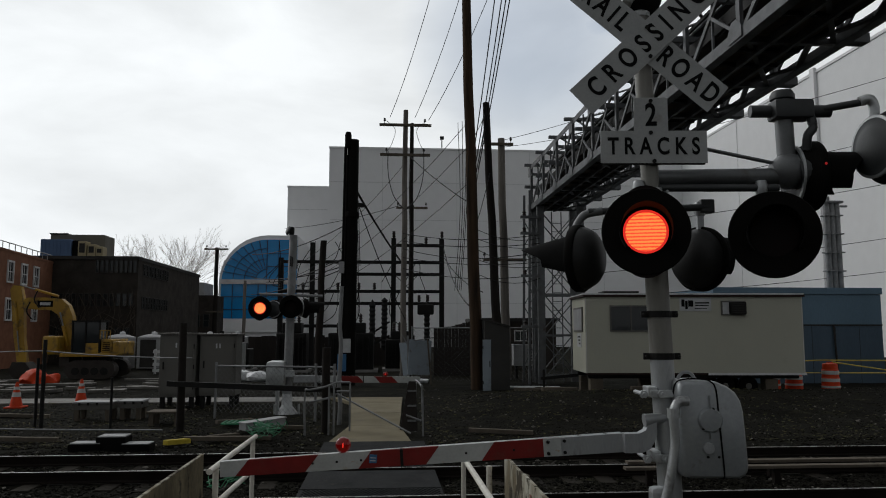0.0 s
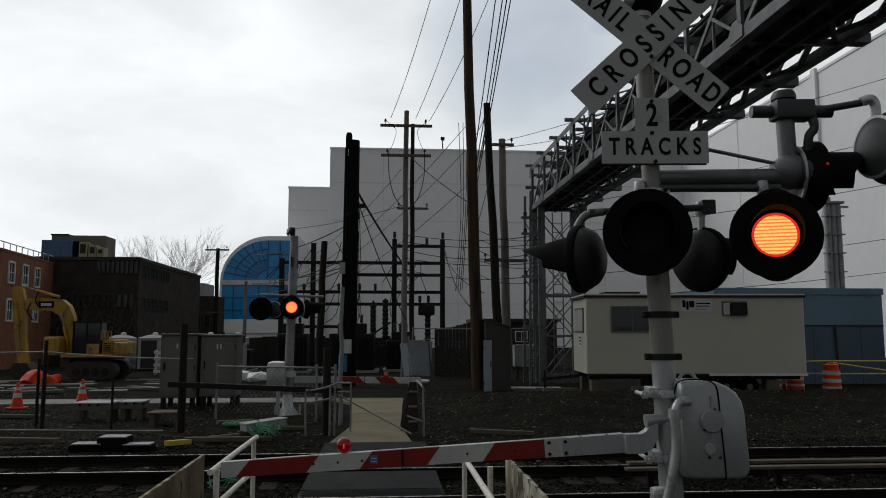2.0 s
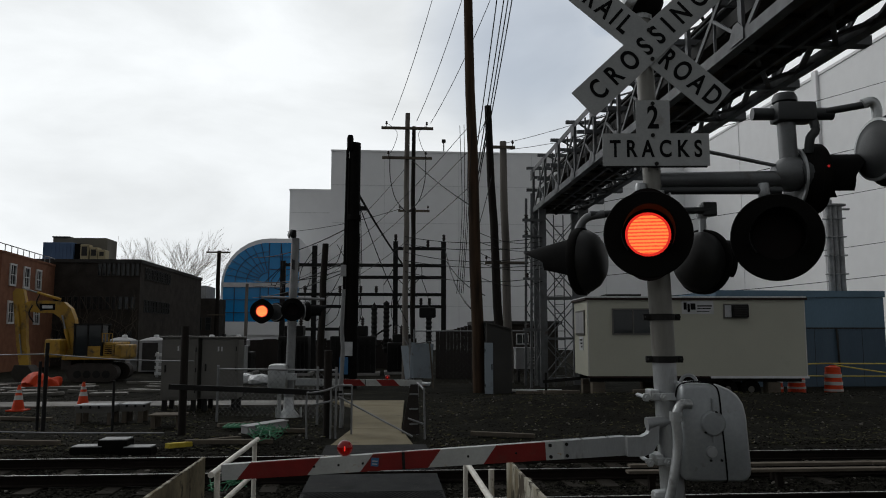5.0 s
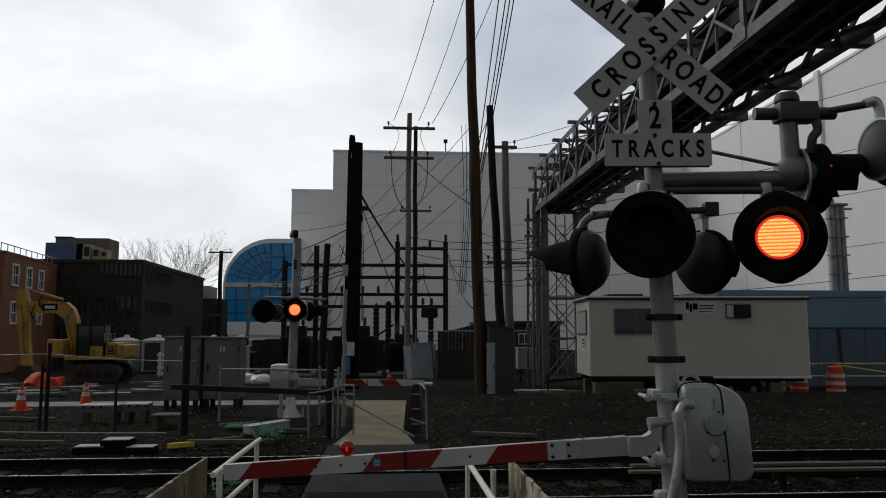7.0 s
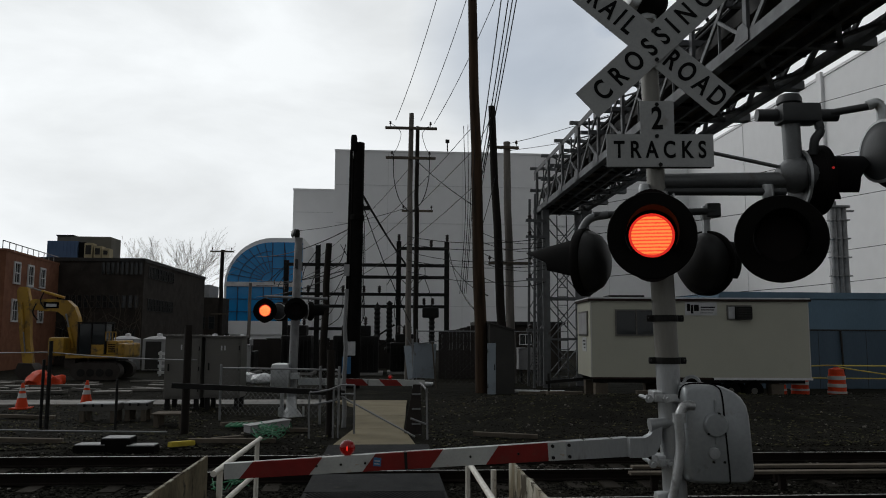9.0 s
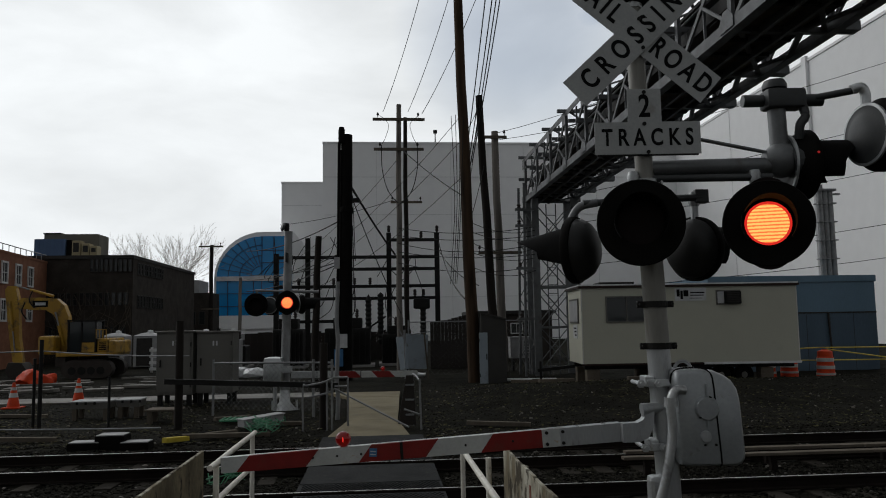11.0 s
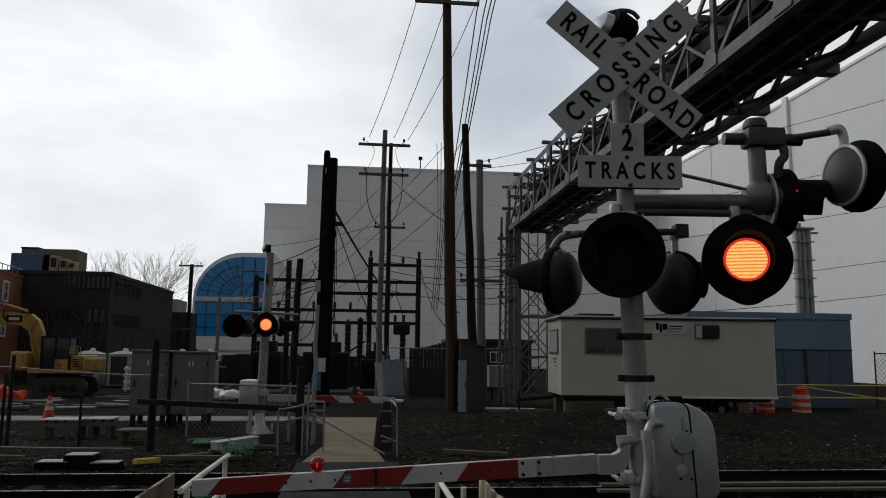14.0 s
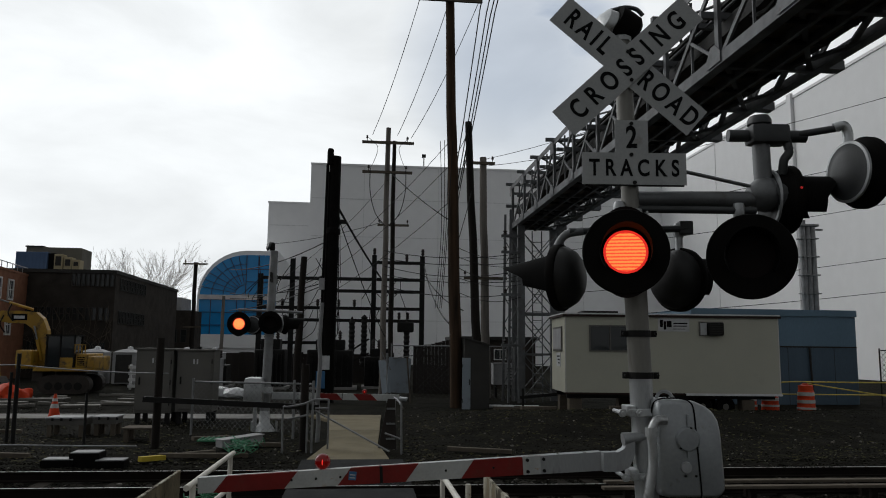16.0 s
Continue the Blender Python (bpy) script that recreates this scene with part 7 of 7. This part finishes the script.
# ---------------------------------------------------------------- excavator
def excavator():
    e = thing("excavator", (-13.0, 35.5, 0), "yellow tracked excavator with its arm lowered", "excavator")
    y = 35.5
    # undercarriage
    for dy in (-0.85, 0.85):
        outline = [(-13.28 + 0.38 * math.cos(a), 0.40 + 0.38 * math.sin(a)) for a in [radians(90 + i * 18) for i in range(11)]] + [(-11.92 + 0.38 * math.cos(a), 0.40 + 0.38 * math.sin(a)) for a in [radians(-90 + i * 18) for i in range(11)]]
        tr = part("track", prism(B(), outline, pose(0, y + dy - 0.25, 0), 0.5), "track_steel", e)
        for k in range(4):
            part("roller", rod(B(), (-13.2 + k * 0.4, y + dy - 0.27, 0.34), (-13.2 + k * 0.4, y + dy + 0.27, 0.34), 0.17, seg=14), "dark_steel", tr)
        for k in range(11):
            part("track_pad", box(B(), -13.3 + k * 0.13, -13.21 + k * 0.13, y + dy - 0.27, y + dy + 0.27, 0.782, 0.81), "track_steel", tr)
    part("turntable", lathe(B(), [(0.55, 0.7), (0.6, 0.95), (0, 0.95)], pose(-12.7, y, 0), 20), "dark_steel", e)
    part("deck", box(B(), -13.9, -11.5, y - 1.1, y + 1.1, 0.96, 1.12, 0.03), "yellow", e)
    hood = part("engine_cover", box(B(), -12.2, -11.72, y - 1.05, y + 1.05, 1.125, 1.72, 0.06), "yellow", e)
    for k in range(5):
        part("vent_slot", box(B(), -12.12, -11.82, y - 1.065, y - 1.051, 1.22 + k * 0.08, 1.26 + k * 0.08), "ink", hood)
    part("counterweight", box(B(), -11.71, -11.42, y - 1.1, y + 1.1, 1.0, 1.62, 0.09), "yellow", e)
    for k in range(4):
        part("step_rail", box(B(), -12.24 + k * 0.14, -12.21 + k * 0.14, y - 1.12, y - 1.08, 1.73, 2.1), "yellow", e)
    part("step_rail", box(B(), -12.25, -11.8, y - 1.12, y - 1.08, 2.08, 2.12), "yellow", e)
    part("side_tank", box(B(), -14.7, -14.02, y - 1.0, y - 0.2, 1.05, 1.86, 0.1), "yellow", e)
    part("hydraulic_block", box(B(), -14.0, -13.55, y - 0.9, y + 0.5, 0.5, 0.955, 0.05), "track_steel", e)
    # cab: thin frame round dark glass
    bm = B()
    for x in (-13.40, -12.85, -12.26):
        for dy in (-1.08, -0.12):
            box(bm, x - 0.028, x + 0.028, y + dy - 0.028, y + dy + 0.028, 1.13, 2.48)
    box(bm, -13.45, -12.21, y - 1.12, y - 0.08, 2.46, 2.53)
    cab = part("cab", bm, "dark_steel", e, "dark cab frame")
    part("cab_door", box(B(), -12.84, -12.27, y - 1.10, y - 1.07, 1.13, 1.55), "yellow", cab)
    part("cab_glass", box(B(), -13.38, -12.28, y - 1.06, y - 0.14, 1.14, 2.45), "glass_dark", cab, "dark cab glass")
    part("seat_back", box(B(), -12.7, -12.5, y - 0.8, y - 0.4, 1.5, 2.1, 0.05), "ink", cab)

    # boom, stick and bucket
    def slab_of(pts, half):
        return prism(B(), pts, pose(0, y - half, 0), half * 2)
    boom = [(-15.95, 3.42), (-15.75, 3.55), (-15.0, 3.56), (-14.3, 3.50), (-13.98, 3.22), (-13.78, 2.73), (-13.70, 2.1), (-13.62, 1.13), (-14.1, 1.13), (-14.08, 1.7), (-14.18, 2.37), (-14.40, 2.78), (-14.72, 3.0), (-15.4, 3.02), (-15.9, 3.1)]
    bpart = part("boom", slab_of(boom, 0.2), "yellow", e, "bent yellow boom")
    part("boom_panel", box(B(), -15.3, -14.65, y - 0.215, y - 0.202, 3.14, 3.42), "ink", bpart)
    part("boom_bar", box(B(), -15.2, -14.75, y - 0.222, y - 0.2155, 3.21, 3.34), "notice", bpart)
    stick = [(-16.54, 3.91), (-16.42, 4.1), (-16.1, 4.08), (-15.95, 3.48), (-15.84, 1.72), (-15.66, 0.62), (-16.06, 0.58), (-16.27, 1.72), (-16.45, 3.2)]
    part("stick", slab_of(stick, 0.14), "yellow", e, "yellow stick")
    part("bucket", slab_of([(-16.15, 0.72), (-15.6, 0.7), (-15.35, 0.35), (-15.55, 0.0), (-16.05, -0.02), (-16.3, 0.35)], 0.42), "track_steel", e, "muddy steel bucket")
    for a, b, r in (((-13.9, y - 0.27, 1.4), (-14.3, y - 0.27, 2.9), 0.07), ((-14.5, y, 3.62), (-16.2, y, 4.12), 0.06), ((-16.3, y - 0.18, 3.4), (-16.0, y - 0.18, 1.2), 0.055)):
        ram = part("ram", rod(B(), a, tuple(a[i] + (b[i] - a[i]) * 0.6 for i in range(3)), r, seg=10), "yellow", e)
        part("ram_rod", rod(B(), tuple(a[i] + (b[i] - a[i]) * 0.55 for i in range(3)), b, r * 0.55, seg=8), "galv", ram)
    for p in ((-14.2, 1.6), (-15.5, 2.6), (-15.2, 3.1)):
        part("hose", tube(B(), arc([(p[0], y - 0.28, p[1]), (p[0] - 0.2, y - 0.34, p[1] + 0.35), (p[0] - 0.1, y - 0.28, p[1] + 0.75)], 4), 0.03, 6), "cable", e)
    return e


excavator()


# ---------------------------------------------------------------- yard huts, toilets, pallets, bags
def portable_toilet(x, y, w, label, mat="lid"):
    t = thing("portable_toilet", (x, y, 0), label, "portable toilet", "portable toilets")
    part("cabin", box(B(), x - w / 2, x + w / 2, y - 0.6, y + 0.6, 0.05, 1.72, 0.03), mat, t)
    part("door", box(B(), x - w * 0.36, x + w * 0.3, y - 0.63, y - 0.602, 0.12, 1.6), "roof_dark", t)
    part("roof", lathe(B(), [(0.0, 0.2), (w * 0.35, 0.14), (w * 0.72, 0.0)], pose(x, y, 1.721, 0, 0, 45), 4), "lid", t)
    part("vent", lathe(B(), [(0.0, 0.18), (0.14, 0.15), (0.16, 0.0)], pose(x + 0.1, y, 1.86), 12), "white_plastic", t)
    return t


for i, x in enumerate((-14.2, -12.6, -11.15, -9.75, -8.3)):
    portable_toilet(x, 43 + i * 0.3, 1.25, "grey portable toilet with a white domed roof")


def white_pallet(x, y):
    p = thing("plastic_pallet", (x, y, 0), "white plastic pallet stood on edge", "pallet", "pallets")
    for k in range(4):
        part("slat", box(B(), x - 0.45, x + 0.45, y - 0.05, y + 0.05, 0.1 + k * 0.3, 0.24 + k * 0.3), "white_plastic", p)
    for k in range(3):
        part("bearer", box(B(), x - 0.42 + k * 0.37, x - 0.32 + k * 0.37, y + 0.051, y + 0.12, 0.0, 1.2), "white_plastic", p)
    return p


white_pallet(-10.6, 38.2)
for i, (x, y, s) in enumerate(((-5.9, 33, 0.45), (-5.2, 32.6, 0.4), (-4.6, 33.2, 0.35), (1.65, 31.0, 0.18))):
    bm = B()
    bmesh.ops.create_icosphere(bm, subdivisions=2, radius=s, matrix=pose(x, y, s * 0.45) @ Matrix.Diagonal((1.2, 0.9, 0.6, 1)))
    for v in bm.verts:
        v.co += v.co.normalized() * 0 + Vector((noise.noise(v.co * 4), noise.noise(v.co * 4 + Vector((9, 0, 0))), noise.noise(v.co * 5))) * s * 0.3
    solid("plastic_sack", bm, "white_plastic", "crumpled white plastic sack in the yard", "sack", "plastic sacks")


def yard_box(name, x0, x1, y0, y1, z0, z1, mat, label, category):
    c = thing(name, ((x0 + x1) / 2, (y0 + y1) / 2, 0), label, category)
    part("body", box(B(), x0, x1, y0, y1, z0, z1, 0.02), mat, c)
    part("door", box(B(), x0 + 0.06, x1 - 0.06, y0 - 0.02, y0 - 0.001, z0 + 0.1, z1 - 0.1, 0.006), mat, c)
    part("handle", box(B(), x1 - 0.16, x1 - 0.12, y0 - 0.05, y0 - 0.021, (z0 + z1) / 2, (z0 + z1) / 2 + 0.18), "dark_steel", c)
    part("rim", box(B(), x0 - 0.03, x1 + 0.03, y0 - 0.04, y1 + 0.03, z1 + 0.001, z1 + 0.04), mat, c)
    return c


hutch = thing("electrical_cabinet", (3.95, 26.9, 0), "dark grey electrical cabinet with sloping lid and pale door", "cabinet")
part("body", prism(B(), [(3.55, -0.02), (4.42, -0.02), (4.42, 2.22), (3.55, 2.46)], pose(0, 26.55, 0), 0.9), "hutch_grey", hutch)
part("lid", prism(B(), [(3.50, 2.475), (4.47, 2.20), (4.47, 2.25), (3.50, 2.525)], pose(0, 26.48, 0), 1.0), "hutch_grey", hutch)
pale = part("door", box(B(), 3.47, 3.76, 26.50, 26.549, 0.0, 1.78, 0.008), "panel_blue", hutch, "pale blue-grey door")
part("handle", box(B(), 3.70, 3.73, 26.46, 26.499, 0.85, 1.05), "dark_steel", pale)
for z in (0.25, 1.45):
    part("hinge", rod(B(), (3.48, 26.49, z), (3.48, 26.49, z + 0.12), 0.014, seg=6), "dark_steel", pale)
yard_box("switch_cabinet", -7.6, -6.4, 36, 36.8, 0.0, 1.5, "lid", "pale grey switch cabinet with doors in the yard", "cabinet")
wires_gate = thing("sheet_gate", (1.35, 30.2, 0), "pale blue-grey sheet metal gate hanging askew", "gate")
part("sheet", block(B(), pose(1.45, 30.1, 1.05, 0, 4, 22), 0.95, 0.03, 1.35), "panel_blue", wires_gate)
part("sheet", block(B(), pose(0.9, 30.1, 1.0, 0, -10, -40), 0.42, 0.03, 1.3), "panel_blue", wires_gate)
part("hinge_post", rod(B(), (1.02, 30.0, 0), (0.98, 30.0, 1.9), 0.04, seg=8), "galv", wires_gate)
part("brace", bar(B(), (0.75, 29.95, 1.95), (1.12, 29.95, 1.25), 0.05, 0.04), "galv", wires_gate)
part("top_rail", bar(B(), (0.75, 30.0, 1.62), (2.0, 30.0, 1.82), 0.035, 0.035), "galv", wires_gate)
part("prop", rod(B(), (1.9, 29.9, 0), (1.75, 29.9, 1.75), 0.03, seg=8), "timber", wires_gate)


def board_fence():
    f = thing("board_fence", (4, 36, 0), "dark close-boarded fence behind the poles", "fence")
    k = 0
    x = 2.4
    while x < 5.3:
        h = 2.2 + 0.35 * math.exp(-((x - 4.2) / 0.9) ** 2) + random.uniform(-0.03, 0.03)
        part("board", box(B(), x, x + 0.16, 36.0, 36.04, 0, h), "fence_dark", f)
        x += 0.168
    part("rail", box(B(), 2.4, 5.3, 36.041, 36.1, 1.7, 1.8), "fence_dark", f)
    for x in np.arange(-14, 1.6, 0.42):
        h = 1.75 + random.uniform(-0.06, 0.06)
        part("board", box(B(), x, x + 0.415, 47.0, 47.05, 0, h), "fence_dark", f)
    return f


board_fence()
hut = thing("utility_hut", (8, 44, 0), "low dark utility hut with small windows behind the bridge tower", "hut")
part("wall", box(B(), 5.2, 9.6, 42, 46, -0.1, 2.6), "dark_brick", hut)
part("roof", box(B(), 5.0, 9.8, 41.8, 46.2, 2.601, 2.78), "roof_dark", hut)
for x in (5.7, 6.6, 7.6, 8.6):
    window(hut, x, 41.99, 1.5, 0.7, 0.6, "x", 0.05, bars=(2, 1))
unit = yard_box("air_unit", 5.75, 6.75, 33.4, 34.0, 0.55, 1.45, "lid", "pale grey air handling unit on legs", "air unit")
for x in (5.85, 6.6):
    part("leg", box(B(), x, x + 0.08, 33.5, 33.9, 0, 0.549), "dark_steel", unit)
for k in range(5):
    part("louvre", box(B(), 6.35, 6.7, 33.36, 33.379, 0.7 + k * 0.13, 0.76 + k * 0.13), "roof_dark", unit)
solid("white_pipe", rod(B(), (3.9, 26.9, 0.12), (6.2, 26.7, 0.10), 0.05, seg=10), "white_plastic", "long white plastic pipe lying on the gravel", "pipe", smooth=True)
for x, y, L, a in ((6.0, 26.3, 1.5, 5), (4.9, 25.6, 1.0, -10), (8.6, 22.9, 2.2, 3), (5.6, 24.2, 1.2, 14)):
    solid("scrap_timber", block(B(), pose(x, y, ground_height(x, y) + 0.07, 0, 1, a), L, 0.14, 0.1, 0.01), "timber", "weathered scrap timber on the gravel", "timber", "scrap timbers")


def exhaust_stack():
    s = thing("exhaust_stack", (19.3, 31.2, 3.8), "bundle of three galvanised exhaust stacks with collars", "stack")
    for dx in (-0.24, 0.0, 0.24):
        part("pipe", rod(B(), (19.3 + dx, 31.2, 3.83), (19.3 + dx * 0.95, 31.2, 7.55), 0.13, seg=16), "galv", s, smooth=True)
    for z in (4.6, 5.4, 6.2, 7.0):
        part("collar", box(B(), 18.88, 19.72, 31.02, 31.38, z, z + 0.05), "galv", s)
    part("cap", box(B(), 18.85, 19.75, 31.0, 31.4, 7.56, 7.66, 0.02), "galv", s)
    part("cap_pipe", rod(B(), (19.15, 31.2, 7.66), (19.15, 31.2, 7.85), 0.08, seg=10), "galv", s)
    part("side_arm", box(B(), 19.7, 20.0, 31.15, 31.25, 7.4, 7.48), "galv", s)
    return s


exhaust_stack()


# ---------------------------------------------------------------- bare tree
def bare_tree(x, y, h, label, seed, limbs=9, fork=0.3, thin=0.0085):
    """A tapered trunk whose limbs splay out and fork again and again into fine twigs."""
    t = thing("bare_tree", (x, y, 0), label, "tree")
    rng = random.Random(seed)
    trunk, crown = B(), B()

    def twig(p, q, r0, r1):
        along = (q - p).normalized()
        u = along.orthogonal().normalized()
        w = along.cross(u)
        ring = [[crown.verts.new(c + (u * math.cos(k * 2.0944) + w * math.sin(k * 2.0944)) * r) for k in range(3)] for c, r in ((p, r0), (q, r1))]
        for k in range(3):
            crown.faces.new((ring[0][k], ring[0][(k + 1) % 3], ring[1][(k + 1) % 3], ring[1][k]))

    def grow(p, d, L, r, depth):
        n = 3
        for k in range(n):
            q = p + d * (L / n)
            twig(p, q, max(r, thin), max(r * 0.85, thin * 0.9))
            r *= 0.85
            if depth:
                for _ in range(1 if k < n - 1 else 2):
                    off = Vector((rng.uniform(-1, 1), rng.uniform(-0.7, 0.7), rng.uniform(-0.35, 0.6)))
                    grow(q, (d + off * 0.55).normalized(), L * rng.uniform(0.5, 0.72), r * 0.62, depth - 1)
            p = q
            d = (d + Vector((rng.uniform(-0.16, 0.16), rng.uniform(-0.12, 0.12), rng.uniform(-0.04, 0.1)))).normalized()
    base, top = Vector((x, y, -0.1)), Vector((x + 0.1, y, h * fork))
    rod(trunk, base, top, h * 0.022, h * 0.015, 10, False)
    for i in range(limbs):
        a = math.tau * i / limbs + rng.uniform(-0.3, 0.3)
        lean = rng.uniform(0.25, 0.95)
        grow(top - Vector((0, 0, rng.uniform(0, 0.06) * h)), Vector((math.cos(a) * lean, math.sin(a) * lean * 0.6, 0.9)).normalized(), h * rng.uniform(0.30, 0.40), h * 0.0062, 4)
    part("trunk", trunk, "bark", t)
    part("crown", crown, "bark", t, "bare twigs without leaves")
    return t


bare_tree(-22.5, 79.5, 11.0, "bare winter tree behind the dark building", 5)

# cover boards beside the second track, weeds
for x0, x1, y, z in ((3.3, 60, 10.42, 0.25), (3.5, 60, 10.95, 0.24)):
    c = thing("cover_board", ((x0 + x1) / 2, y, 0), "pale weathered timber cable cover along the track", "cover board", "cover boards")
    k = x0
    while k < x1:
        part("board", box(B(), k, min(k + 3.6, x1), y - 0.07, y + 0.07, z - 0.04, z, 0.006), "timber", c)
        k += 3.62
    for k in np.arange(x0 + 0.3, min(x1, 22), 1.8):
        part("bracket", box(B(), k, k + 0.08, y - 0.04, y + 0.04, 0.0, z - 0.041), "rail", c)


def litter_area(rng):
    while True:
        x = rng.uniform(-10, 12)
        y = 14.3 + 9.5 * rng.random() ** 1.3
        if not on_deck(x, y) and noise.noise((x * 0.7, y * 0.7, 3.0)) > -0.15:
            return x, y


def leaf_litter():
    """Flat curled leaves and short stalks."""
    rng = random.Random(12)
    verts, faces = [], []
    for _ in range(4000):
        x, y = litter_area(rng)
        z = ground_height(x, y) + rng.uniform(0.008, 0.035)
        a, L, w, c = rng.uniform(0, math.tau), rng.uniform(0.02, 0.06), rng.uniform(0.008, 0.022), rng.uniform(0.0, 0.02)
        dx, dy = math.cos(a), math.sin(a)
        n = len(verts)
        verts += [(x - dx * L, y - dy * L, z + c), (x - dy * w, y + dx * w, z), (x + dx * L, y + dy * L, z + c), (x + dy * w, y - dx * w, z + rng.uniform(0, 0.01))]
        faces += [(n, n + 1, n + 2), (n, n + 2, n + 3)]
    me = bpy.data.meshes.new("leaf_litter")
    me.from_pydata(verts, [], faces)
    me.materials.append(M["leaf"])
    tagged(new("leaf_litter", me), "dead leaves and dry stalks on the gravel", "leaves", kind="stuff")


leaf_litter()


# ---------------------------------------------------------------- what moves: vanes added to make the flashing lamps go dark
# the second lamp of each pair shows between these times, the first at all others
SECOND_ON = [(0.35, 0.95), (1.65, 2.27), (2.95, 3.56), (4.30, 4.90), (5.62, 6.22), (6.93, 7.56), (8.27, 8.90), (9.60, 10.22), (10.95, 11.56), (12.25, 12.87), (13.58, 14.20), (14.92, 15.55)]


def motions():
    for vane, shift, lamp in MOVING:
        def at(is_open):
            return pose(0, 0, shift if is_open else 0)
        first = lamp == 0
        rows = [(0.0, at(first))]
        for a, b in SECOND_ON:
            for t, is_open in ((a, lamp == 1), (b, lamp == 0)):
                rows.append((t - 0.02, at(not is_open)))
                rows.append((t + 0.02, at(is_open)))
        rows.append((16.0, at(first)))
        walk(vane, rows)


motions()
